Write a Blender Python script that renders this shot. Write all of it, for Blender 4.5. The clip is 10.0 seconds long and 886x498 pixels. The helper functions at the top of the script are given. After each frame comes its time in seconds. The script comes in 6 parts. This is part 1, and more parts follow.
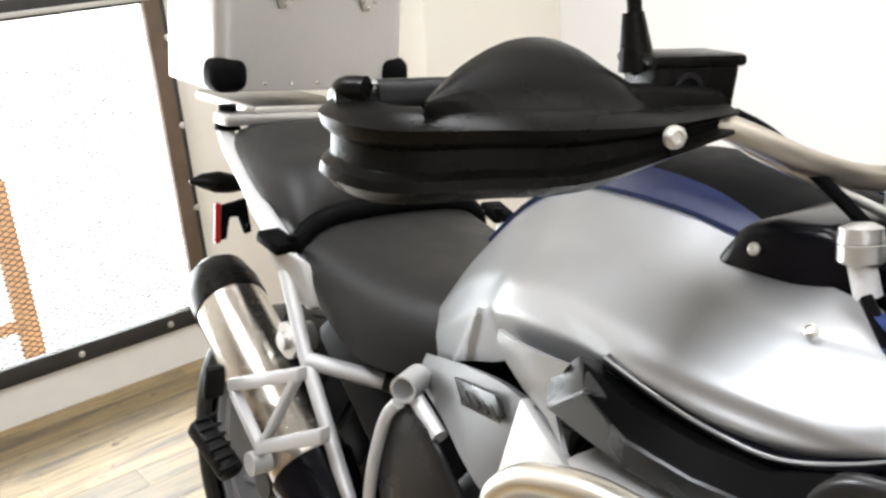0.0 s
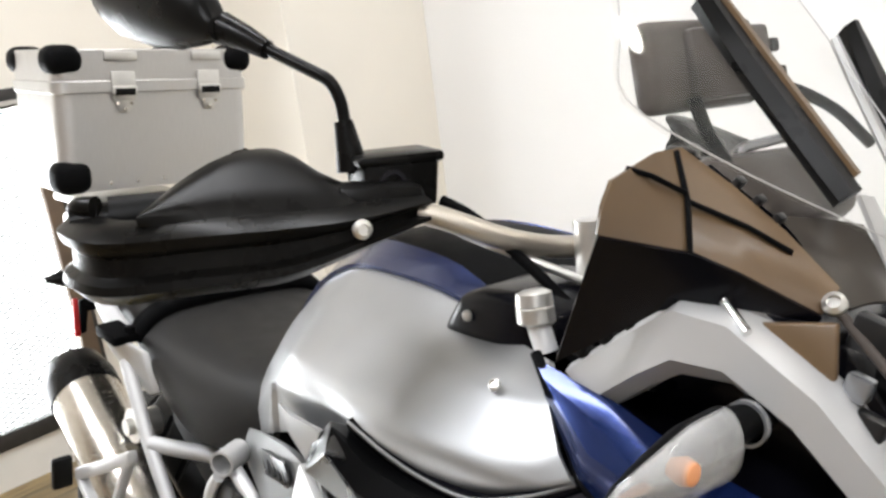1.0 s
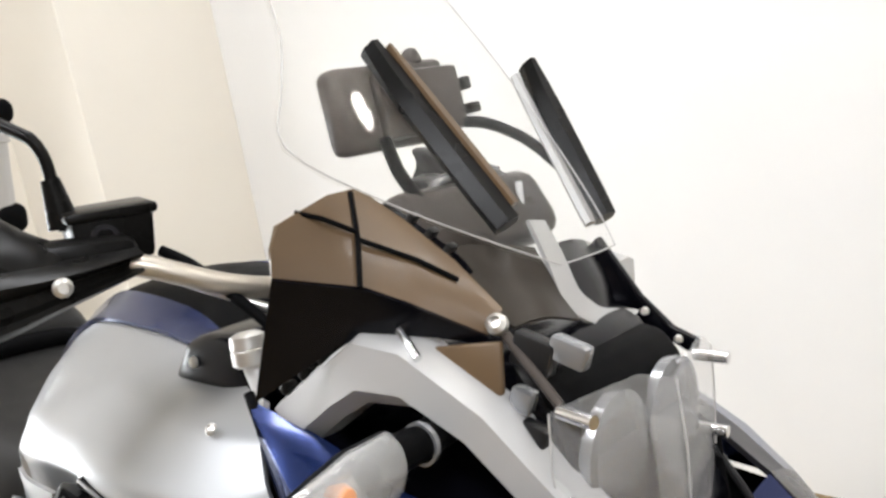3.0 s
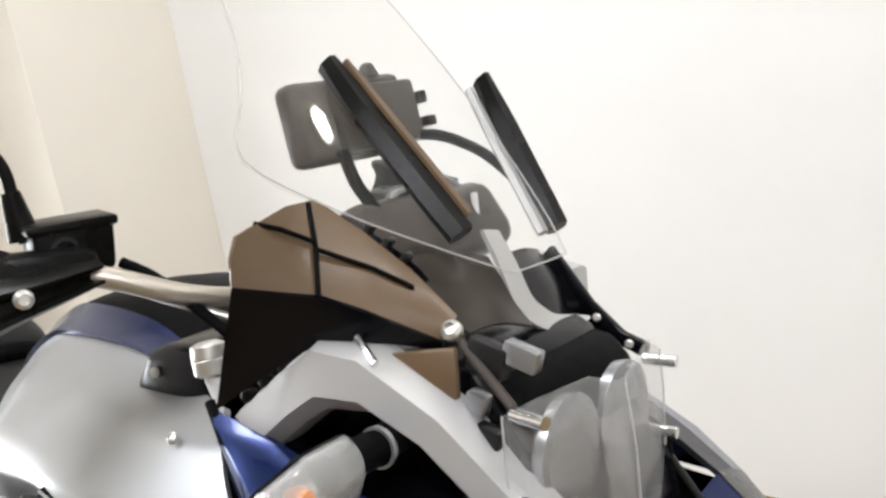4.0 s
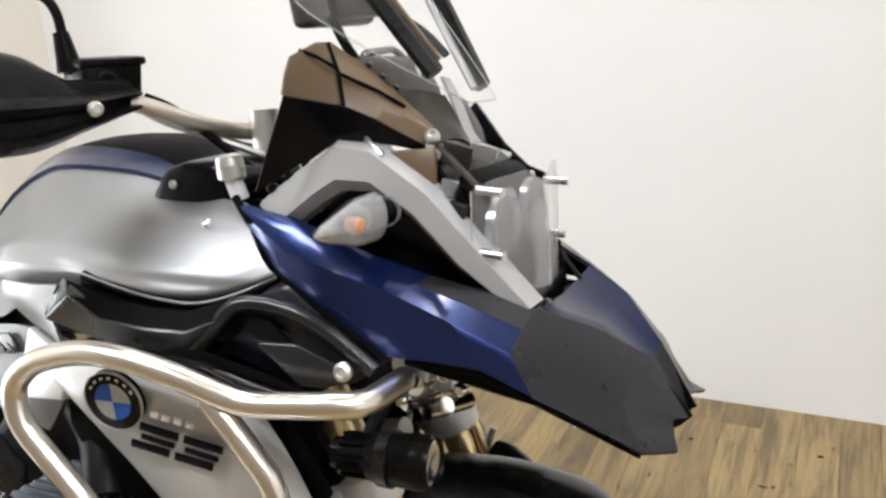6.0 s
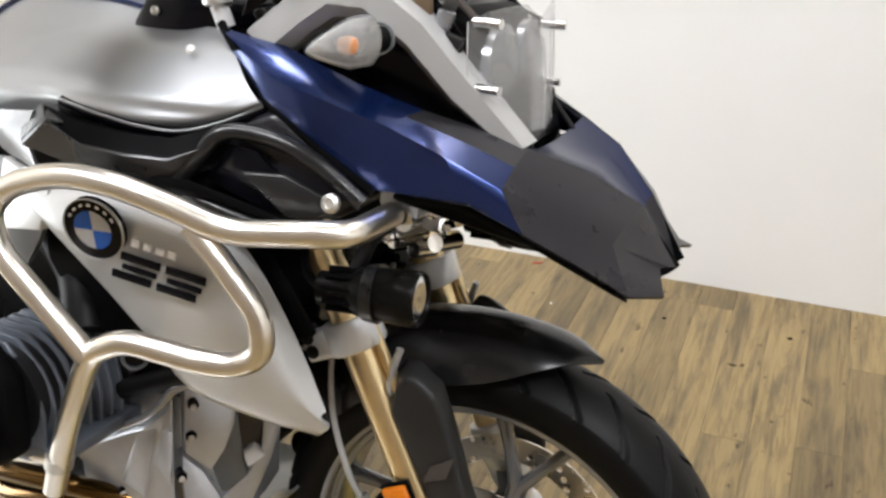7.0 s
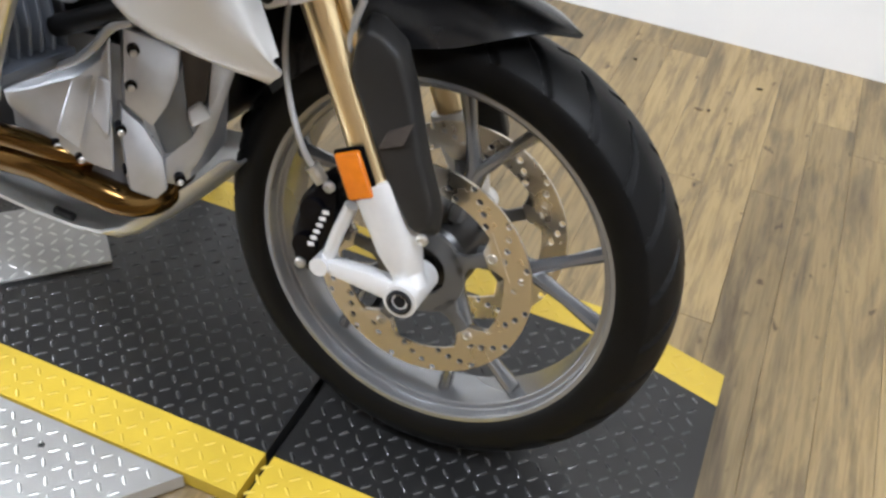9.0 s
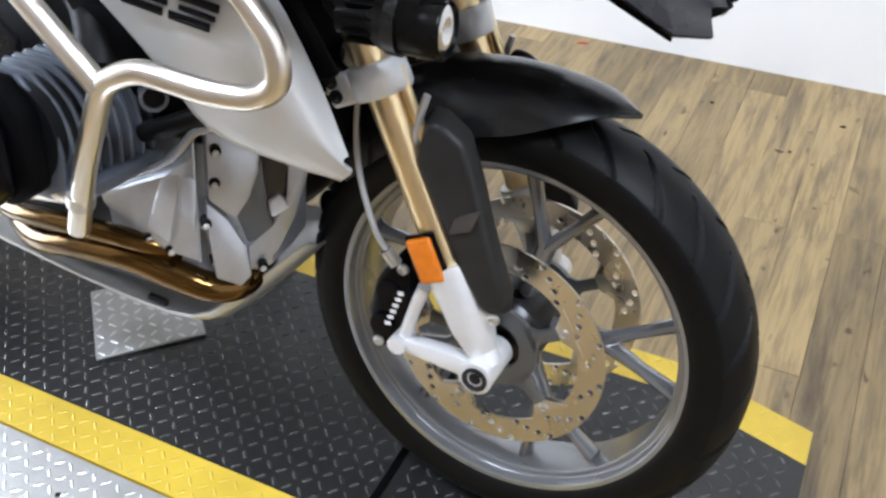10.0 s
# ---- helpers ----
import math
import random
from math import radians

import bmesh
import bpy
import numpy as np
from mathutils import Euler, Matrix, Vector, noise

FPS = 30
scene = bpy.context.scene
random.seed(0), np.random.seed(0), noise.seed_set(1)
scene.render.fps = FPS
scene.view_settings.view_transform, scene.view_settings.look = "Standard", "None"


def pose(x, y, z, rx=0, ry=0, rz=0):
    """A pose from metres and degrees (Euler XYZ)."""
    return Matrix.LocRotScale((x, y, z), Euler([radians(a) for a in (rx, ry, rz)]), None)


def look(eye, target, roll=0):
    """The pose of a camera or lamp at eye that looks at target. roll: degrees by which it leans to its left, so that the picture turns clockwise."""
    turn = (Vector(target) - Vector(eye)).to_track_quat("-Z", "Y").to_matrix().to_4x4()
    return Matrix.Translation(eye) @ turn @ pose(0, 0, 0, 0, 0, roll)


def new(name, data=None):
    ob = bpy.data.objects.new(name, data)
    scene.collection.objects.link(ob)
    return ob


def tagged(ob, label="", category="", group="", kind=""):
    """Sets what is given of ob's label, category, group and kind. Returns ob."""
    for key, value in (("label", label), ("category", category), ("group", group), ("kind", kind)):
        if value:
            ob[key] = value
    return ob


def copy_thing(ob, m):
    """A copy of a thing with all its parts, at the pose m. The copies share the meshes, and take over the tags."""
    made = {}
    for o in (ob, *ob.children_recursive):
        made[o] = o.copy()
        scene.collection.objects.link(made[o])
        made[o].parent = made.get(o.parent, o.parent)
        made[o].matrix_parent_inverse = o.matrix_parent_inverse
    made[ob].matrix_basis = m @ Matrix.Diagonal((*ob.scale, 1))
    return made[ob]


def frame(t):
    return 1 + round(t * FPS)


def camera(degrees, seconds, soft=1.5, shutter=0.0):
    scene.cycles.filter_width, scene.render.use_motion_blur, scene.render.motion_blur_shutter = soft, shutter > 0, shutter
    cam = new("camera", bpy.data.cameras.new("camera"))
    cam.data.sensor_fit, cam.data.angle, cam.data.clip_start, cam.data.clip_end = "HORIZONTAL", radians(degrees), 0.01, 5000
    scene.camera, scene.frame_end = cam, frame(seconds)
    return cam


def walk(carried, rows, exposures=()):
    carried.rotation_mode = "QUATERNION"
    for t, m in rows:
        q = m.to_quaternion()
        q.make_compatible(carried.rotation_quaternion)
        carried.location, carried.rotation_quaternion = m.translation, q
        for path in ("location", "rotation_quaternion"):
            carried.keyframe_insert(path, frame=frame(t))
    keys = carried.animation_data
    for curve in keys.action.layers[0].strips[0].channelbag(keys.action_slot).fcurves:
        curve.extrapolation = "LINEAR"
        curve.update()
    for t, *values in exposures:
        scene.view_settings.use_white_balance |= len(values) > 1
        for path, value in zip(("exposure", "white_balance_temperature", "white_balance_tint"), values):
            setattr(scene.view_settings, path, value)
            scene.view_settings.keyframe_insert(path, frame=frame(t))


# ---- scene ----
cam = camera(50.6, 10.0, soft=2.7)
PATH = [
    (0, (0.011, -0.669, 1.349), (-1.486, 0.446, 0.631), -4.3),
    (0.2, (0.092, -0.646, 1.365), (-1.455, 0.428, 0.691), -5.2),
    (0.5, (0.166, -0.624, 1.38), (-1.365, 0.508, 0.767), -6.5),
    (1, (0.201, -0.592, 1.384), (-1.245, 0.651, 0.779), -7.4),
    (1.5, (0.233, -0.56, 1.379), (-1.142, 0.76, 0.773), -8.4),
    (2, (0.263, -0.542, 1.378), (-1.055, 0.833, 0.769), -8.8),
    (2.5, (0.288, -0.534, 1.38), (-0.976, 0.888, 0.763), -8.9),
    (3, (0.309, -0.529, 1.386), (-0.909, 0.942, 0.794), -9.0),
    (3.2, (0.314, -0.524, 1.385), (-0.883, 0.969, 0.802), -8.9),
    (4.3, (0.344, -0.572, 1.396), (-0.79, 0.974, 0.827), -8.7),
    (4.5, (0.359, -0.621, 1.407), (-0.744, 0.967, 0.893), -8.1),
    (4.9, (0.345, -0.745, 1.412), (-0.627, 0.913, 0.86), -7.1),
    (5, (0.346, -0.774, 1.409), (-0.601, 0.9, 0.86), -7.0),
    (5.2, (0.348, -0.828, 1.405), (-0.554, 0.864, 0.837), -6.4),
    (6.3, (0.33, -0.919, 1.341), (-0.414, 0.779, 0.591), -2.9),
    (6.5, (0.325, -0.923, 1.328), (-0.409, 0.762, 0.538), -2.6),
    (7, (0.323, -0.924, 1.299), (-0.374, 0.72, 0.398), -0.8),
    (7.5, (0.33, -0.924, 1.26), (-0.325, 0.67, 0.245), 0.5),
    (8, (0.334, -0.923, 1.215), (-0.274, 0.6, 0.07), 2.2),
    (8.5, (0.328, -0.924, 1.177), (-0.22, 0.557, -0.051), 4.5),
    (9, (0.319, -0.93, 1.148), (-0.176, 0.513, -0.147), 6.0),
    (9.3, (0.318, -0.938, 1.136), (-0.183, 0.492, -0.17), 5.4),
    (9.5, (0.316, -0.937, 1.153), (-0.188, 0.496, -0.148), 5.9),
    (9.7, (0.318, -0.936, 1.172), (-0.231, 0.515, -0.089), 6.2),
    (9.8, (0.322, -0.935, 1.188), (-0.277, 0.492, -0.08), 4.0),
    (10, (0.334, -0.907, 1.218), (-0.357, 0.49, -0.035), -0.9),
]
walk(cam, [(t, look(eye, target, roll)) for t, eye, target, roll in PATH], [(0, 0.15, 6500, 10), (1, 0.06, 6500, 10), (2, 0.14, 6500, 10), (3.2, 0.08, 6500, 10), (4.5, -0.04, 6500, 10), (6.5, -0.06, 6500, 10), (7.5, 0.12, 6450, 10), (8.0, 0.24, 6270, 10), (8.5, 0.26, 6080, 10), (9.2, 0.25, 6000, 10), (10, 0.30, 5760, 10)])

# ---- world and lights ----
world = bpy.data.worlds.new("world")
scene.world = world
world.use_nodes = True
sky = world.node_tree.nodes.new("ShaderNodeTexSky")
sky.sky_type, sky.sun_disc, sky.sun_elevation, sky.sun_rotation = "NISHITA", False, radians(40), radians(200)
world.node_tree.links.new(sky.outputs[0], world.node_tree.nodes["Background"].inputs[0])
world.node_tree.nodes["Background"].inputs[1].default_value = 0.12

FLOOR_Z, BACK_Y, DOOR_X, CEIL = -0.03, 1.56, -2.70, 3.1


def area_lamp(name, m, sx, sy, watts, colour):
    data = bpy.data.lights.new(name, "AREA")
    data.shape, data.size, data.size_y, data.energy, data.color = "RECTANGLE", sx, sy, watts, colour
    ob = new(name, data)
    ob.matrix_world = m
    return ob


LAMPS = [(-1.35, -1.25, 66), (1.3, -1.35, 57), (-0.9, 0.55, 22), (1.3, 0.55, 9)]
for lx, ly, watts in LAMPS:
    area_lamp("tube_light_glow", pose(lx, ly, CEIL - 0.09), 1.2, 0.28, watts, (0.955, 0.985, 1.05))
# daylight through the meshed opening in the end wall
area_lamp("daylight", pose(DOOR_X - 0.16, -0.35, 0.63, 0, -90, 0), 1.0, 1.4, 68, (0.93, 0.97, 1.0))


# ---- materials ----
def material(name, colour, rough=0.5, metal=0.0, vary=0.12, scale=30.0, bump=0.0, bump_scale=200.0, coat=0.0, spec=0.5, stain=0.0, rough_vary=0.1, piece=0.0, noise_stretch=None):
    m = bpy.data.materials.new(name)
    m.use_nodes = True
    nt = m.node_tree
    b = nt.nodes["Principled BSDF"]
    b.inputs["Roughness"].default_value, b.inputs["Metallic"].default_value = rough, metal
    b.inputs["Coat Weight"].default_value, b.inputs["Coat Roughness"].default_value = coat, 0.08
    b.inputs["IOR"].default_value = 1.0 + 1.25 * spec if spec < 0.4 else 1.5
    b.inputs["Specular IOR Level"].default_value = 0.5 if spec < 0.4 else spec
    tc = nt.nodes.new("ShaderNodeTexCoord")
    src = tc.outputs["Object"]
    if noise_stretch:
        mp = nt.nodes.new("ShaderNodeMapping")
        mp.inputs["Scale"].default_value = noise_stretch
        nt.links.new(src, mp.inputs[0])
        src = mp.outputs[0]

    def noise_at(s, detail=4.0):
        n = nt.nodes.new("ShaderNodeTexNoise")
        n.inputs["Scale"].default_value, n.inputs["Detail"].default_value = s, detail
        nt.links.new(src, n.inputs["Vector"])
        return n.outputs["Fac"]

    def mix(a, bb, fac, kind="MIX"):
        x = nt.nodes.new("ShaderNodeMix")
        x.data_type, x.blend_type = "RGBA", kind
        for k, v in ((0, fac), (6, a), (7, bb)):
            if isinstance(v, (float, int)):
                x.inputs[k].default_value = v
            elif isinstance(v, tuple):
                x.inputs[k].default_value = (*v, 1)
            else:
                nt.links.new(v, x.inputs[k])
        return x.outputs[2]

    dark = tuple(c * (1 - vary) for c in colour)
    light = tuple(min(1.0, c * (1 + vary)) for c in colour)
    col = mix(dark, light, noise_at(scale))
    big = noise_at(scale * 0.17, 6.0)
    if stain:
        ramp = nt.nodes.new("ShaderNodeValToRGB")
        ramp.color_ramp.elements[0].position, ramp.color_ramp.elements[1].position = 0.42, 0.68
        nt.links.new(big, ramp.inputs[0])
        mul = nt.nodes.new("ShaderNodeMath")
        mul.operation = "MULTIPLY"
        mul.inputs[1].default_value = stain
        nt.links.new(ramp.outputs[0], mul.inputs[0])
        col = mix(col, tuple(c * 0.45 for c in colour), mul.outputs[0])
    if piece:
        oi = nt.nodes.new("ShaderNodeObjectInfo")
        col = mix(col, tuple(c * (1 - piece) for c in colour), oi.outputs["Random"])
    nt.links.new(col, b.inputs["Base Color"])
    if rough_vary:
        mr = nt.nodes.new("ShaderNodeMapRange")
        mr.inputs["To Min"].default_value, mr.inputs["To Max"].default_value = max(0.02, rough - rough_vary), min(1.0, rough + rough_vary)
        nt.links.new(noise_at(scale * 0.6), mr.inputs[0])
        nt.links.new(mr.outputs[0], b.inputs["Roughness"])
    if bump:
        bp = nt.nodes.new("ShaderNodeBump")
        bp.inputs["Strength"].default_value, bp.inputs["Distance"].default_value = bump, 0.001
        nt.links.new(noise_at(bump_scale, 3.0), bp.inputs["Height"])
        nt.links.new(bp.outputs[0], b.inputs["Normal"])
    return m


def glow(name, colour, strength):
    m = bpy.data.materials.new(name)
    m.use_nodes = True
    b = m.node_tree.nodes["Principled BSDF"]
    b.inputs["Base Color"].default_value = (*colour, 1)
    b.inputs["Emission Color"].default_value, b.inputs["Emission Strength"].default_value = (*colour, 1), strength
    return m


def clear(name, tint, rough=0.02, alpha=0.12, face=0.012, edge=0.22):
    """Thin clear acrylic: mostly see-through with a glossy skin."""
    m = bpy.data.materials.new(name)
    m.use_nodes = True
    nt = m.node_tree
    out = nt.nodes["Material Output"]
    tr = nt.nodes.new("ShaderNodeBsdfTransparent")
    tr.inputs[0].default_value = (*tint, 1)
    gl = nt.nodes.new("ShaderNodeBsdfGlossy")
    gl.inputs["Roughness"].default_value = rough
    df = nt.nodes.new("ShaderNodeBsdfDiffuse")
    df.inputs[0].default_value = (0.8, 0.8, 0.8, 1)
    lw = nt.nodes.new("ShaderNodeLayerWeight")
    lw.inputs[0].default_value = 0.25
    fr = nt.nodes.new("ShaderNodeMapRange")
    fr.inputs["From Max"].default_value, fr.inputs["To Min"].default_value, fr.inputs["To Max"].default_value = 1.0, face, edge
    nt.links.new(lw.outputs["Facing"], fr.inputs[0])
    m1, m2 = nt.nodes.new("ShaderNodeMixShader"), nt.nodes.new("ShaderNodeMixShader")
    m1.inputs[0].default_value = alpha
    nt.links.new(tr.outputs[0], m1.inputs[1])
    nt.links.new(df.outputs[0], m1.inputs[2])
    nt.links.new(fr.outputs[0], m2.inputs[0])
    nt.links.new(m1.outputs[0], m2.inputs[1])
    nt.links.new(gl.outputs[0], m2.inputs[2])
    nt.links.new(m2.outputs[0], out.inputs[0])
    return m


SILVER = material("silver_paint", (0.345, 0.35, 0.353), 0.42, 0.75, 0.03, 25, 0.0, 900, 0.25, rough_vary=0.03)
SILVER_MATT = material("silver_matt_paint", (0.56, 0.56, 0.55), 0.46, 0.55, 0.03, 20, 0.0, 700, rough_vary=0.04)
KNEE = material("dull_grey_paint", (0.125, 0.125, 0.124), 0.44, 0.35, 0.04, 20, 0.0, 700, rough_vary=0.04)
GREY = material("grey_satin_paint", (0.46, 0.46, 0.455), 0.42, 0.30, 0.03, 20, 0.0, 700, rough_vary=0.04)
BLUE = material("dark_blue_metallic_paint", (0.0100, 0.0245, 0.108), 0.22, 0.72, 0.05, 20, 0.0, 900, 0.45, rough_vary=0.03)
SHADED_BLUE = material("shaded_blue_paint", (0.0060, 0.0125, 0.056), 0.24, 0.6, 0.05, 20, 0.0, 900, 0.15, rough_vary=0.03, spec=0.3)
FIN_GREY = material("blue_grey_cast_fins", (0.14, 0.156, 0.185), 0.34, 0.5, 0.10, 60, 0.08, 400)
MUDGUARD = material("satin_black_mudguard_plastic", (0.0125, 0.0125, 0.0130), 0.24, 0.0, 0.1, 40, 0.02, 700, spec=0.50)
RIDGE = material("dark_grey_beak_plastic", (0.0165, 0.0155, 0.0185), 0.30, 0.1, 0.1, 40, 0.03, 900, spec=0.32)
BLACK = material("black_grained_plastic", (0.0038, 0.0038, 0.0040), 0.46, 0.0, 0.2, 60, 0.08, 900, spec=0.07)
GUARD = material("matt_black_plastic", (0.0050, 0.0047, 0.0043), 0.29, 0.0, 0.2, 40, 0.08, 700, spec=0.15)
GLOSS = material("gloss_black_plastic", (0.0025, 0.0025, 0.004), 0.22, 0.0, 0.1, 40, spec=0.2)
RUBBER = material("black_rubber", (0.0040, 0.0040, 0.0040), 0.44, 0.0, 0.3, 40, 0.2, 400, spec=0.19)
VINYL = material("black_seat_vinyl", (0.0115, 0.0110, 0.0105), 0.44, 0.0, 0.12, 60, 0.2, 1400, spec=0.27)
STEEL = material("brushed_stainless_steel", (0.62, 0.58, 0.52), 0.24, 1.0, 0.06, 60, 0.08, 300, noise_stretch=(1, 1, 12))
TUBE = material("satin_steel_tube", (0.80, 0.76, 0.69), 0.30, 1.0, 0.04, 40, 0.02, 300, rough_vary=0.04)
ALU = material("brushed_aluminium", (0.60, 0.59, 0.56), 0.36, 0.9, 0.06, 120, 0.08, 500)
CAST = material("cast_aluminium", (0.50, 0.515, 0.545), 0.33, 0.62, 0.10, 60, 0.10, 350, stain=0.3)
WHITE_CAST = material("silver_cast_fork_leg", (0.72, 0.72, 0.72), 0.42, 0.30, 0.05, 90, 0.1, 500)
GOLD = material("gold_anodised_aluminium", (0.82, 0.65, 0.37), 0.30, 0.9, 0.05, 50, 0.0, 300, rough_vary=0.03)
HEADER = material("heat_tinted_steel_header", (0.150, 0.085, 0.026), 0.14, 0.95, 0.6, 16, 0.02, 300, stain=0.95)
BROWN = material("smoked_brown_acrylic", (0.108, 0.067, 0.033), 0.36, 0.0, 0.2, 12, coat=0.12, rough_vary=0.04)
RIM = material("grey_painted_wheel", (0.29, 0.295, 0.305), 0.22, 0.68, 0.04, 60, 0.0, rough_vary=0.03)
DISC = material("worn_steel_disc", (0.70, 0.655, 0.575), 0.29, 1.0, 0.06, 40, 0.03, 300)
DARK = material("dark_metal", (0.014, 0.014, 0.015), 0.45, 0.4, 0.2, 50, 0.1, 400, spec=0.3)
BULB_AMBER = material("frosted_amber_bulb", (0.62, 0.27, 0.12), 0.35, 0.0, 0.15, 90)
FORK_GUARD = material("matt_grey_black_plastic", (0.019, 0.0185, 0.018), 0.46, 0.0, 0.2, 40, 0.08, 700, spec=0.30)
AMBER = material("amber_lens", (0.70, 0.19, 0.006), 0.18, 0.0, 0.15, 90, coat=0.4)
LENS = clear("clear_indicator_lens", (0.97, 0.97, 0.96), 0.05, 0.20, 0.014)
SCREEN = clear("clear_acrylic_screen", (0.985, 0.985, 0.98), 0.02, 0.006, 0.006, 0.09)
SHOULDER = material("dark_grey_satin_plastic", (0.0115, 0.0115, 0.0120), 0.28, 0.15, 0.06, 30, 0.0, 800, rough_vary=0.04, spec=0.38)
NAV_GREY = material("grey_device_plastic", (0.062, 0.053, 0.047), 0.30, 0.0, 0.35, 25, 0.05, 600, spec=0.16)
SMOKED = material("smoked_grey_acrylic", (0.040, 0.034, 0.028), 0.30, 0.0, 0.35, 14, rough_vary=0.05, spec=0.16)
CASE_ALU = material("dull_brushed_aluminium", (0.50, 0.49, 0.47), 0.42, 0.85, 0.08, 40, 0.06, 500, noise_stretch=(1, 14, 1))
ACRYLIC_EDGE = material("acrylic_cut_edge", (0.42, 0.41, 0.40), 0.3, 0.0, 0.1, 30)
BULB = glow("lit_bulb", (1.0, 0.96, 0.9), 90.0)
# the pale diffuse share stands in for the white wall mirrored in the guard
HEADGUARD = clear("clear_acrylic_with_reflection_haze", (0.95, 0.95, 0.95), 0.05, 0.080, 0.012)
REFLECT = material("chrome_reflector", (0.75, 0.75, 0.75), 0.12, 1.0, 0.05, 20)
BAR = material("dull_silver_bar", (0.46, 0.42, 0.36), 0.36, 0.9, 0.06, 40, 0.02, 300)
BADGE_BLUE = material("blue_enamel", (0.03, 0.19, 0.72), 0.25, coat=0.5)
BADGE_WHITE = material("white_enamel", (0.8, 0.8, 0.8), 0.25, coat=0.5)
RED = material("red_reflector_plastic", (0.45, 0.02, 0.02), 0.3)
WALL = material("white_wall_paint", (0.82, 0.815, 0.80), 0.72, 0.0, 0.02, 5, 0.25, 90, stain=0.05)
CREAM = material("cream_wall_paint", (0.78, 0.74, 0.66), 0.72, 0.0, 0.02, 5, 0.25, 90, stain=0.05)
BROWN_WALL = material("dark_unseen_wall", (0.20, 0.155, 0.115), 0.7, 0.0, 0.05, 5, 0.2, 90)
CEILING = material("ceiling_board", (0.55, 0.54, 0.52), 0.8, 0.0, 0.04, 12, 0.3, 120)
PLATE_BLACK = material("worn_black_painted_plate", (0.0135, 0.0133, 0.0130), 0.38, 0.0, 0.45, 14, 0.14, 300, stain=0.5, spec=0.36)
LUG_BLACK = material("rubbed_black_lug", (0.042, 0.042, 0.043), 0.28, 0.15, 0.4, 60, 0.0, 300, spec=0.55)
PLATE_YELLOW = material("yellow_safety_paint", (0.60, 0.425, 0.036), 0.45, 0.0, 0.18, 16, 0.12, 300, stain=0.42)
PLATE_DULL = material("scuffed_tread_plate", (0.34, 0.34, 0.335), 0.42, 0.55, 0.12, 40, 0.05, 300, stain=0.3)
PLATE_SILVER = material("bare_tread_plate", (0.60, 0.60, 0.59), 0.37, 0.72, 0.08, 30, 0.05, 300, stain=0.15)
SKIRT = material("white_sill_board", (0.70, 0.68, 0.63), 0.6, 0.0, 0.05, 20, 0.1, 200)
DOOR_BLACK = material("worn_black_painted_steel", (0.03, 0.028, 0.026), 0.5, 0.2, 0.4, 22, 0.3, 200, stain=0.4)
RUST = material("rusty_timber_edge", (0.11, 0.075, 0.048), 0.75, 0.0, 0.4, 14, 0.5, 120, stain=0.5)
ORANGE = material("weathered_orange_timber", (0.75, 0.42, 0.20), 0.7, 0.0, 0.2, 20)
OUTSIDE = glow("bright_overcast_outdoors", (0.95, 0.98, 1.0), 2.0)
TUBE_GLOW = glow("lit_diffuser", (1.0, 0.95, 0.86), 5.0)


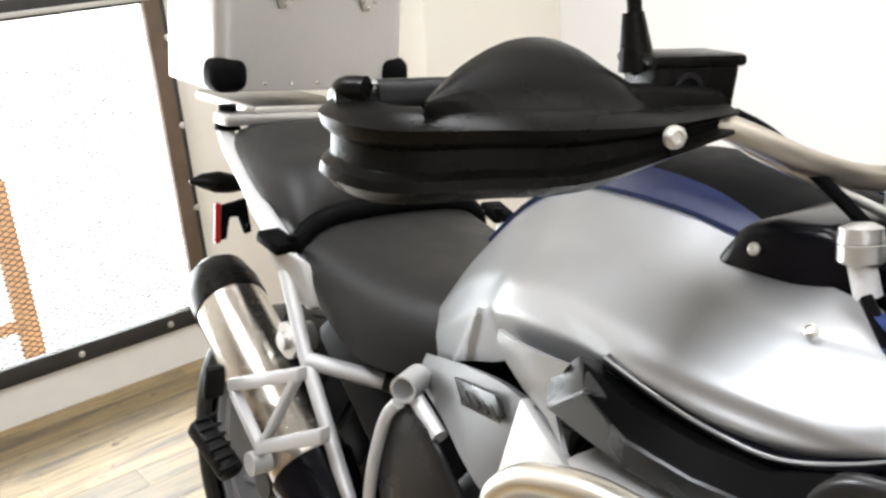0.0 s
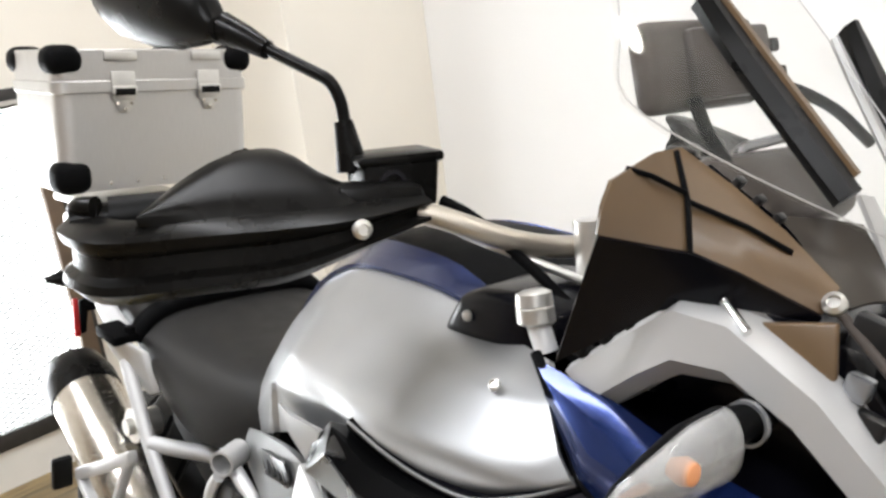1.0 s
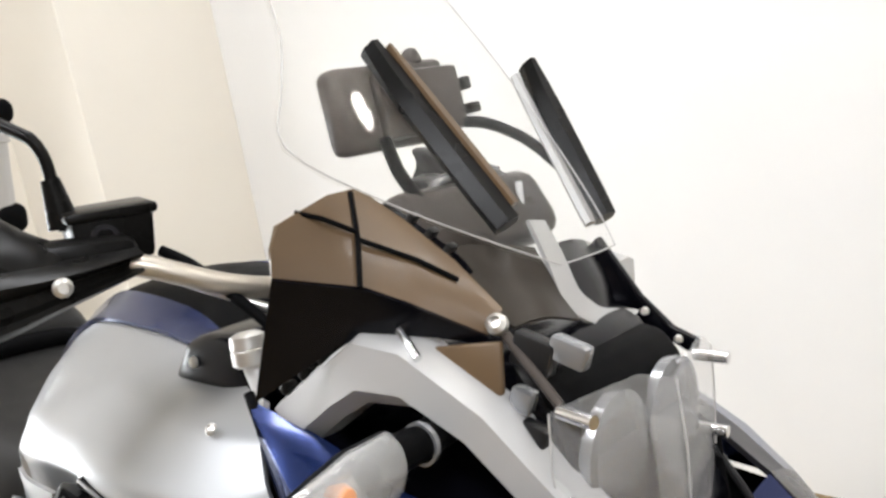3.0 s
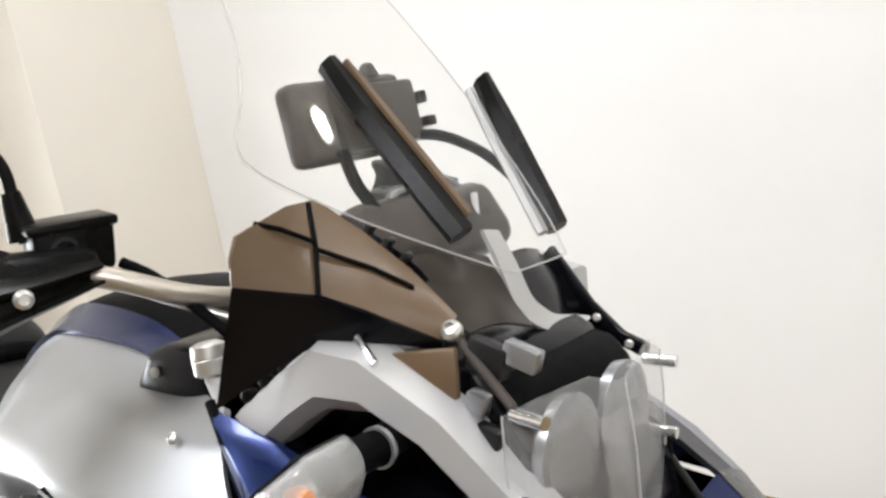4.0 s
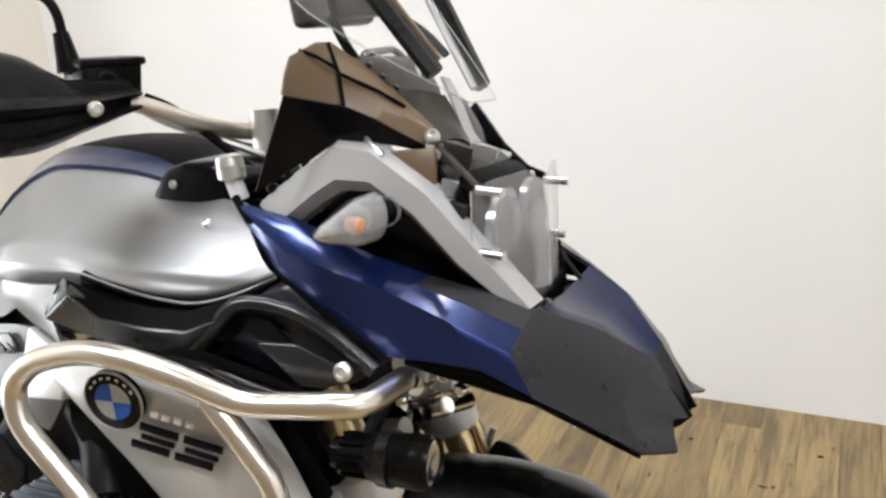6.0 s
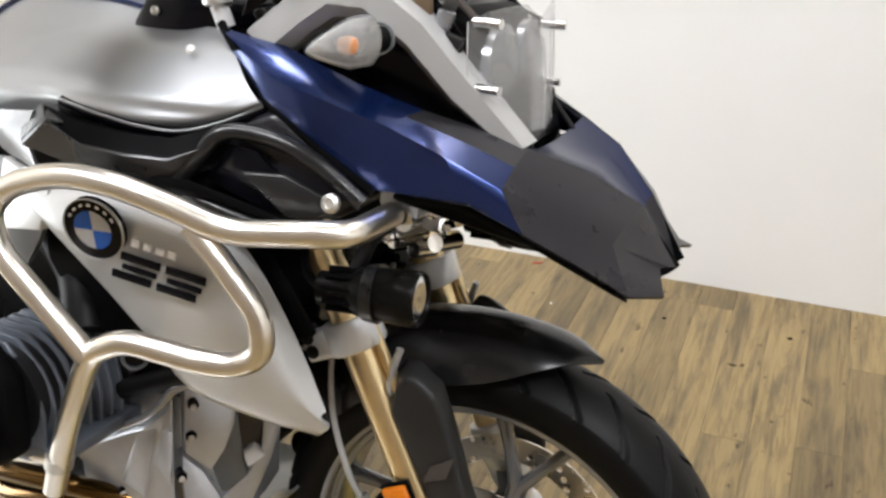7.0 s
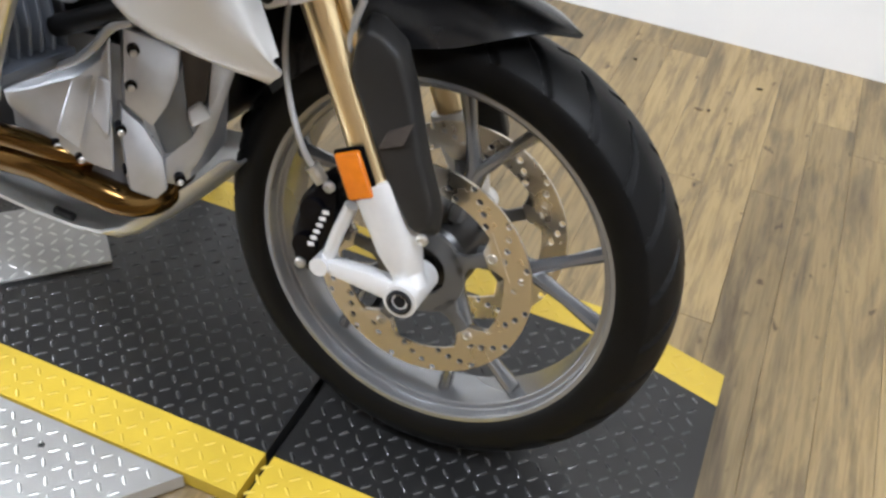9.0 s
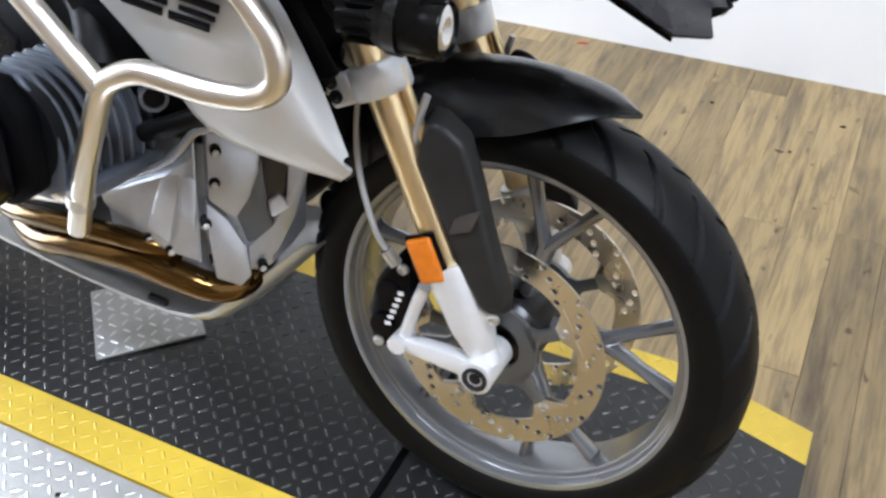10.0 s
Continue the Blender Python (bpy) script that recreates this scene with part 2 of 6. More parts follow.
def wood_floor_material():
    m = bpy.data.materials.new("weathered_oak_plank")
    m.use_nodes = True
    nt = m.node_tree
    b = nt.nodes["Principled BSDF"]
    b.inputs["Roughness"].default_value = 0.38
    tc = nt.nodes.new("ShaderNodeTexCoord")
    oi = nt.nodes.new("ShaderNodeObjectInfo")
    off = nt.nodes.new("ShaderNodeVectorMath")
    off.operation = "MULTIPLY_ADD"
    comb = nt.nodes.new("ShaderNodeCombineXYZ")
    for k in range(3):
        nt.links.new(oi.outputs["Random"], comb.inputs[k])
    off.inputs[1].default_value = (17.0, 31.0, 5.0)
    nt.links.new(comb.outputs[0], off.inputs[0])
    nt.links.new(tc.outputs["Object"], off.inputs[2])

    def noisy(sc, detail, rough):
        mp = nt.nodes.new("ShaderNodeMapping")
        mp.inputs["Scale"].default_value = sc
        nt.links.new(off.outputs[0], mp.inputs[0])
        n = nt.nodes.new("ShaderNodeTexNoise")
        n.inputs["Scale"].default_value, n.inputs["Detail"].default_value, n.inputs["Roughness"].default_value = 1.0, detail, rough
        n.inputs["Distortion"].default_value = 0.4
        nt.links.new(mp.outputs[0], n.inputs["Vector"])
        return n.outputs["Fac"]

    fine, broad, knots = noisy((110, 6, 1), 5, 0.6), noisy((20, 2.6, 1), 6, 0.64), noisy((34, 18, 1), 2, 0.5)

    def ramp(fac, stops):
        r = nt.nodes.new("ShaderNodeValToRGB")
        while len(r.color_ramp.elements) < len(stops):
            r.color_ramp.elements.new(0.5)
        for e, (p, c) in zip(r.color_ramp.elements, stops):
            e.position, e.color = p, (*c, 1)
        nt.links.new(fac, r.inputs[0])
        return r.outputs[0]

    base = ramp(broad, [(0.30, (0.120, 0.092, 0.056)), (0.43, (0.215, 0.165, 0.092)), (0.54, (0.325, 0.247, 0.128)), (0.66, (0.30, 0.232, 0.128)), (0.82, (0.170, 0.136, 0.090))])
    grain = ramp(fine, [(0.32, (0.66, 0.64, 0.60)), (0.55, (1, 1, 1))])
    spots = ramp(knots, [(0.24, (0.30, 0.25, 0.20)), (0.33, (1, 1, 1))])

    def mul(a, c):
        x = nt.nodes.new("ShaderNodeMix")
        x.data_type, x.blend_type = "RGBA", "MULTIPLY"
        x.inputs[0].default_value = 1.0
        nt.links.new(a, x.inputs[6])
        nt.links.new(c, x.inputs[7])
        return x.outputs[2]

    tone = ramp(oi.outputs["Random"], [(0.0, (0.60, 0.565, 0.50)), (0.35, (0.86, 0.81, 0.71)), (0.7, (1.02, 0.96, 0.83)), (1.0, (1.16, 1.09, 0.95))])
    nt.links.new(mul(mul(mul(base, grain), spots), tone), b.inputs["Base Color"])
    bp = nt.nodes.new("ShaderNodeBump")
    bp.inputs["Strength"].default_value, bp.inputs["Distance"].default_value = 0.25, 0.0006
    nt.links.new(fine, bp.inputs["Height"])
    nt.links.new(bp.outputs[0], b.inputs["Normal"])
    return m


OAK = wood_floor_material()


# ---- mesh helpers ----
def finish(name, bm, mat, smooth=38):
    bmesh.ops.recalc_face_normals(bm, faces=bm.faces)
    me = bpy.data.meshes.new(name)
    bm.to_mesh(me)
    bm.free()
    if smooth:
        me.shade_smooth()
        me.set_sharp_from_angle(angle=radians(smooth))
    me.materials.append(mat)
    return me


def part(name, bm, mat, parent, label="", smooth=38, sub=0):
    ob = new(name, finish(name, bm, mat, smooth))
    if parent:
        ob.parent = parent
    if label:
        ob["label"] = label
    if sub:
        s = ob.modifiers.new("rounding", "SUBSURF")
        s.levels = s.render_levels = sub
    return ob


def join(*bms):
    out = bmesh.new()
    for b in bms:
        me = bpy.data.meshes.new("tmp")
        b.to_mesh(me)
        b.free()
        out.from_mesh(me)
        bpy.data.meshes.remove(me)
    return out


def mirror(bm):
    bmesh.ops.scale(bm, vec=(1, -1, 1), verts=bm.verts)
    bmesh.ops.reverse_faces(bm, faces=bm.faces)
    return bm


def moved(bm, m):
    bmesh.ops.transform(bm, matrix=m, verts=bm.verts)
    return bm


def round_edges(bm, w, seg=2, angle=25):
    if w:
        es = [e for e in bm.edges if len(e.link_faces) == 2 and e.calc_face_angle(0) > radians(angle)]
        bmesh.ops.bevel(bm, geom=es, offset=w, segments=seg, profile=0.5, affect="EDGES", clamp_overlap=True)
    return bm


def box(c, s, rot=(0, 0, 0), w=0.004, seg=2, taper=1.0):
    bm = bmesh.new()
    bmesh.ops.create_cube(bm, size=1)
    for v in bm.verts:
        k = taper if v.co.z > 0 else 1.0
        v.co = Vector((v.co.x * s[0] * k, v.co.y * s[1] * k, v.co.z * s[2]))
    round_edges(bm, min(w, min(s) * 0.45), seg)
    return moved(bm, pose(*c, *rot))


def prism(poly, y0, y1, w=0.003, seg=2, inset=1.0):
    """A side view (x, z) pushed through from y0 to y1; inset shrinks the y1 face about its middle."""
    bm = bmesh.new()
    cx, cz = sum(p[0] for p in poly) / len(poly), sum(p[1] for p in poly) / len(poly)
    a = [bm.verts.new((x, y0, z)) for x, z in poly]
    b = [bm.verts.new((cx + (x - cx) * inset, y1, cz + (z - cz) * inset)) for x, z in poly]
    n = len(poly)
    bm.faces.new(a)
    bm.faces.new(b[::-1])
    for i in range(n):
        bm.faces.new((a[i], b[i], b[(i + 1) % n], a[(i + 1) % n]))
    bmesh.ops.recalc_face_normals(bm, faces=bm.faces)
    return round_edges(bm, w, seg)


def slab(pts, push, w=0.002, seg=2):
    """A flat or folded outline in space, given thickness along push."""
    bm = bmesh.new()
    p = Vector(push)
    a = [bm.verts.new(Vector(q)) for q in pts]
    b = [bm.verts.new(Vector(q) + p) for q in pts]
    n = len(pts)
    bm.faces.new(a)
    bm.faces.new(b[::-1])
    for i in range(n):
        bm.faces.new((a[i], b[i], b[(i + 1) % n], a[(i + 1) % n]))
    bmesh.ops.recalc_face_normals(bm, faces=bm.faces)
    return round_edges(bm, w, seg)


def curve_points(pts, n):
    """Catmull-Rom through the points, n steps a span."""
    p = [Vector(q) for q in pts]
    if n <= 1 or len(p) < 3:
        return p
    out = []
    for i in range(len(p) - 1):
        a, b, c, d = p[max(i - 1, 0)], p[i], p[i + 1], p[min(i + 2, len(p) - 1)]
        for k in range(n):
            t = k / n
            out.append(0.5 * ((2 * b) + (c - a) * t + (2 * a - 5 * b + 4 * c - d) * t * t + (3 * b - a - 3 * c + d) * t**3))
    return out + [p[-1]]


def bent(pts, r, n=5):
    """A polyline whose corners are rounded by about r, as a bent tube's are."""
    p = [Vector(q) for q in pts]
    out = [p[0]]
    for i in range(1, len(p) - 1):
        a, b, c = p[i - 1], p[i], p[i + 1]
        d1, d2 = (a - b), (c - b)
        k = min(r, d1.length * 0.45, d2.length * 0.45)
        s, e = b + d1.normalized() * k, b + d2.normalized() * k
        for j in range(n + 1):
            t = j / n
            out.append(s * (1 - t) ** 2 + b * 2 * t * (1 - t) + e * t * t)
    return out + [p[-1]]


def tube(pts, r, seg=12, radii=None, flat=1.0):
    bm = bmesh.new()
    p = [Vector(q) for q in pts]
    rings, up = [], None
    for i, q in enumerate(p):
        d = (p[min(i + 1, len(p) - 1)] - p[max(i - 1, 0)]).normalized()
        if up is None:
            up = d.orthogonal().normalized()
        up = (up - d * up.dot(d)).normalized()
        side = d.cross(up)
        rr = radii[i] if radii else r
        rings.append([bm.verts.new(q + (up * math.cos(a) + side * math.sin(a) * flat) * rr) for a in (2 * math.pi * k / seg for k in range(seg))])
    for a, b in zip(rings, rings[1:]):
        for k in range(seg):
            bm.faces.new((a[k], a[(k + 1) % seg], b[(k + 1) % seg], b[k]))
    bm.faces.new(rings[0][::-1])
    bm.faces.new(rings[-1])
    return bm


def rod(a, b, r, seg=16, w=0.0, r2=None):
    bm = tube([a, b], r, seg, [r, r if r2 is None else r2])
    return round_edges(bm, w, 2, 60) if w else bm


def lathe(profile, seg=64, axis="y", closed=False):
    """Turns (along, radius) points round an axis."""
    bm = bmesh.new()
    rings = []
    for k in range(seg):
        a = 2 * math.pi * k / seg
        c, s = math.cos(a), math.sin(a)
        ring = []
        for y, r in profile:
            v = {"y": (r * c, y, r * s), "x": (y, r * c, r * s), "z": (r * c, r * s, y)}[axis]
            ring.append(bm.verts.new(v))
        rings.append(ring)
    n = len(profile)
    for k in range(seg):
        a, b = rings[k], rings[(k + 1) % seg]
        for i in range(n if closed else n - 1):
            j = (i + 1) % n
            bm.faces.new((a[i], b[i], b[j], a[j]))
    bmesh.ops.remove_doubles(bm, verts=bm.verts, dist=1e-6)
    bmesh.ops.recalc_face_normals(bm, faces=bm.faces)
    return bm


def loft(sections, closed=False, caps=False):
    bm = bmesh.new()
    rows = [[bm.verts.new(Vector(p)) for p in s] for s in sections]
    for a, b in zip(rows, rows[1:]):
        n = len(a)
        for i in range(n if closed else n - 1):
            j = (i + 1) % n
            bm.faces.new((a[i], a[j], b[j], b[i]))
    if caps:
        bm.faces.new(rows[0][::-1])
        bm.faces.new(rows[-1])
    bmesh.ops.recalc_face_normals(bm, faces=bm.faces)
    return bm


def shell(sections, thick, smooth_n=0, closed=False):
    """A curved sheet through rows of points, given thickness; smooth_n adds points in between."""
    if smooth_n > 1:
        sections = [curve_points(s, smooth_n) for s in sections]
        cols = list(zip(*sections))
        cols = [curve_points(c, smooth_n) for c in cols]
        sections = [list(r) for r in zip(*cols)]
    bm = loft(sections, closed)
    bmesh.ops.solidify(bm, geom=bm.faces, thickness=thick)
    return bm


def bolt(p, d, r=0.006, h=0.004):
    """A domed socket screw."""
    bm = lathe([(0, r), (h * 0.6, r * 0.95), (h, r * 0.55), (h * 0.55, r * 0.5), (h * 0.55, 0)], 14, "z")
    return moved(bm, Matrix.Translation(p) @ Vector(d).to_track_quat("Z", "Y").to_matrix().to_4x4())


def thing(name, label, category, m, group="", kind=""):
    e = new(name)
    e.empty_display_size = 0.1
    e.matrix_world = m
    return tagged(e, label, category, group, kind)


def setting(name, bm, mat, label="", category="", smooth=0):
    return tagged(part(name, bm, mat, None, smooth=smooth), label, category, kind="structure")


# ---- the room ----
wall_t = 0.15
setting("wall_north", box((0.2, BACK_Y + wall_t / 2, CEIL / 2), (5.2, wall_t, CEIL + 0.3), w=0), WALL, "smooth white painted back wall", "wall")
setting("wall_jog", box((-2.24 - 0.30, 1.28, CEIL / 2), (0.60, 0.56, CEIL + 0.3), w=0.004), CREAM, "cream painted boxed-out wall corner", "wall")
# end wall with the meshed opening: pieces round the hole
HOLE = (-1.45, 0.36, 0.10, 1.13)
hy0, hy1, hz0, hz1 = HOLE
end_wall = join(
    box((DOOR_X - 0.07, (-3.0 + hy0) / 2, CEIL / 2), (0.14, hy0 + 3.0, CEIL + 0.3), w=0),
    box((DOOR_X - 0.07, (hy1 + 1.3) / 2, CEIL / 2), (0.14, 1.3 - hy1, CEIL + 0.3), w=0),
    box((DOOR_X - 0.07, (hy0 + hy1) / 2, (hz1 + CEIL + 0.15) / 2), (0.14, hy1 - hy0, CEIL + 0.15 - hz1), w=0),
)
setting("wall_west", end_wall, CREAM, "cream painted end wall with a meshed opening", "wall")
# unseen wall, coloured dark to cut fill light and reflections in black parts
setting("wall_south", box((0.2, -3.07, CEIL / 2), (6.0, 0.14, CEIL + 0.3), w=0), BROWN_WALL, "unseen wall, coloured dark brown to cut fill light", "wall")
setting("wall_east", box((2.87, -0.7, CEIL / 2), (0.14, 4.9, CEIL + 0.3), w=0), WALL, "white painted wall", "wall")
# ceiling is out of view and greyed for less fill
setting("ceiling", box((0.1, -0.7, CEIL + 0.05), (6.0, 5.0, 0.1), w=0), CEILING, "unseen flat ceiling, greyed to cut fill light", "ceiling")
setting("baseboard", box((DOOR_X + 0.006, (hy0 + 0.40) / 2, 0.035), (0.02, 0.40 - hy0, 0.13), w=0.002), SKIRT, "white sill board below the opening", "trim")

# light fittings on the ceiling
fit0 = None
for lx, ly, watts in LAMPS:
    if fit0 is None:
        fit0 = thing("ceiling_light", "lit white tube light fixed to the ceiling", "lamp", pose(lx, ly, CEIL - 0.04), "ceiling lights")
        part("housing", box((0, 0, 0.02), (1.28, 0.34, 0.045), w=0.006), SKIRT, fit0)
        part("diffuser", box((0, 0, -0.018), (1.22, 0.30, 0.03), w=0.008), TUBE_GLOW, fit0, "glowing opal diffuser")
    else:
        copy_thing(fit0, pose(lx, ly, CEIL - 0.04))

# unseen bulb high on the back wall, added and flattened for the screen's mirrored spot
wl = thing("wall_lamp", "unseen lit bulb added for the spot mirrored in the screen", "lamp", pose(0.55, BACK_Y, 2.95))
part("wall_plate", box((0, -0.012, 0), (0.11, 0.024, 0.11), w=0.008), SKIRT, wl)
part("socket", rod((0, -0.02, 0), (0, -0.07, -0.012), 0.022, 20, 0.004), SKIRT, wl)
part("bulb", moved(lathe([(-0.085, 0.0), (-0.074, 0.042), (-0.040, 0.074), (0.0, 0.084), (0.040, 0.070), (0.070, 0.036), (0.078, 0.0)], 28), pose(0, -0.145, -0.02) @ Matrix.Diagonal((0.85, 0.7, 0.36, 1))), BULB, wl, "glowing opal bulb")

# meshed opening: frame, expanded-metal mesh, sill, timber outside
window = tagged(thing("window_1", "black framed opening covered with expanded metal mesh", "window", pose(DOOR_X, 0, 0)), kind="structure")
fw = 0.055
part("window_frame", join(
    box((0.012, (hy0 + hy1) / 2, hz0 + fw / 2), (0.03, hy1 - hy0 + 0.05, fw), w=0.003),
    box((0.012, (hy0 + hy1) / 2, hz1), (0.03, hy1 - hy0 + 0.05, fw), w=0.003),
    box((0.012, hy0, (hz0 + hz1) / 2), (0.03, fw, hz1 - hz0), w=0.003)), DOOR_BLACK, window, "worn black painted steel frame")
part("window_jamb", box((0.016, hy1, (hz0 + hz1) / 2), (0.035, 0.05, hz1 - hz0), w=0.004), RUST, window, "rough brown jamb strip")
part("frame_edge", box((0.020, hy1 + 0.028, (hz0 + hz1) / 2), (0.026, 0.016, hz1 - hz0 + 0.05), w=0.003), DOOR_BLACK, window)
part("top_rail", box((0.03, (hy0 + hy1) / 2, hz1 - 0.012), (0.012, hy1 - hy0, 0.014), w=0.002), ALU, window, "bright metal strip")
for k in range(6):
    part("rivet", bolt((0.028, hy1 - 0.12 - 0.28 * k, hz0 + 0.028), (1, 0, 0), 0.010, 0.006), ALU, window)
    if k < 4:
        part("rivet", bolt((0.034, hy1 + 0.028, hz0 + 0.12 + 0.26 * k), (1, 0, 0), 0.010, 0.006), ALU, window)


def expanded_mesh(y0, y1, z0, z1, py=0.034, pz=0.017, t=0.0014):
    """Diamond strands as thin three-sided bars, trimmed to the frame."""
    verts, faces = [], []
    ny, nz = int((y1 - y0) / py), int((z1 - z0) / pz)
    for j in range(nz):
        for i in range(ny):
            for s in (1, -1):
                ya = y0 + (i + (0.0 if s > 0 else 0.5)) * py
                yb = ya + 0.5 * py
                za = z0 + j * pz + (0 if (s > 0) else pz / 2)
                if j % 2:
                    za, zb = (za, za + pz / 2) if s > 0 else (za, za - pz / 2)
                    zb = za + pz / 2 if s > 0 else za - pz / 2
                zb = z0 + j * pz + (pz / 2 if s > 0 else 0)
                b = len(verts)
                for (yy, zz) in ((ya, za), (yb, zb)):
                    verts.extend([(0, yy, zz + t), (0.003, yy, zz - t), (-0.003, yy, zz - t)])
                faces.extend([(b, b + 1, b + 4, b + 3), (b + 1, b + 2, b + 5, b + 4), (b + 2, b, b + 3, b + 5)])
                # lower half of the diamond
                b = len(verts)
                zc, zd = z0 + j * pz - (0 if s > 0 else pz / 2), z0 + j * pz - (pz / 2 if s > 0 else 0)
                for (yy, zz) in ((ya, zc), (yb, zd)):
                    verts.extend([(0, yy, zz + t), (0.003, yy, zz - t), (-0.003, yy, zz - t)])
                faces.extend([(b, b + 1, b + 4, b + 3), (b + 1, b + 2, b + 5, b + 4), (b + 2, b, b + 3, b + 5)])
    me = bpy.data.meshes.new("wire_mesh")
    me.from_pydata(verts, [], faces)
    return me


mesh = expanded_mesh(hy0, hy1, hz0 + 0.02, hz1 - 0.02)
mesh.materials.append(DOOR_BLACK)
wire = new("wire_mesh", mesh)
wire.parent = window
tagged(wire, "grey expanded metal mesh", kind="stuff")
tagged(part("outside_post", box((DOOR_X - 0.35, -0.095, 0.30), (0.08, 0.06, 0.62), w=0.004), ORANGE, None), "weathered orange timber post outside the opening", "post")
tagged(part("outside_rail", box((DOOR_X - 0.33, -0.66, 0.13), (0.04, 1.1, 0.03), w=0.004), ORANGE, None), "weathered orange timber rail outside the opening", "rail")
tagged(part("backdrop", box((DOOR_X - 1.2, -0.5, 1.2), (0.02, 5.0, 3.4), w=0), OUTSIDE, None, smooth=0), "overexposed daylight outdoors", "backdrop", kind="structure")

# ---- lift platform ----
lift = thing("motorcycle_lift", "low motorcycle lift with black tread plate top and yellow edges", "lift", pose(0, 0, 0))
X0, X1, XS = -1.75, 0.43, -0.165
NEAR0, NEAR1, FAR0, FAR1 = -0.286, -0.205, 0.262, 0.336


def flat(poly, z0, z1, w=0.0):
    return slab([(x, y, z0) for x, y in poly], (0, 0, z1 - z0), w)


TH = 0.026
part("deck", flat([(X0, NEAR1 + 0.0), (XS - 0.007, NEAR1), (XS - 0.007, FAR0), (X0, FAR0)], -TH, 0), PLATE_BLACK, lift, "worn black tread plate", smooth=0)
part("deck", flat([(XS + 0.007, NEAR1), (0.2, NEAR1), (X1, NEAR1 + 0.07), (X1, FAR0 - 0.06), (0.2, FAR0), (XS + 0.007, FAR0)], -TH, 0), PLATE_BLACK, lift, "worn black tread plate", smooth=0)
for y0, y1, sg in ((NEAR0, NEAR1, 1), (FAR0, FAR1, -1)):
    ya, yb = (y0, y1) if sg > 0 else (y0, y1)
    part("edge_stripe", flat([(X0, ya), (XS - 0.007, ya), (XS - 0.007, yb), (X0, yb)], -TH, 0.0005), PLATE_YELLOW, lift, "yellow painted edge", smooth=0)
    part("edge_stripe", flat([(XS + 0.007, ya), (0.2, ya), (X1, ya + 0.065 * sg), (X1, yb + 0.065 * sg), (0.2, yb), (XS + 0.007, yb)], -TH, 0.0005), PLATE_YELLOW, lift, "yellow painted edge", smooth=0)
part("under_frame", box(((X0 + X1) / 2 - 0.02, 0.02, -TH - 0.001), (X1 - X0 - 0.08, 0.56, 0.004), w=0), DARK, lift)
part("side_wing", flat([(X0, NEAR0 - 0.55), (-0.70, NEAR0 - 0.55), (-0.258, NEAR0 - 0.004), (X0, NEAR0 - 0.004)], -TH, -0.001), PLATE_SILVER, lift, "bare silver tread plate wing", smooth=0)


def tread_lugs(inside, x0, x1, y0, y1, z, turn=0.0, pitch=0.034, about=(0, 0), single=None):
    """Raised lens-shaped lugs of a tread plate, crossing in pairs; those in the single stretch are listed, the rest joined."""
    verts, faces, alone = [], [], []
    L, Wd, Ht = 0.0100, 0.0034, 0.0012
    ring = [(L, 0), (L * 0.5, Wd * 0.8), (-L * 0.5, Wd * 0.8), (-L, 0), (-L * 0.5, -Wd * 0.8), (L * 0.5, -Wd * 0.8)]
    cells = pitch / math.sqrt(2)
    nx, ny = int((x1 - x0) / cells), int((y1 - y0) / cells)
    ct, st = math.cos(turn), math.sin(turn)
    for i in range(nx):
        for j in range(ny):
            cx, cy = x0 + (i + 0.5) * cells, y0 + (j + 0.5) * cells
            px, py = about[0] + cx * ct - cy * st, about[1] + cx * st + cy * ct
            if not inside(px, py):
                continue
            a = turn + (math.pi / 4 if (i + j) % 2 else -math.pi / 4)
            if single and single(px, py):
                alone.append((px, py, z, a))
                continue
            c, s = math.cos(a), math.sin(a)
            b = len(verts)
            for u, v in ring:
                verts.append((px + u * c - v * s, py + u * s + v * c, z))
            for u, v in ((L * 0.55, 0), (-L * 0.55, 0)):
                verts.append((px + u * c - v * s, py + u * s + v * c, z + Ht))
            faces.extend([(b, b + 1, b + 6), (b + 1, b + 2, b + 7, b + 6), (b + 2, b + 3, b + 7), (b + 3, b + 4, b + 7), (b + 4, b + 5, b + 6, b + 7), (b + 5, b, b + 6)])
    me = bpy.data.meshes.new("tread_lugs")
    me.from_pydata(verts, [], faces)
    return me, alone


def taper(x):
    return 0.065 * max(0.0, (x - 0.2) / (X1 - 0.2))


def lugs(made, mat, parent, label):
    me, alone = made
    me.materials.append(mat)
    if alone:
        one, _ = tread_lugs(lambda x, y: True, -0.012, 0.013, -0.012, 0.013, 0.0, math.pi / 4)
        one.materials.append(mat)
        for px, py, pz, a in alone:
            ob = new("tread_lug", one)
            ob.matrix_local = pose(px, py, pz, 0, 0, math.degrees(a))
            ob.parent = parent
    ob = new("tread_pattern", me)
    ob.parent = parent
    return tagged(ob, label, kind="stuff")


lugs(tread_lugs(lambda x, y: NEAR1 + taper(x) + 0.006 < y < FAR0 - taper(x) - 0.006 and abs(x - XS) > 0.014, -1.3, X1 - 0.01, NEAR1, FAR0, 0.0, single=lambda x, y: -0.45 < x < 0.0 and y < -0.02), LUG_BLACK, lift, "raised black tread lugs")
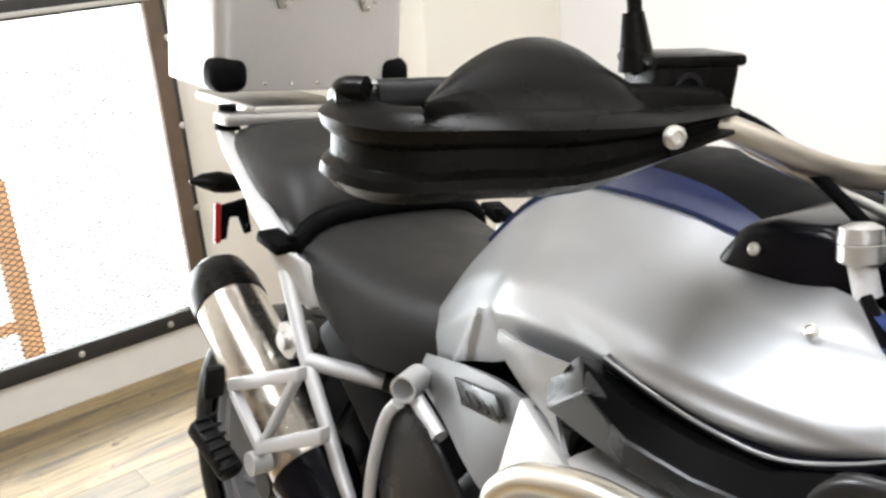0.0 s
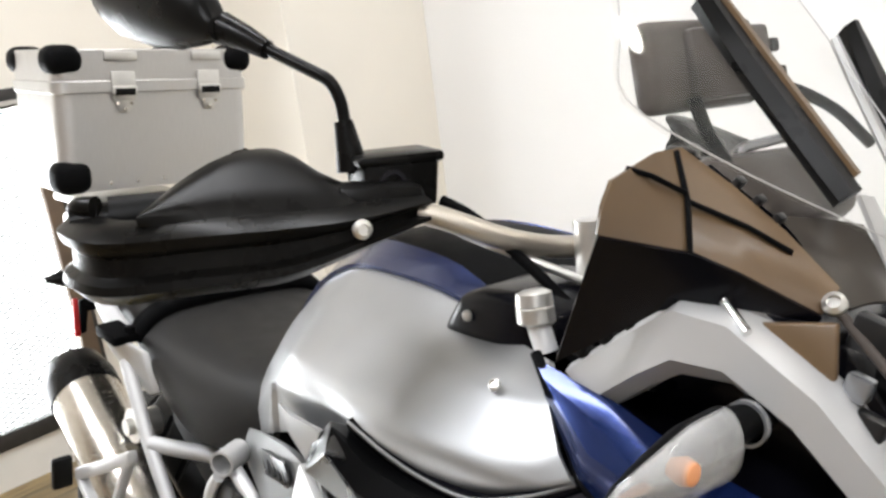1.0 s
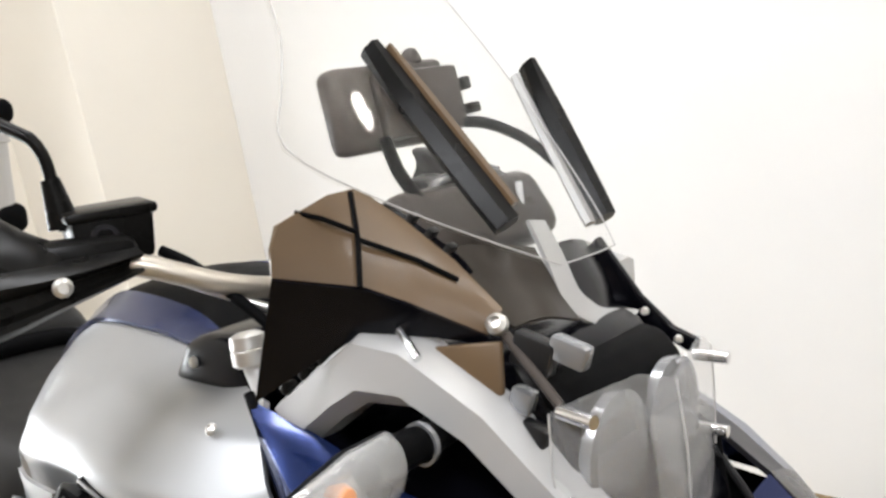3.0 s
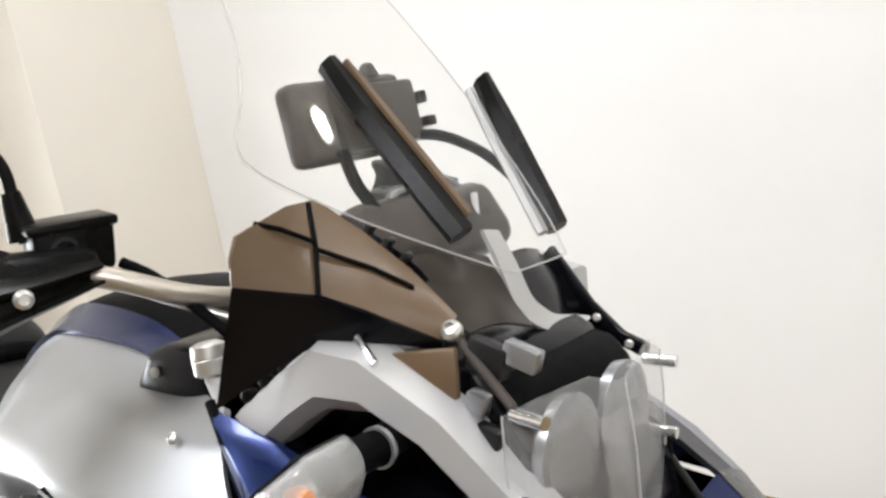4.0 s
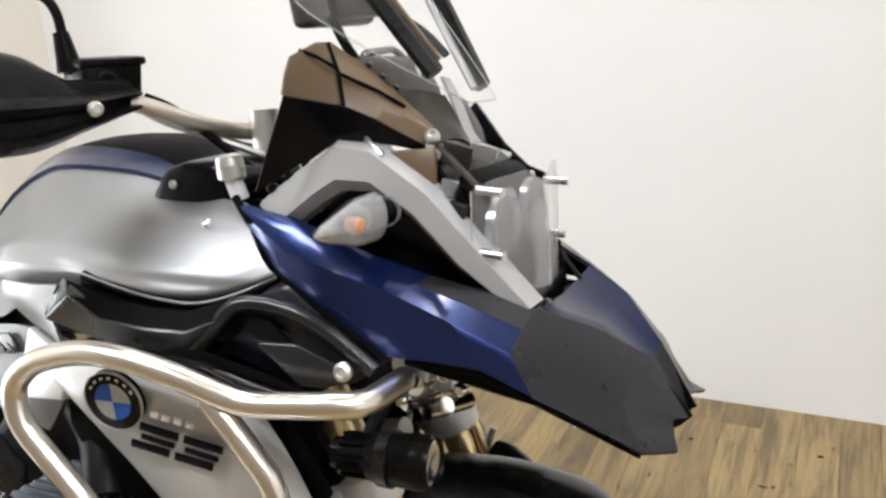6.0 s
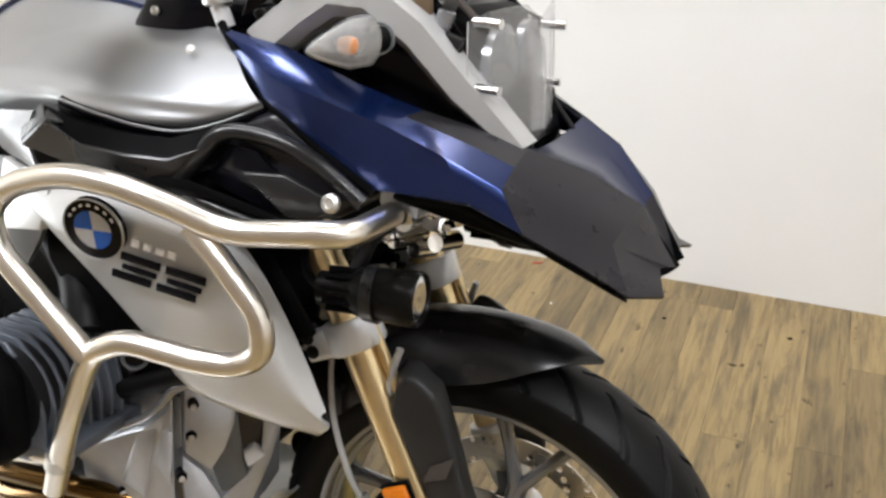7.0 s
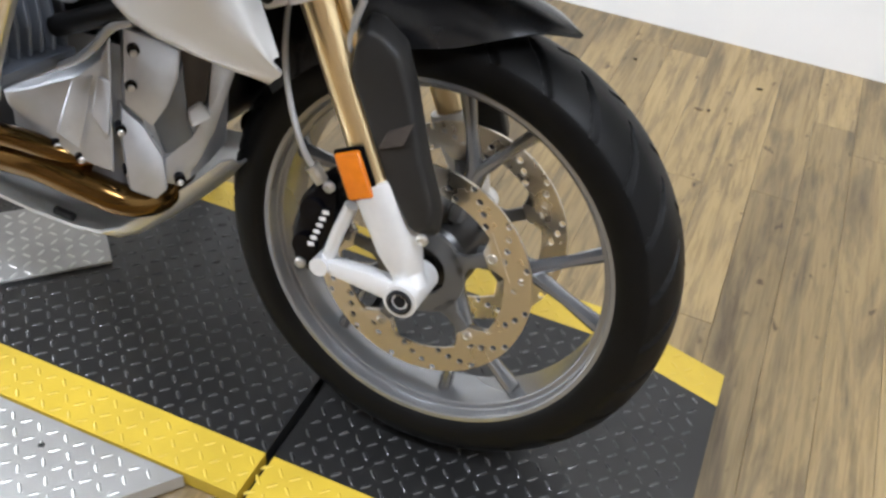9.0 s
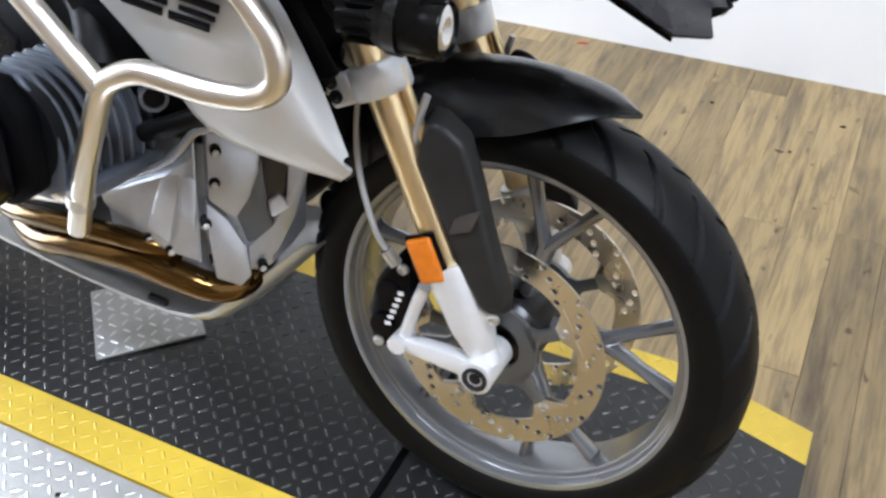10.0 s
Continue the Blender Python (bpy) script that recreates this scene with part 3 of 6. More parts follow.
lugs(tread_lugs(lambda x, y: (NEAR0 < y - taper(x) - 0.006 and y - taper(x) + 0.006 < NEAR1) or (FAR0 < y + taper(x) - 0.006 and y + taper(x) + 0.006 < FAR1), -1.3, X1 - 0.01, NEAR0, FAR1 + 0.02, 0.0005, single=lambda x, y: -0.60 < x < 0.0 and y < 0), PLATE_YELLOW, lift, "raised yellow tread lugs")
lugs(tread_lugs(lambda x, y: y < NEAR0 - 0.012 and (x < -0.70 or y > NEAR0 - 0.004 - (-0.258 - x) / 0.442 * 0.546 + 0.012), -1.3, -0.25, NEAR0 - 0.54, NEAR0, -0.001, single=lambda x, y: -0.55 < x and y > -0.42), PLATE_SILVER, lift, "raised silver tread lugs")
for bx, by in ((-0.47, -0.335), (-0.62, -0.36), (-0.80, -0.34)):
    part("bolt", bolt((bx, by, -0.001), (0, 0, 1), 0.005, 0.002), DARK, lift)

# square of bare tread plate lying on the deck under the engine
pad = thing("tread_plate_pad", "square bare silver tread plate lying on the black deck", "plate", pose(-0.765, 0.031, 0.0015, 0, 0, 45))
part("sheet", box((0, 0, 0.003), (0.197, 0.197, 0.006), w=0.002), PLATE_DULL, pad, smooth=0)
lugs(tread_lugs(lambda x, y: abs(x) < 0.09 and abs(y) < 0.09, -0.1, 0.1, -0.1, 0.1, 0.006), PLATE_SILVER, pad, "raised silver tread lugs")

# ---- the motorcycle: x forward from the front axle, y to its left, z up; it leans on its side stand ----
LEAN = pose(0, -0.05, 0.004, -9, 0, 0)
bike = thing("motorcycle", "silver and blue adventure touring motorcycle standing on a lift", "motorcycle", LEAN)

STEER = pose(0, 0, 0.32, 0, 0, -2.5)


def both(name, bm_fn, mat, parent=bike, label="", smooth=38, sub=0):
    """The same part on the right side (y < 0) and, mirrored, on the left."""
    a = part(name, bm_fn(), mat, parent, label, smooth, sub)
    other = mirror(bm_fn())
    n = len(other.verts)
    cx, cz = sum(v.co.x for v in other.verts) / n, sum(v.co.z for v in other.verts) / n
    if cx > -0.3 and cz > 0.78:
        bmesh.ops.translate(other, vec=(0, -0.06, 0), verts=other.verts)
    b = part(name, other, mat, parent, label, smooth, sub)
    return a, b


# front wheel
rim_prof = [(-0.053, 0.2585), (-0.053, 0.2485), (-0.0515, 0.2465), (-0.036, 0.2455), (-0.0345, 0.2435), (-0.0345, 0.2375), (-0.033, 0.2355), (-0.012, 0.2335), (0.012, 0.2335), (0.033, 0.2355), (0.0345, 0.2375), (0.0345, 0.2435), (0.036, 0.2455), (0.0515, 0.2465), (0.053, 0.2485), (0.053, 0.2585),
            (0.047, 0.2585), (0.043, 0.252), (0.02, 0.242), (-0.02, 0.242), (-0.043, 0.252), (-0.047, 0.2585)]


def tyre_mesh(width, r_out, r_bead, n_groove=26, seg=1040):
    """A tyre with slanted grooves sunk into its shoulders."""
    h = width / 2
    prof = [(-0.80 * h, r_bead), (-0.93 * h, r_bead + 0.008), (-0.99 * h, r_bead + 0.022), (-h, r_bead + 0.032), (-0.985 * h, r_bead + 0.040), (-0.95 * h, r_bead + 0.047)]
    top = r_out - (r_bead + 0.047)
    n = 64
    for k in range(1, n):
        a = -1 + 2 * k / n
        prof.append((0.95 * h * a, r_bead + 0.047 + top * (1 - abs(a) ** 2.6)))
    prof += [(-y, r) for y, r in reversed(prof[:6])]
    verts, faces = [], []
    m = len(prof)
    for s in range(seg):
        a = 2 * math.pi * s / seg
        for i, (y, r) in enumerate(prof):
            u = y / h
            if 5 <= i <= m - 6 and 0.10 < abs(u) < 0.93:
                ph = a * n_groove / (2 * math.pi) + (0.75 if u > 0 else 0.25) + 1.05 * abs(u) * (1 if u > 0 else 1)
                f = ph % 1.0
                wide = 0.17 if abs(u) > 0.3 else 0.11
                if f < wide:
                    r -= 0.006 * min(1.0, 2.4 * math.sin(math.pi * f / wide))
            verts.append((r * math.cos(a), y, r * math.sin(a)))
    for s in range(seg):
        t = (s + 1) % seg
        for i in range(m - 1):
            faces.append((s * m + i, t * m + i, t * m + i + 1, s * m + i + 1))
    me = bpy.data.meshes.new("tyre")
    me.from_pydata(verts, [], faces)
    me.shade_smooth()
    me.set_sharp_from_angle(angle=radians(32))
    me.materials.append(RUBBER)
    return me


def drilled_disc(r0, r1, t, y, cells=56):
    """A brake disc whose cells each carry a drilled hole."""
    bm = bmesh.new()
    rows = 4
    radii = [r0 + (r1 - r0) * k / (2 * rows) for k in range(2 * rows + 1)]
    grid = [[bm.verts.new((r * math.cos(a), y, r * math.sin(a))) for r in radii] for a in (2 * math.pi * k / (2 * cells) for k in range(2 * cells))]
    hole = 0.0050
    for c in range(cells):
        for q in range(rows):
            i0, j0 = 2 * c, 2 * q
            ids = [(i0, j0), (i0 + 1, j0), (i0 + 2, j0), (i0 + 2, j0 + 1), (i0 + 2, j0 + 2), (i0 + 1, j0 + 2), (i0, j0 + 2), (i0, j0 + 1)]
            outer = [grid[i % (2 * cells)][j] for i, j in ids]
            if (c + q * 3) % 4 == 0 and 0 < c % 14:
                mid = grid[(i0 + 1) % (2 * cells)][j0 + 1].co.copy()
                inner = [bm.verts.new(mid + (v.co - mid).normalized() * hole) for v in outer]
                for k in range(8):
                    bm.faces.new((outer[k], outer[(k + 1) % 8], inner[(k + 1) % 8], inner[k]))
            else:
                bm.faces.new(outer)
    loose = [v for v in bm.verts if not v.link_faces]
    bmesh.ops.delete(bm, geom=loose, context="VERTS")
    bmesh.ops.solidify(bm, geom=bm.faces, thickness=t)
    return bm


def wheel_parts(name, tyre_w, discs, m):
    rim = part(name, lathe(rim_prof, 128, closed=True), RIM, bike, "grey cast wheel", 30)
    rim.matrix_local = m
    ty = new("tyre", tyre_mesh(tyre_w, 0.325, 0.250))
    ty.parent = rim
    tagged(ty, "black road tyre with slanted grooves")
    for k in range(5):
        mid = radians(5 + 72 * k)
        for s in (-1, 1):
            e = mid + s * radians(13.5)
            p0 = Vector((0.050 * math.cos(mid), 0, 0.050 * math.sin(mid)))
            p1 = Vector((0.132 * math.cos(mid + s * 0.03), 0, 0.132 * math.sin(mid + s * 0.03)))
            p2 = Vector((0.234 * math.cos(e), 0, 0.234 * math.sin(e)))
            bm = tube([p0, p1, p1.lerp(p2, 0.5), p2], 0.011, 10, [0.015, 0.0105, 0.0080, 0.0105], 1.0)
            for v in bm.verts:
                v.co.y *= 1.45
            part("spoke", bm, RIM, rim)
    part("hub", lathe([(-0.062, 0.018), (-0.062, 0.040), (-0.045, 0.055), (0.045, 0.055), (0.062, 0.040), (0.062, 0.018)], 48, closed=True), SHOULDER, rim)
    for y in discs:
        s = -1 if y < 0 else 1
        part("brake_disc", drilled_disc(0.118, 0.1545, 0.0035, y, 60), DISC, rim, "drilled steel brake disc", 30)
        carrier = [lathe([(y - 0.004, 0.036), (y - 0.004, 0.062), (y + 0.004, 0.062), (y + 0.004, 0.036)], 40, closed=True)]
        for k in range(5):
            a = radians(30 + 72 * k)
            d, tt = Vector((math.cos(a), 0, math.sin(a))), Vector((-math.sin(a), 0, math.cos(a)))
            pts = [d * 0.052 + tt * 0.022, d * 0.072 + tt * 0.009, d * 0.100 + tt * 0.009, d * 0.110 + tt * 0.015, d * 0.110 - tt * 0.015, d * 0.100 - tt * 0.009, d * 0.072 - tt * 0.009, d * 0.052 - tt * 0.022]
            carrier.append(slab([p + Vector((0, y - 0.004, 0)) for p in pts], (0, 0.007, 0), 0.0015))
        part("disc_carrier", join(*carrier), KNEE, rim, "grey disc carrier")
        for k in range(5):
            a = radians(30 + 72 * k)
            d, tt = Vector((math.cos(a), 0, math.sin(a))), Vector((-math.sin(a), 0, math.cos(a)))
            pts = [d * 0.099 + tt * 0.011, d * 0.108 + tt * 0.020, d * 0.121 + tt * 0.036, d * 0.121 - tt * 0.036, d * 0.108 - tt * 0.020, d * 0.099 - tt * 0.011]
            part("disc_tab", slab([p + Vector((0, y - 0.0045, 0)) for p in pts], (0, 0.009, 0), 0.001), DISC, rim)
            part("rivet", bolt(d * 0.108 + Vector((0, y + s * 0.0045, 0)), (0, s, 0), 0.0075, 0.003), ALU, rim)
    return rim


front = wheel_parts("front_wheel", 0.122, (-0.072, 0.072), STEER)
rear = wheel_parts("rear_wheel", 0.165, (0.06,), pose(-1.40, 0, 0.325))

# fork legs, raked
RK = Vector((-0.4735, 0, 1.0)).normalized()


def on_fork(h, y=-0.125, f=0.0):
    """A place on the fork leg h metres along from the axle's height, f metres ahead of it."""
    return Vector((0.008, y, 0.325)) + RK * h + Vector((1, 0, 0.47)).normalized() * f


both("fork_tube", lambda: rod(on_fork(0.10), on_fork(0.66), 0.0235, 28), GOLD, label="gold anodised fork tube")
both("guide_rod", lambda: rod(on_fork(0.13, -0.128, 0.033), on_fork(0.40, -0.128, 0.030), 0.007, 14), GOLD)


def slider():
    leg = tube([on_fork(0.01), on_fork(0.02), on_fork(0.06), on_fork(0.145), on_fork(0.152)], 0.03, 24, [0.014, 0.020, 0.029, 0.0345, 0.033])
    lug = join(rod((0.004, -0.158, 0.322), (0.004, -0.085, 0.322), 0.0225, 24, 0.004), tube([on_fork(0.03), (0.01, -0.13, 0.328)], 0.020, 16))
    return join(leg, lug)


both("fork_slider", slider, WHITE_CAST, label="silver cast fork leg")
both("axle_bolt", lambda: lathe([(-0.163, 0.0), (-0.157, 0.010), (-0.163, 0.013), (-0.161, 0.017), (-0.15, 0.017)], 20), DARK)
for ob in [o for o in bike.children if o.name.startswith("axle_bolt")]:
    ob.location = (0.004, 0, 0.322)


def caliper_bracket():
    return join(
        slab([(-0.122, -0.118, 0.330), (-0.122, -0.118, 0.312), (0.0, -0.118, 0.300), (0.0, -0.118, 0.330), (-0.05, -0.118, 0.334)], (0, -0.022, 0), 0.005),
        tube([(-0.112, -0.128, 0.326), (-0.100, -0.128, 0.372), (-0.086, -0.128, 0.415)], 0.009, 12),
        rod((-0.116, -0.145, 0.321), (-0.116, -0.11, 0.321), 0.013, 16, 0.003))


both("caliper_bracket", caliper_bracket, WHITE_CAST)


def caliper():
    return join(
        prism([(-0.168, 0.300), (-0.140, 0.286), (-0.116, 0.318), (-0.106, 0.372), (-0.112, 0.425), (-0.140, 0.432), (-0.163, 0.395), (-0.174, 0.345)], -0.118, -0.062, 0.009, 3),
        rod((-0.150, -0.124, 0.330), (-0.150, -0.110, 0.330), 0.017, 20, 0.003),
        rod((-0.142, -0.124, 0.385), (-0.142, -0.110, 0.385), 0.017, 20, 0.003))


cal = both("brake_caliper", caliper, GLOSS, label="black radial brake caliper")
for k in range(6):
    # unreadable white lettering along the caliper
    part("lettering", box((-0.139 + 0.0035 * k, -0.1248, 0.338 + 0.0105 * k), (0.009, 0.001, 0.0060), (0, -15, 0), 0.0005), BADGE_WHITE, cal[0])
both("caliper_bolt", lambda: bolt((-0.122, -0.118, 0.425), (0, -1, 0), 0.008, 0.008), ALU)
both("caliper_bolt", lambda: bolt((-0.155, -0.118, 0.300), (0, -1, 0), 0.008, 0.006), ALU)
both("reflector", lambda: moved(box((0, 0, 0), (0.034, 0.010, 0.060), w=0.004, seg=3), pose(-0.073, -0.158, 0.474, 0, -25, 0)), AMBER, label="amber side reflector")
both("reflector_frame", lambda: moved(box((0, 0, 0), (0.041, 0.008, 0.067), w=0.004), pose(-0.073, -0.1525, 0.474, 0, -25, 0)), BLACK)


def fork_clamp():
    up = RK.to_track_quat("Z", "Y").to_matrix().to_4x4()
    ring = moved(lathe([(-0.020, 0.024), (-0.020, 0.034), (-0.016, 0.037), (0.016, 0.037), (0.020, 0.034), (0.020, 0.024)], 32, "z", True), Matrix.Translation(on_fork(0.392)) @ up)
    ear = moved(box((-0.040, -0.018, 0), (0.036, 0.026, 0.038), w=0.006, seg=3), Matrix.Translation(on_fork(0.392)) @ pose(0, 0, 0, 0, -25, 0))
    return join(ring, ear)


both("fork_clamp", fork_clamp, WHITE_CAST, label="white cast clamp with two bolts")
for h in (0.402, 0.384):
    both("clamp_bolt", lambda: join(rod(on_fork(h) + Vector((-0.043, -0.029, -0.016)), on_fork(h) + Vector((-0.043, -0.033, -0.016)), 0.0085, 18, 0.001), bolt(on_fork(h) + Vector((-0.043, -0.033, -0.016)), (0, -1, 0), 0.005, 0.003)), DARK)
both("pinch_bolt", lambda: join(*[bolt(on_fork(h) + Vector((-0.062, y, -0.020)), (-1, -0.4, 0), 0.0065, 0.010) for h, y in ((0.405, -0.012), (0.386, -0.016), (0.392, 0.012))]), REFLECT)
both("hose_joint", lambda: join(rod((-0.232, -0.135, 0.668), (-0.210, -0.130, 0.672), 0.010, 14, 0.002), rod((-0.236, -0.120, 0.690), (-0.215, -0.115, 0.692), 0.008, 14, 0.002)), GLOSS)


def fork_guard():
    p = [(-0.106, 0.600), (-0.101, 0.640), (-0.088, 0.662), (-0.070, 0.660), (-0.040, 0.640), (-0.020, 0.590), (0.006, 0.510), (0.032, 0.445), (0.032, 0.412), (0.018, 0.398), (0.000, 0.404), (-0.038, 0.462), (-0.076, 0.540)]
    return prism(p, -0.118, -0.148, 0.007, 3, 0.86)


both("fork_guard", fork_guard, FORK_GUARD, label="black plastic fork leg guard")
both("guard_crease", lambda: slab([(-0.050, -0.1485, 0.512), (-0.041, -0.1505, 0.538), (-0.010, -0.1485, 0.557), (-0.019, -0.1530, 0.528)], (0, -0.002, 0), 0.001), NAV_GREY)
both("guard_bolt", lambda: bolt((0.018, -0.147, 0.412), (0, -1, 0), 0.008, 0.005), ALU)
both("guard_rim", lambda: tube(curve_points([(-0.092, -0.130, 0.565), (-0.106, -0.131, 0.600), (-0.103, -0.131, 0.642), (-0.095, -0.130, 0.672)], 4), 0.0048, 12), GREY, label="pale grey rim of the fork guard")


def mudguard():
    rows = []
    for ang, r, hw, dr in ((69.3, 0.357, 0.004, 0.0), (72, 0.3595, 0.022, 0.004), (76, 0.362, 0.044, 0.012), (81.5, 0.364, 0.062, 0.032), (90, 0.3665, 0.072, 0.058), (100, 0.371, 0.076, 0.072), (112, 0.378, 0.078, 0.080), (126, 0.376, 0.078, 0.080), (140, 0.370, 0.076, 0.075)):
        a = radians(ang)
        row = []
        for u in (-1, -0.86, -0.6, -0.3, 0, 0.3, 0.6, 0.86, 1):
            rr = r - dr * abs(u) ** 3 + 0.004 * (1 - abs(u))
            row.append((rr * math.cos(a), hw * u - 0.012, 0.32 + rr * math.sin(a)))
        rows.append(row)
    return shell(rows, 0.004, 3)


part("front_mudguard", mudguard(), MUDGUARD, bike, "black plastic front mudguard", 50)
both("brake_hose", lambda: tube(curve_points([(-0.20, -0.070, 0.70), (-0.212, -0.085, 0.62), (-0.200, -0.100, 0.54), (-0.165, -0.118, 0.47), (-0.140, -0.112, 0.43)], 8), 0.0042, 10), GREY)
both("hose_union", lambda: rod((-0.150, -0.116, 0.445), (-0.136, -0.112, 0.425), 0.009, 14, 0.002), ALU)
part("fork_bridge", box((-0.200, 0, 0.77), (0.05, 0.22, 0.035), (0, -25, 0), 0.01), DARK, bike)
part("lower_arm", join(*[tube([(-0.19, s * 0.045 - 0.01, 0.690), (-0.27, s * 0.06 - 0.01, 0.664), (-0.36, s * 0.10 - 0.01, 0.642), (-0.46, s * 0.12, 0.62)], 0.017, 14) for s in (-1, 1)]), SKIRT, bike, "cream painted front suspension arm")
part("arm_web", slab([(-0.215, -0.045, 0.612), (-0.205, -0.045, 0.590), (-0.29, -0.055, 0.560), (-0.33, -0.055, 0.585), (-0.27, -0.050, 0.610)], (0, 0.04, 0), 0.006), SKIRT, bike)

# ---- tank, seats and tail ----
TANK_REAR = [
    (-0.865, [(0, 0.872), (0.05, 0.870), (0.075, 0.866), (0.10, 0.855), (0.118, 0.835), (0.125, 0.80), (0.125, 0.77)]),
    (-0.80, [(0, 0.965), (0.06, 0.96), (0.09, 0.95), (0.118, 0.925), (0.14, 0.89), (0.152, 0.84), (0.15, 0.80)]),
    (-0.73, [(0, 1.03), (0.075, 1.025), (0.105, 1.015), (0.14, 0.985), (0.168, 0.945), (0.185, 0.90), (0.178, 0.835)]),
    (-0.66, [(0, 1.065), (0.085, 1.06), (0.12, 1.045), (0.165, 1.008), (0.205, 0.965), (0.222, 0.925), (0.205, 0.86)]),
    (-0.60, [(0, 1.078), (0.092, 1.073), (0.136, 1.059), (0.19, 1.015), (0.235, 0.968), (0.245, 0.95), (0.225, 0.885)]),
]
TANK_FRONT = [
    (-0.50, [(0, 1.078), (0.09, 1.072), (0.134, 1.056), (0.195, 1.022), (0.246, 0.985), (0.262, 0.955), (0.250, 0.918)]),
    (-0.44, [(0, 1.066), (0.088, 1.060), (0.135, 1.043), (0.205, 1.016), (0.256, 0.978), (0.275, 0.955), (0.262, 0.930)]),
    (-0.39, [(0, 1.055), (0.088, 1.046), (0.142, 1.038), (0.213, 1.014), (0.262, 0.972), (0.280, 0.949), (0.265, 0.926)]),
    (-0.34, [(0, 1.04), (0.085, 1.035), (0.152, 1.034), (0.221, 1.013), (0.264, 0.968), (0.281, 0.943), (0.266, 0.922)]),
    (-0.29, [(0, 1.03), (0.085, 1.02), (0.166, 1.034), (0.228, 1.013), (0.264, 0.966), (0.277, 0.942), (0.262, 0.925)]),
    (-0.245, [(0, 1.0), (0.08, 1.0), (0.182, 1.034), (0.228, 1.010), (0.255, 0.975), (0.264, 0.955), (0.25, 0.942)]),
    (-0.207, [(0, 1.0), (0.08, 1.0), (0.198, 1.036), (0.226, 1.012), (0.243, 0.988), (0.248, 0.972), (0.235, 0.962)]),
]


TANK = TANK_REAR + TANK_FRONT
for _ in range(2):
    TANK = [TANK[0]] + [(b[0], [((p[0] + 2 * q[0] + r[0]) / 4, (p[1] + 2 * q[1] + r[1]) / 4) if i >= 2 else q for i, (p, q, r) in enumerate(zip(a[1], b[1], c[1]))]) for a, b, c in zip(TANK, TANK[1:], TANK[2:])] + [TANK[-1]]


def half_rows(table, a, b, lift_by=0.0):
    return [[(x, -y, z + lift_by) for y, z in pts[a:b]] for x, pts in table]


LOBE_EDGE = [(-0.560, 1.000), (-0.600, 0.988), (-0.638, 0.966), (-0.667, 0.932), (-0.612, 0.902), (-0.556, 0.868), (-0.47, 0.82)]


def ahead_of_edge(x, z):
    """How far a place of the side view lies ahead of the lobe's rear edge (negative: in the knee recess)."""
    best, sign = 9.0, 1.0
    for (ax, az), (bx, bz) in zip(LOBE_EDGE, LOBE_EDGE[1:]):
        dx, dz = bx - ax, bz - az
        k = max(0.0, min(1.0, ((x - ax) * dx + (z - az) * dz) / (dx * dx + dz * dz)))
        d = math.hypot(x - ax - k * dx, z - az - k * dz)
        if d < best - 1e-9:
            best, sign = d, 1.0 if dx * (z - az) - dz * (x - ax) > 0 else -1.0
    return best * sign


def soft_step(v, a, b):
    k = max(0.0, min(1.0, (v - a) / (b - a)))
    return k * k * (3 - 2 * k)


def tank_cover():
    rows = []
    for row in half_rows(TANK, 2, 7):
        full = []
        for p, q in zip(row, row[1:]):
            full += [tuple(Vector(p).lerp(Vector(q), k)) for k in (0.0, 0.10, 0.22, 0.34, 0.46, 0.58, 0.70, 0.82, 0.92)]
        full = full + [row[-1]]
        # the side view's corners are worn round, all but the lower lip
        for _ in range(2):
            full = [full[0]] + [tuple((Vector(a) + 2 * Vector(b) + Vector(c)) / 4) for a, b, c in zip(full, full[1:], full[2:])] + [full[-1]]
        lean = soft_step(row[0][0], -0.40, -0.245)
        rows.append([(x - 1.1 * lean * max(0.0, z - 0.972), y, z) for x, y, z in full])
    cols = [curve_points(c, 12) for c in zip(*rows)]
    rows = [list(r) for r in zip(*cols)]
    out = []
    for row in rows:
        line = []
        for p in row:
            d = ahead_of_edge(p.x, p.z)
            top = 1 - soft_step(p.z - 0.985, 0.0, 0.05) if p.x > -0.62 else 1.0
            proud = 0.005 * soft_step(d, -0.012, 0.022) * top
            lip = 0.010 * soft_step(0.966 - p.z, 0.0, 0.012) * soft_step(p.x, -0.56, -0.48)
            line.append((p.x, p.y - proud + lip * 0.4, p.z))
        out.append(line)
    return shell(out, 0.006)


both("tank_cover", tank_cover, SILVER, label="silver painted tank side cover", smooth=60)


def tank_stripe():
    rows = []
    for (x, pts), k in zip(TANK[1:8], (0.45, 0.85, 1.0, 0.95, 0.75, 0.55, 0.35)):
        (y1, z1), (y2, z2) = pts[1], pts[2]
        rows.append([(x, -y2 - (0.006 if j == 0 else 0.0) + (y2 - y1) * k * j / 2, z2 + (z1 - z2) * k * j / 2 + 0.004) for j in range(3)])
    return shell(rows, 0.005, 3)


both("tank_stripe", tank_stripe, BLUE, label="dark blue tank edge strip", smooth=60)
top_rows = [[(x, -pts[2][0], pts[2][1] + 0.001), (x, -pts[1][0], pts[1][1] + 0.001), (x, -pts[0][0] - 0.045, pts[0][1] + 0.004), (x, 0, pts[0][1] + 0.006), (x, 0.045, pts[0][1] + 0.004), (x, pts[1][0], pts[1][1] + 0.001), (x, pts[2][0], pts[2][1] + 0.001)] for x, pts in TANK]
part("tank_top", shell(top_rows, 0.006, 3), BLACK, bike, "black textured tank top panel", 60)
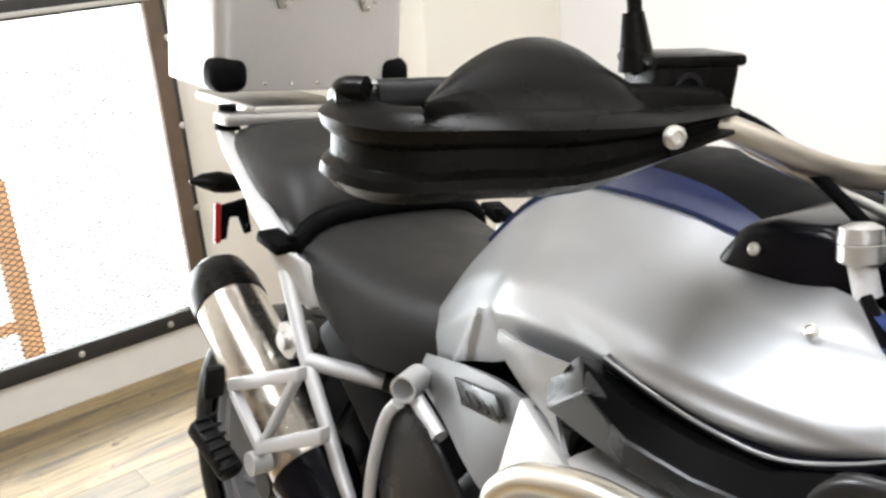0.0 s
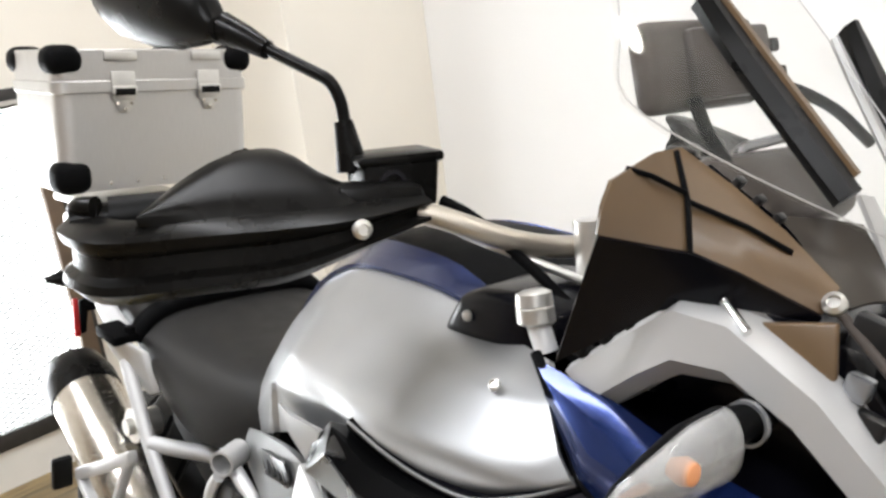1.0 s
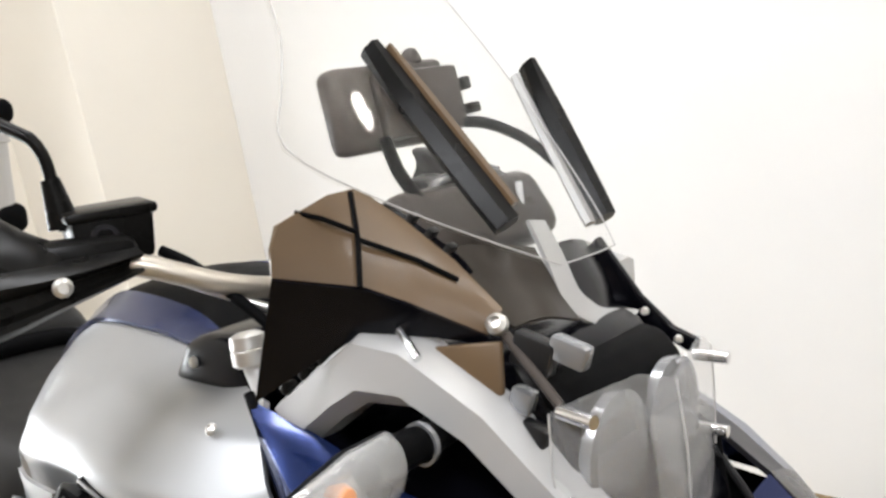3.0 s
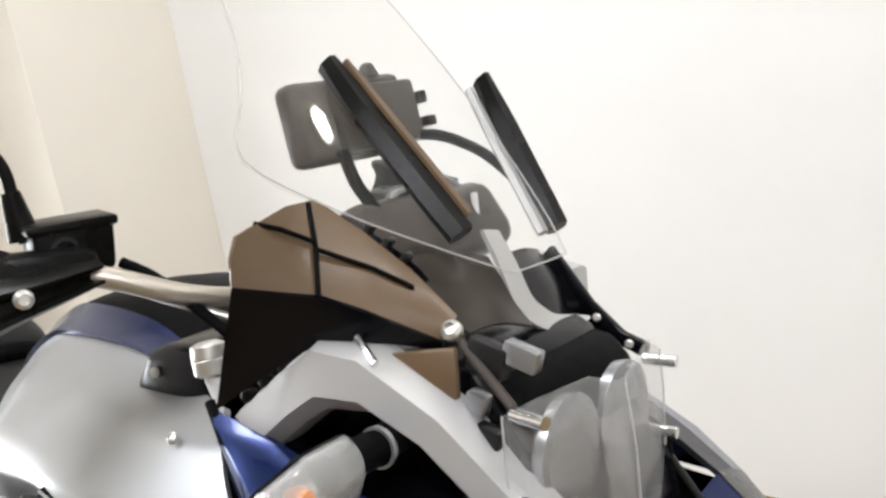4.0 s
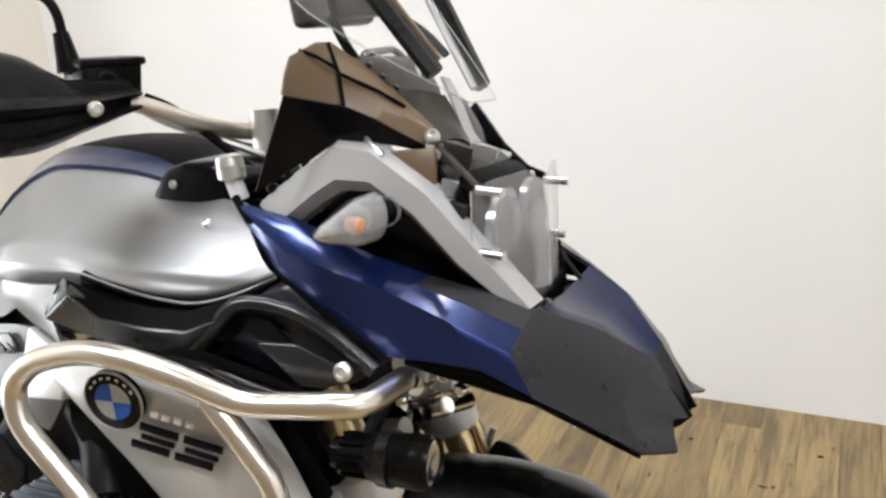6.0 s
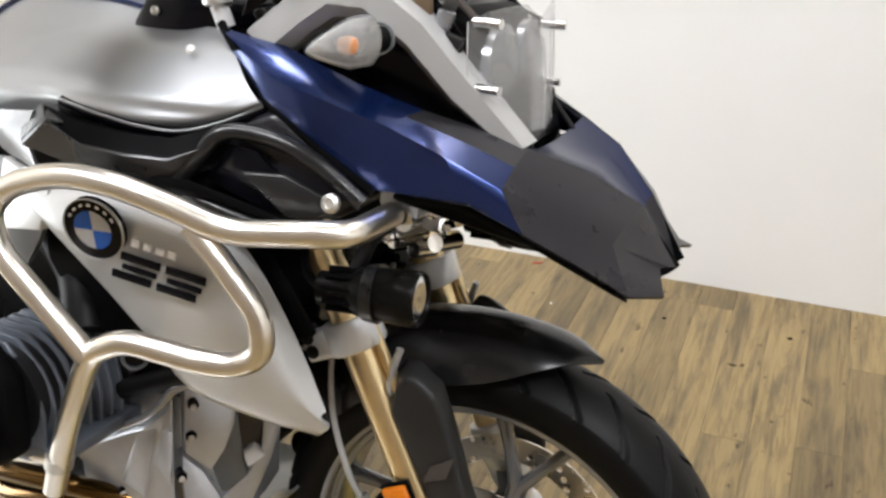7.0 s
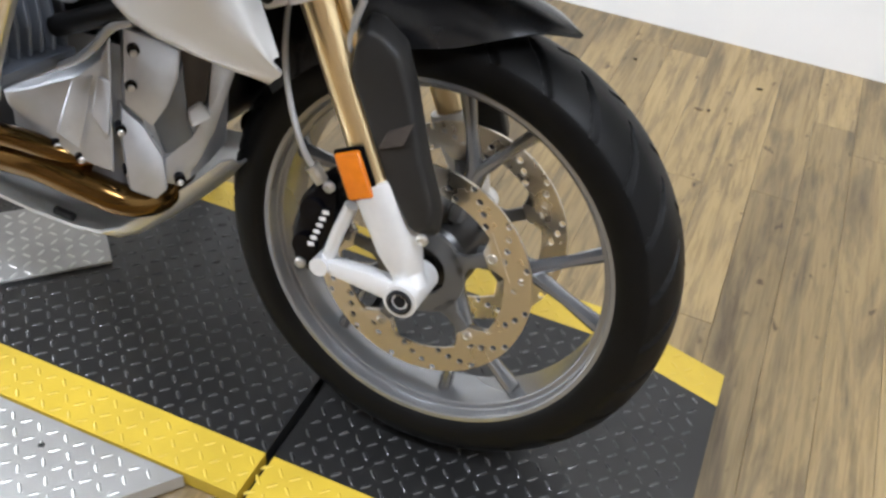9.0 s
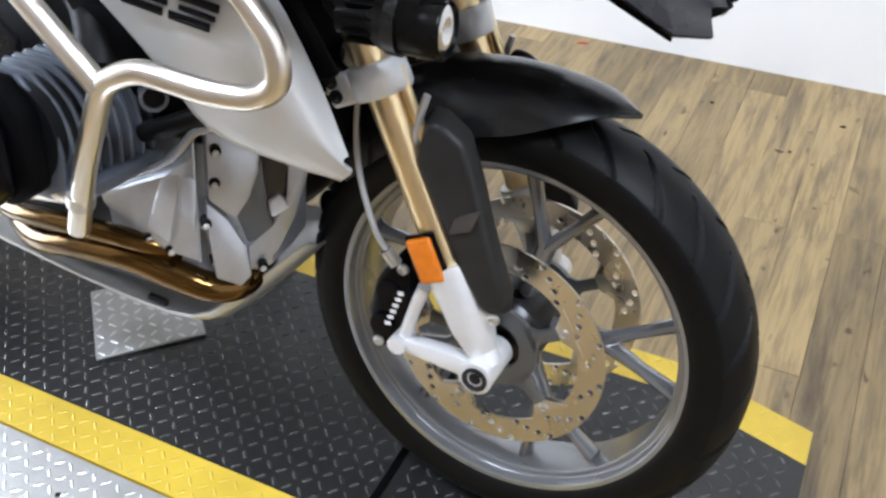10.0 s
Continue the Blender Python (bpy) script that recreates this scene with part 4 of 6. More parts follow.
part("tank_body", prism([(-0.84, 0.80), (-0.74, 0.98), (-0.62, 1.05), (-0.42, 1.04), (-0.28, 1.0), (-0.25, 0.95), (-0.34, 0.88), (-0.6, 0.80)], -0.10, 0.10, 0.02), DARK, bike)


both("tank_bolt", lambda: bolt((-0.305, -0.2325, 1.016), (0.05, -0.8, 0.6), 0.0055, 0.004), ALU)
both("tank_groove", lambda: tube(curve_points([(-0.452, -0.268, 0.950), (-0.39, -0.274, 0.940), (-0.34, -0.274, 0.934), (-0.29, -0.270, 0.934), (-0.245, -0.258, 0.946), (-0.207, -0.240, 0.964)], 6), 0.0065, 8), GLOSS)
both("tank_lip", lambda: tube(curve_points([(-0.452, -0.273, 0.953), (-0.39, -0.280, 0.944), (-0.34, -0.281, 0.938), (-0.29, -0.277, 0.937), (-0.245, -0.264, 0.950), (-0.207, -0.247, 0.968)], 6), 0.0017, 8), SILVER)

SEAT = [
    (-0.80, [(0, 0.875), (0.06, 0.872), (0.10, 0.855), (0.125, 0.82), (0.13, 0.775)]),
    (-0.88, [(0, 0.872), (0.08, 0.868), (0.13, 0.845), (0.155, 0.80), (0.158, 0.755)]),
    (-0.97, [(0, 0.875), (0.10, 0.87), (0.15, 0.845), (0.172, 0.80), (0.168, 0.75)]),
    (-1.06, [(0, 0.888), (0.11, 0.882), (0.155, 0.862), (0.175, 0.83), (0.168, 0.79)]),
    (-1.13, [(0, 0.905), (0.11, 0.90), (0.152, 0.882), (0.17, 0.862), (0.165, 0.845)]),
]
PILLION = [
    (-1.125, [(0, 0.915), (0.10, 0.91), (0.14, 0.893), (0.155, 0.87), (0.15, 0.855)]),
    (-1.135, [(0, 0.945), (0.105, 0.938), (0.148, 0.918), (0.165, 0.89), (0.158, 0.865)]),
    (-1.175, [(0, 0.978), (0.11, 0.970), (0.15, 0.948), (0.170, 0.91), (0.16, 0.87)]),
    (-1.25, [(0, 0.985), (0.12, 0.98), (0.155, 0.96), (0.175, 0.92), (0.17, 0.89)]),
    (-1.38, [(0, 1.0), (0.11, 0.995), (0.14, 0.975), (0.15, 0.95), (0.145, 0.93)]),
    (-1.43, [(0, 0.995), (0.09, 0.99), (0.12, 0.97), (0.125, 0.955), (0.12, 0.94)]),
]


def cushion(table):
    rows = [[(x, -y, z) for y, z in pts[::-1]] + [(x, y, z) for y, z in pts[1:]] for x, pts in table]
    rows = [curve_points(r, 3) for r in rows]
    cols = [curve_points(c, 4) for c in zip(*rows)]
    return loft([list(r) for r in zip(*cols)], closed=True, caps=True)


part("rider_seat", cushion(SEAT), VINYL, bike, "black vinyl rider seat", 60)
part("pillion_seat", cushion(PILLION), VINYL, bike, "black vinyl pillion seat", 60)
part("seat_gap", tube(curve_points([(-1.128, -0.172, 0.858), (-1.124, -0.150, 0.889), (-1.122, -0.10, 0.907), (-1.120, 0.0, 0.914), (-1.122, 0.10, 0.907), (-1.124, 0.150, 0.889), (-1.128, 0.172, 0.858)], 5), 0.016, 12), BLACK, bike)
both("seat_screw", lambda: bolt((-1.122, -0.150, 0.886), (0.9, -0.3, 0.3), 0.006, 0.003), ALU)

# tail frame, rack
both("tail_rail", lambda: tube(curve_points([(-1.135, -0.186, 0.868), (-1.20, -0.182, 0.895), (-1.29, -0.164, 0.930), (-1.40, -0.140, 0.965), (-1.455, -0.122, 0.988), (-1.475, -0.112, 1.012)], 5), 0.0155, 14, flat=0.6), GREY, label="silver painted tail rail")
both("rail_cap", lambda: join(box((-1.118, -0.205, 0.878), (0.052, 0.040, 0.018), (0, 14, 8), 0.005), rod((-1.10, -0.192, 0.882), (-1.10, -0.192, 0.890), 0.008, 14, 0.002)), BLACK)
both("rail_plate", lambda: slab([(-1.125, -0.222, 0.866), (-1.095, -0.205, 0.868), (-1.082, -0.186, 0.852), (-1.065, -0.176, 0.790), (-1.082, -0.178, 0.782), (-1.115, -0.200, 0.820)], (0.004, 0.012, 0), 0.004), SILVER_MATT)
part("luggage_rack", join(box((-1.53, 0.01, 1.018), (0.24, 0.20, 0.016), w=0.006), box((-1.42, 0, 1.006), (0.05, 0.30, 0.02), w=0.006)), ALU, bike, "silver luggage rack plate")
both("rack_mount", lambda: join(rod((-1.44, -0.125, 0.985), (-1.44, -0.125, 1.012), 0.022, 20, 0.004), rod((-1.44, -0.125, 1.012), (-1.44, -0.125, 1.026), 0.015, 20)), BLACK)
both("rear_indicator", lambda: tube([(-1.47, -0.080, 0.880), (-1.472, -0.105, 0.884), (-1.475, -0.128, 0.888), (-1.480, -0.155, 0.891), (-1.483, -0.176, 0.892)], 0.02, 16, [0.010, 0.017, 0.0195, 0.013, 0.003]), GUARD, label="black stalk rear indicator")
both("plate_side", lambda: join(slab([(-1.46, -0.126, 0.848), (-1.46, -0.080, 0.857), (-1.46, -0.070, 0.796), (-1.46, -0.082, 0.792), (-1.46, -0.094, 0.826), (-1.46, -0.112, 0.826), (-1.46, -0.118, 0.788), (-1.46, -0.128, 0.786)], (-0.012, 0, 0), 0.002), rod((-1.452, -0.083, 0.812), (-1.445, -0.083, 0.812), 0.004, 10)), BLACK, label="black number plate bracket")
both("side_reflector", lambda: slab([(-1.462, -0.137, 0.852), (-1.462, -0.128, 0.853), (-1.462, -0.128, 0.782), (-1.462, -0.139, 0.780)], (-0.010, 0, 0), 0.002), RED, label="red side reflector")

# rear frame tubes, footrest bracket, silencer
both("frame_tube", lambda: tube(bent([(-1.112, -0.196, 0.835), (-1.035, -0.203, 0.725), (-0.918, -0.205, 0.570)], 0.02), 0.0105, 14), GREY, label="silver rear frame tube")
both("cross_tube", lambda: rod((-1.035, -0.203, 0.728), (-0.955, -0.125, 0.708), 0.012, 14), GREY)
both("tube_cap", lambda: rod((-0.957, -0.128, 0.7085), (-0.945, -0.116, 0.705), 0.0135, 14, 0.002), DARK)


def footrest_bracket():
    y = -0.288
    near = lambda p: (p[0] * 0.93, 1.22 + (p[1] - 1.22) * 0.93)

    def bar(a, b, w):
        a, b = near(a), near(b)
        return slab([(a[0], y, a[1] + w), (b[0], y, b[1] + w), (b[0], y, b[1] - w), (a[0], y, a[1] - w)], (0, 0.016, 0), 0.004)

    return join(bar((-1.195, 0.640), (-0.985, 0.735), 0.010), bar((-1.105, 0.575), (-0.925, 0.672), 0.011), bar((-0.995, 0.730), (-1.095, 0.582), 0.009), bar((-1.19, 0.636), (-1.095, 0.572), 0.009), rod((-1.034, y - 0.004, 0.595), (-1.034, y + 0.024, 0.595), 0.017, 16, 0.004), bar((-1.112, 0.556), (-1.098, 0.585), 0.012))


part("footrest_bracket", footrest_bracket(), GREY, bike, "silver passenger footrest bracket")
peg = part("footrest", box((-1.085, -0.318, 0.604), (0.095, 0.035, 0.026), (0, 32, 12), 0.008, 3), RUBBER, bike, "black ribbed rubber footrest")
for k in range(6):
    part("rib", box((-1.078 + 0.014 * (k - 2.5), -0.318, 0.617 - 0.0088 * (k - 2.5)), (0.006, 0.036, 0.006), (0, 32, 12), 0.002), RUBBER, peg)
part("bracket_pad", box((-1.125, -0.300, 0.684), (0.012, 0.030, 0.05), (0, 10, 0), 0.004), RUBBER, bike)

m0, m1 = Vector((-1.00, -0.206, 0.566)), Vector((-1.350, -0.186, 0.752))
md = (m1 - m0).normalized()
part("silencer", tube([m0, m0 + md * 0.01, m0 + md * 0.30, m1 - md * 0.06], 0.075, 40, [0.050, 0.057, 0.057, 0.057]), STEEL, bike, "brushed stainless steel silencer", 50)
part("silencer_cap", tube([m1 - md * 0.062, m1 - md * 0.03, m1 + md * 0.01, m1 + md * 0.03], 0.075, 40, [0.059, 0.059, 0.050, 0.030]), GUARD, bike, "black silencer end cap", 50)
part("silencer_front", tube([m0 - md * 0.10, m0 - md * 0.04, m0 + md * 0.01], 0.06, 32, [0.035, 0.055, 0.062]), GLOSS, bike)
part("silencer_bracket", join(rod((-1.10, -0.195, 0.735), (-1.10, -0.160, 0.735), 0.022, 24, 0.004), rod((-1.10, -0.200, 0.735), (-1.10, -0.195, 0.735), 0.027, 24, 0.002), rod((-1.10, -0.210, 0.735), (-1.10, -0.200, 0.735), 0.013, 20, 0.003)), ALU, bike)
part("swing_arm", join(tube([(-0.80, 0.08, 0.36), (-1.15, 0.12, 0.37), (-1.40, 0.10, 0.325)], 0.05, 16), rod((-1.40, -0.08, 0.325), (-1.40, 0.14, 0.325), 0.03, 20)), DARK, bike)
part("inner_fender", prism([(-0.86, 0.78), (-1.10, 0.79), (-1.20, 0.70), (-1.10, 0.62), (-0.95, 0.50), (-0.84, 0.45), (-0.78, 0.6)], -0.10, 0.10, 0.02), BLACK, bike)
spring = part("shock_absorber", rod((-0.95, -0.02, 0.45), (-1.02, -0.02, 0.75), 0.025, 20), DARK, bike)
part("coil_spring", tube([Vector((-0.95, -0.02, 0.47)).lerp(Vector((-1.01, -0.02, 0.72)), k / 90) + Vector((math.cos(k * 0.5) * 0.036, math.sin(k * 0.5) * 0.036, 0)) for k in range(91)], 0.006, 8), ALU, spring)
both("heel_plate", lambda: slab([(-0.835, -0.222, 0.650), (-0.815, -0.222, 0.735), (-0.795, -0.222, 0.762), (-0.745, -0.222, 0.755), (-0.63, -0.222, 0.655), (-0.66, -0.222, 0.52), (-0.80, -0.222, 0.50)], (0, 0.012, 0), 0.006), SHOULDER, label="grey heel guard plate")
both("heel_edge", lambda: tube(curve_points([(-0.845, -0.226, 0.56), (-0.838, -0.226, 0.655), (-0.815, -0.226, 0.735), (-0.79, -0.226, 0.768)], 5), 0.008, 10), GREY)
both("frame_lug", lambda: moved(lathe([(-0.022, 0.0135), (-0.022, 0.0165), (0.022, 0.0165), (0.022, 0.0135)], 24, "y", True), pose(-0.795, -0.205, 0.785, 0, 0, 28)), GREY)
both("lug_arm", lambda: tube([(-0.785, -0.205, 0.770), (-0.73, -0.21, 0.745)], 0.010, 10), GREY)
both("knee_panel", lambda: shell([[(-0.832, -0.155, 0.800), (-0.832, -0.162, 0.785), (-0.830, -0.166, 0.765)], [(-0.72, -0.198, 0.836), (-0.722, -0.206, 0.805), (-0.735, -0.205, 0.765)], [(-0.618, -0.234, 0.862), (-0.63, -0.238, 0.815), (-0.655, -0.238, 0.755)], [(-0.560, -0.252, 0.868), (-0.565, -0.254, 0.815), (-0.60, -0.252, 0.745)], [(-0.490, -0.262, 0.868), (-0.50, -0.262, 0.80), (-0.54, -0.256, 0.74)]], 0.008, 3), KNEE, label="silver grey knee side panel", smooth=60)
both("knee_vent", lambda: slab([(-0.712, -0.2085, 0.826), (-0.605, -0.2455, 0.856), (-0.585, -0.2500, 0.842), (-0.590, -0.2505, 0.832), (-0.676, -0.2260, 0.812)], (0.002, -0.004, 0), 0.0012), SHOULDER)
for k in range(5):
    both("vent_rib", lambda: rod((-0.695 + 0.021 * k, -0.2175 - 0.0070 * k, 0.8225 + 0.0048 * k), (-0.676 + 0.021 * k, -0.2275 - 0.0065 * k, 0.8165 + 0.0050 * k), 0.0016, 6), DARK)
both("lobe_side", lambda: shell([[(-0.560, -0.250, 0.874), (-0.520, -0.262, 0.868), (-0.478, -0.282, 0.858)], [(-0.600, -0.250, 0.903), (-0.548, -0.268, 0.905), (-0.500, -0.278, 0.905)], [(-0.600, -0.254, 0.925), (-0.550, -0.271, 0.930), (-0.480, -0.284, 0.938)]], 0.004, 4), SILVER, label="silver lower flank of the tank lobe", smooth=60)
both("shroud_blade", lambda: slab([(-0.560, -0.258, 0.872), (-0.548, -0.262, 0.868), (-0.452, -0.300, 0.855), (-0.470, -0.300, 0.805), (-0.56, -0.284, 0.790)], (0.004, 0.012, 0), 0.003), SILVER_MATT, label="silver rear blade of the shroud")

# ---- beak, side ducts, radiator shrouds, crash bars ----
BT = [(-0.284, -0.209, 1.039), (-0.199, -0.215, 1.027), (-0.121, -0.21, 0.997), (-0.052, -0.19, 0.973), (0.002, -0.165, 0.956), (0.049, -0.145, 0.938), (0.105, -0.11, 0.915), (0.159, -0.06, 0.873), (0.202, -0.055, 0.807)]
BC = [(-0.240, -0.232, 1.020), (-0.191, -0.254, 0.999), (-0.123, -0.255, 0.981), (-0.063, -0.25, 0.964), (-0.006, -0.24, 0.939), (0.047, -0.22, 0.91), (0.098, -0.19, 0.88), (0.148, -0.15, 0.851), (0.188, -0.075, 0.809)]
BB = [(-0.262, -0.222, 1.018), (-0.203, -0.25, 0.976), (-0.13, -0.255, 0.933), (-0.075, -0.25, 0.899), (0.019, -0.24, 0.897), (0.074, -0.226, 0.87), (0.125, -0.195, 0.837), (0.171, -0.157, 0.8), (0.204, -0.13, 0.797)]


BEAK_ROWS = [[b, tuple((Vector(b) + Vector(c)) / 2 + Vector((0, -0.002, 0))), c, tuple((Vector(c) + Vector(t)) / 2 + Vector((0, -0.003, 0.002))), t] for t, c, b in zip(BT, BC, BB)]
both("beak_side", lambda: shell(BEAK_ROWS[:4], 0.005), BLUE, label="dark blue painted beak side panel", smooth=24)
both("beak_flank", lambda: shell([r[:4] for r in BEAK_ROWS[3:6]], 0.005), BLUE, label="dark blue painted beak flank", smooth=24)
both("beak_ridge", lambda: shell([r[3:] for r in BEAK_ROWS[3:6]], 0.0052), RIDGE, label="dark grey plastic beak ridge", smooth=24)
both("beak_fore", lambda: shell(BEAK_ROWS[5:8], 0.0052), RIDGE, label="dark grey plastic beak front side", smooth=24)
both("beak_nose", lambda: shell(BEAK_ROWS[7:], 0.0052), RIDGE, label="dark grey plastic beak nose", smooth=24)


def beak_top(edge):
    rows = []
    for x, y, z in edge:
        rows.append([(x, y + 0.002, z - 0.001), (x - 0.004, y * 0.6 - 0.01, z - 0.010), (x - 0.004, -0.03, z - 0.013), (x - 0.004, -y * 0.6 - 0.05, z - 0.010), (x, -y - 0.062, z - 0.001)])
    return shell(rows, 0.005)


# same blue as the sides; the top's shade is put into its colour
part("beak_top", beak_top(BT[5:8]), SHADED_BLUE, bike, "dark blue painted beak top", 40)
part("beak_front", beak_top(BT[7:]), RIDGE, bike, "dark grey plastic beak front", 40)
both("beak_tip", lambda: slab([(0.152, -0.095, 0.850), (0.160, -0.062, 0.868), (0.207, -0.044, 0.806), (0.196, -0.066, 0.800), (0.182, -0.080, 0.812)], (-0.01, 0, -0.006), 0.002), BLACK)
both("beak_under", lambda: slab([(-0.06, -0.243, 0.897), (0.02, -0.232, 0.893), (0.075, -0.218, 0.866), (0.17, -0.150, 0.797), (0.12, -0.05, 0.79), (-0.04, -0.10, 0.86)], (0, 0, -0.008), 0.003), BLACK)
both("clamp_barrel", lambda: join(rod((-0.052, -0.232, 0.866), (-0.040, -0.170, 0.864), 0.012, 18, 0.003), rod((-0.022, -0.200, 0.864), (-0.008, -0.140, 0.864), 0.014, 18, 0.003), rod((-0.070, -0.215, 0.838), (-0.055, -0.170, 0.836), 0.010, 16, 0.003), rod((-0.048, -0.210, 0.828), (-0.038, -0.18, 0.824), 0.009, 16, 0.003), rod((-0.022, -0.215, 0.842), (-0.012, -0.18, 0.838), 0.010, 16, 0.003)), REFLECT, label="bright metal clamp bolts")
for cb in ((-0.064, -0.232, 0.876), (-0.030, -0.206, 0.872), (-0.074, -0.218, 0.842), (-0.012, -0.205, 0.858)):
    part("clamp_bolt", bolt(cb, (0.2, -1, 0.1), 0.0075, 0.007), REFLECT, bike)
both("beak_edge", lambda: tube([(-0.283, -0.208, 1.043), (-0.25, -0.222, 1.012), (-0.202, -0.246, 0.972), (-0.13, -0.253, 0.929), (-0.078, -0.250, 0.896)], 0.005, 8), BLACK)


def duct_outline():
    return [(-0.49, 0.872), (-0.475, 0.915), (-0.462, 0.938), (-0.40, 0.930), (-0.30, 0.930), (-0.235, 0.950), (-0.19, 0.968), (-0.13, 0.930), (-0.078, 0.892), (-0.116, 0.860), (-0.204, 0.850), (-0.312, 0.872), (-0.40, 0.868)]


both("side_duct", lambda: prism(duct_outline(), -0.255, -0.12, 0.012, 3), RIDGE, label="black plastic side panel with an air duct")
both("duct_lip", lambda: tube(curve_points([(-0.293, -0.284, 0.880), (-0.262, -0.284, 0.915), (-0.240, -0.275, 0.940), (-0.20, -0.266, 0.942), (-0.144, -0.266, 0.928), (-0.082, -0.262, 0.886)], 6), 0.009, 12), SHOULDER)
both("duct_lower_lip", lambda: tube(curve_points([(-0.293, -0.284, 0.880), (-0.25, -0.288, 0.868), (-0.20, -0.288, 0.857), (-0.158, -0.284, 0.850)], 4), 0.006, 10), SHOULDER)
SHOULDER_ROWS = [((-0.466, -0.282, 0.946), (-0.438, -0.310, 0.936), (-0.484, -0.300, 0.902)), ((-0.400, -0.296, 0.936), (-0.390, -0.314, 0.916), (-0.396, -0.300, 0.886)), ((-0.340, -0.297, 0.932), (-0.330, -0.313, 0.912), (-0.332, -0.297, 0.885)), ((-0.290, -0.292, 0.932), (-0.284, -0.306, 0.912), (-0.290, -0.290, 0.888)), ((-0.248, -0.280, 0.946), (-0.250, -0.288, 0.926), (-0.262, -0.280, 0.900))]
# shoulder's top facet, coloured black for the shade under the tank lip
both("shoulder_top", lambda: shell([[(m[0], -0.250, m[2] - 0.012), (m[0], -0.266, m[2] - 0.006), m, tuple(Vector(m).lerp(Vector(o), 0.9))] for m, o, l in SHOULDER_ROWS], 0.004), BLACK, label="top of the duct shoulder, blackened for its shaded groove", smooth=30)
both("duct_shoulder", lambda: shell([[tuple(Vector(m).lerp(Vector(o), 0.9)), o, l, (l[0], -0.255, l[2] - 0.004)] for m, o, l in SHOULDER_ROWS], 0.004), SHOULDER, label="dark grey satin duct shoulder", smooth=30)
both("shoulder_end", lambda: slab([(-0.477, -0.275, 0.948), (-0.511, -0.275, 0.914), (-0.486, -0.301, 0.901), (-0.437, -0.311, 0.937)], (0.016, 0.012, -0.004), 0.003), SHOULDER, smooth=20)
both("duct_mouth", lambda: slab([(-0.262, -0.266, 0.888), (-0.236, -0.262, 0.928), (-0.205, -0.260, 0.925), (-0.14, -0.262, 0.875), (-0.175, -0.264, 0.860)], (0, -0.006, 0), 0.002), GLOSS)
both("duct_flap", lambda: slab([(-0.214, -0.275, 0.905), (-0.165, -0.270, 0.908), (-0.100, -0.268, 0.883), (-0.130, -0.276, 0.866), (-0.158, -0.280, 0.866)], (0, -0.006, 0), 0.003), SHOULDER)
both("duct_bolt", lambda: bolt((-0.110, -0.276, 0.886), (0, -1, 0.2), 0.0105, 0.007), ALU)
both("duct_ledge", lambda: slab([(-0.44, -0.200, 0.868), (-0.36, -0.292, 0.890), (-0.26, -0.300, 0.895), (-0.15, -0.285, 0.862), (-0.16, -0.20, 0.850)], (0, 0, -0.012), 0.004), BLACK)

SH_U = [(-0.470, -0.285, 0.858), (-0.380, -0.298, 0.868), (-0.280, -0.290, 0.848), (-0.228, -0.278, 0.800), (-0.187, -0.252, 0.700), (-0.146, -0.229, 0.618)]
SH_M = [(-0.478, -0.300, 0.832), (-0.402, -0.318, 0.810), (-0.312, -0.302, 0.770), (-0.250, -0.285, 0.712), (-0.190, -0.258, 0.648), (-0.137, -0.227, 0.603)]
SH_L = [(-0.490, -0.284, 0.822), (-0.414, -0.286, 0.762), (-0.345, -0.280, 0.695), (-0.298, -0.264, 0.630), (-0.215, -0.244, 0.602), (-0.152, -0.223, 0.588)]


def shroud():
    rows = []
    for u, m, l in zip(SH_U, SH_M, SH_L):
        deep = 0.004 if u == SH_U[-1] else 0.03
        u, m, l = Vector(u), Vector(m), Vector(l)
        rows.append([u + Vector((0.004, deep, 0.004)), u, (u + m) / 2 + Vector((0, -0.004, 0)), m, (m + l) / 2 + Vector((0, -0.003, 0)), l, l + Vector((-0.004, deep, -0.004))])
    return shell(rows, 0.005, 3)


both("radiator_shroud", shroud, SILVER_MATT, label="silver painted radiator shroud", smooth=50)
both("shroud_back", lambda: slab([(-0.53, -0.235, 0.80), (-0.48, -0.25, 0.865), (-0.25, -0.235, 0.85), (-0.17, -0.21, 0.70), (-0.30, -0.22, 0.655), (-0.40, -0.24, 0.655), (-0.467, -0.245, 0.672), (-0.525, -0.24, 0.745)], (0, 0.02, 0), 0.006), BLACK)
badge_m = Matrix.Translation((-0.372, -0.3185, 0.829)) @ pose(0, 0, 0, 100, 0, 7)


def disc_z(r, z0, z1, seg=48):
    return lathe([(z0, 0), (z0, r), (z1, r * 0.96), (z1, 0)], seg, "z")


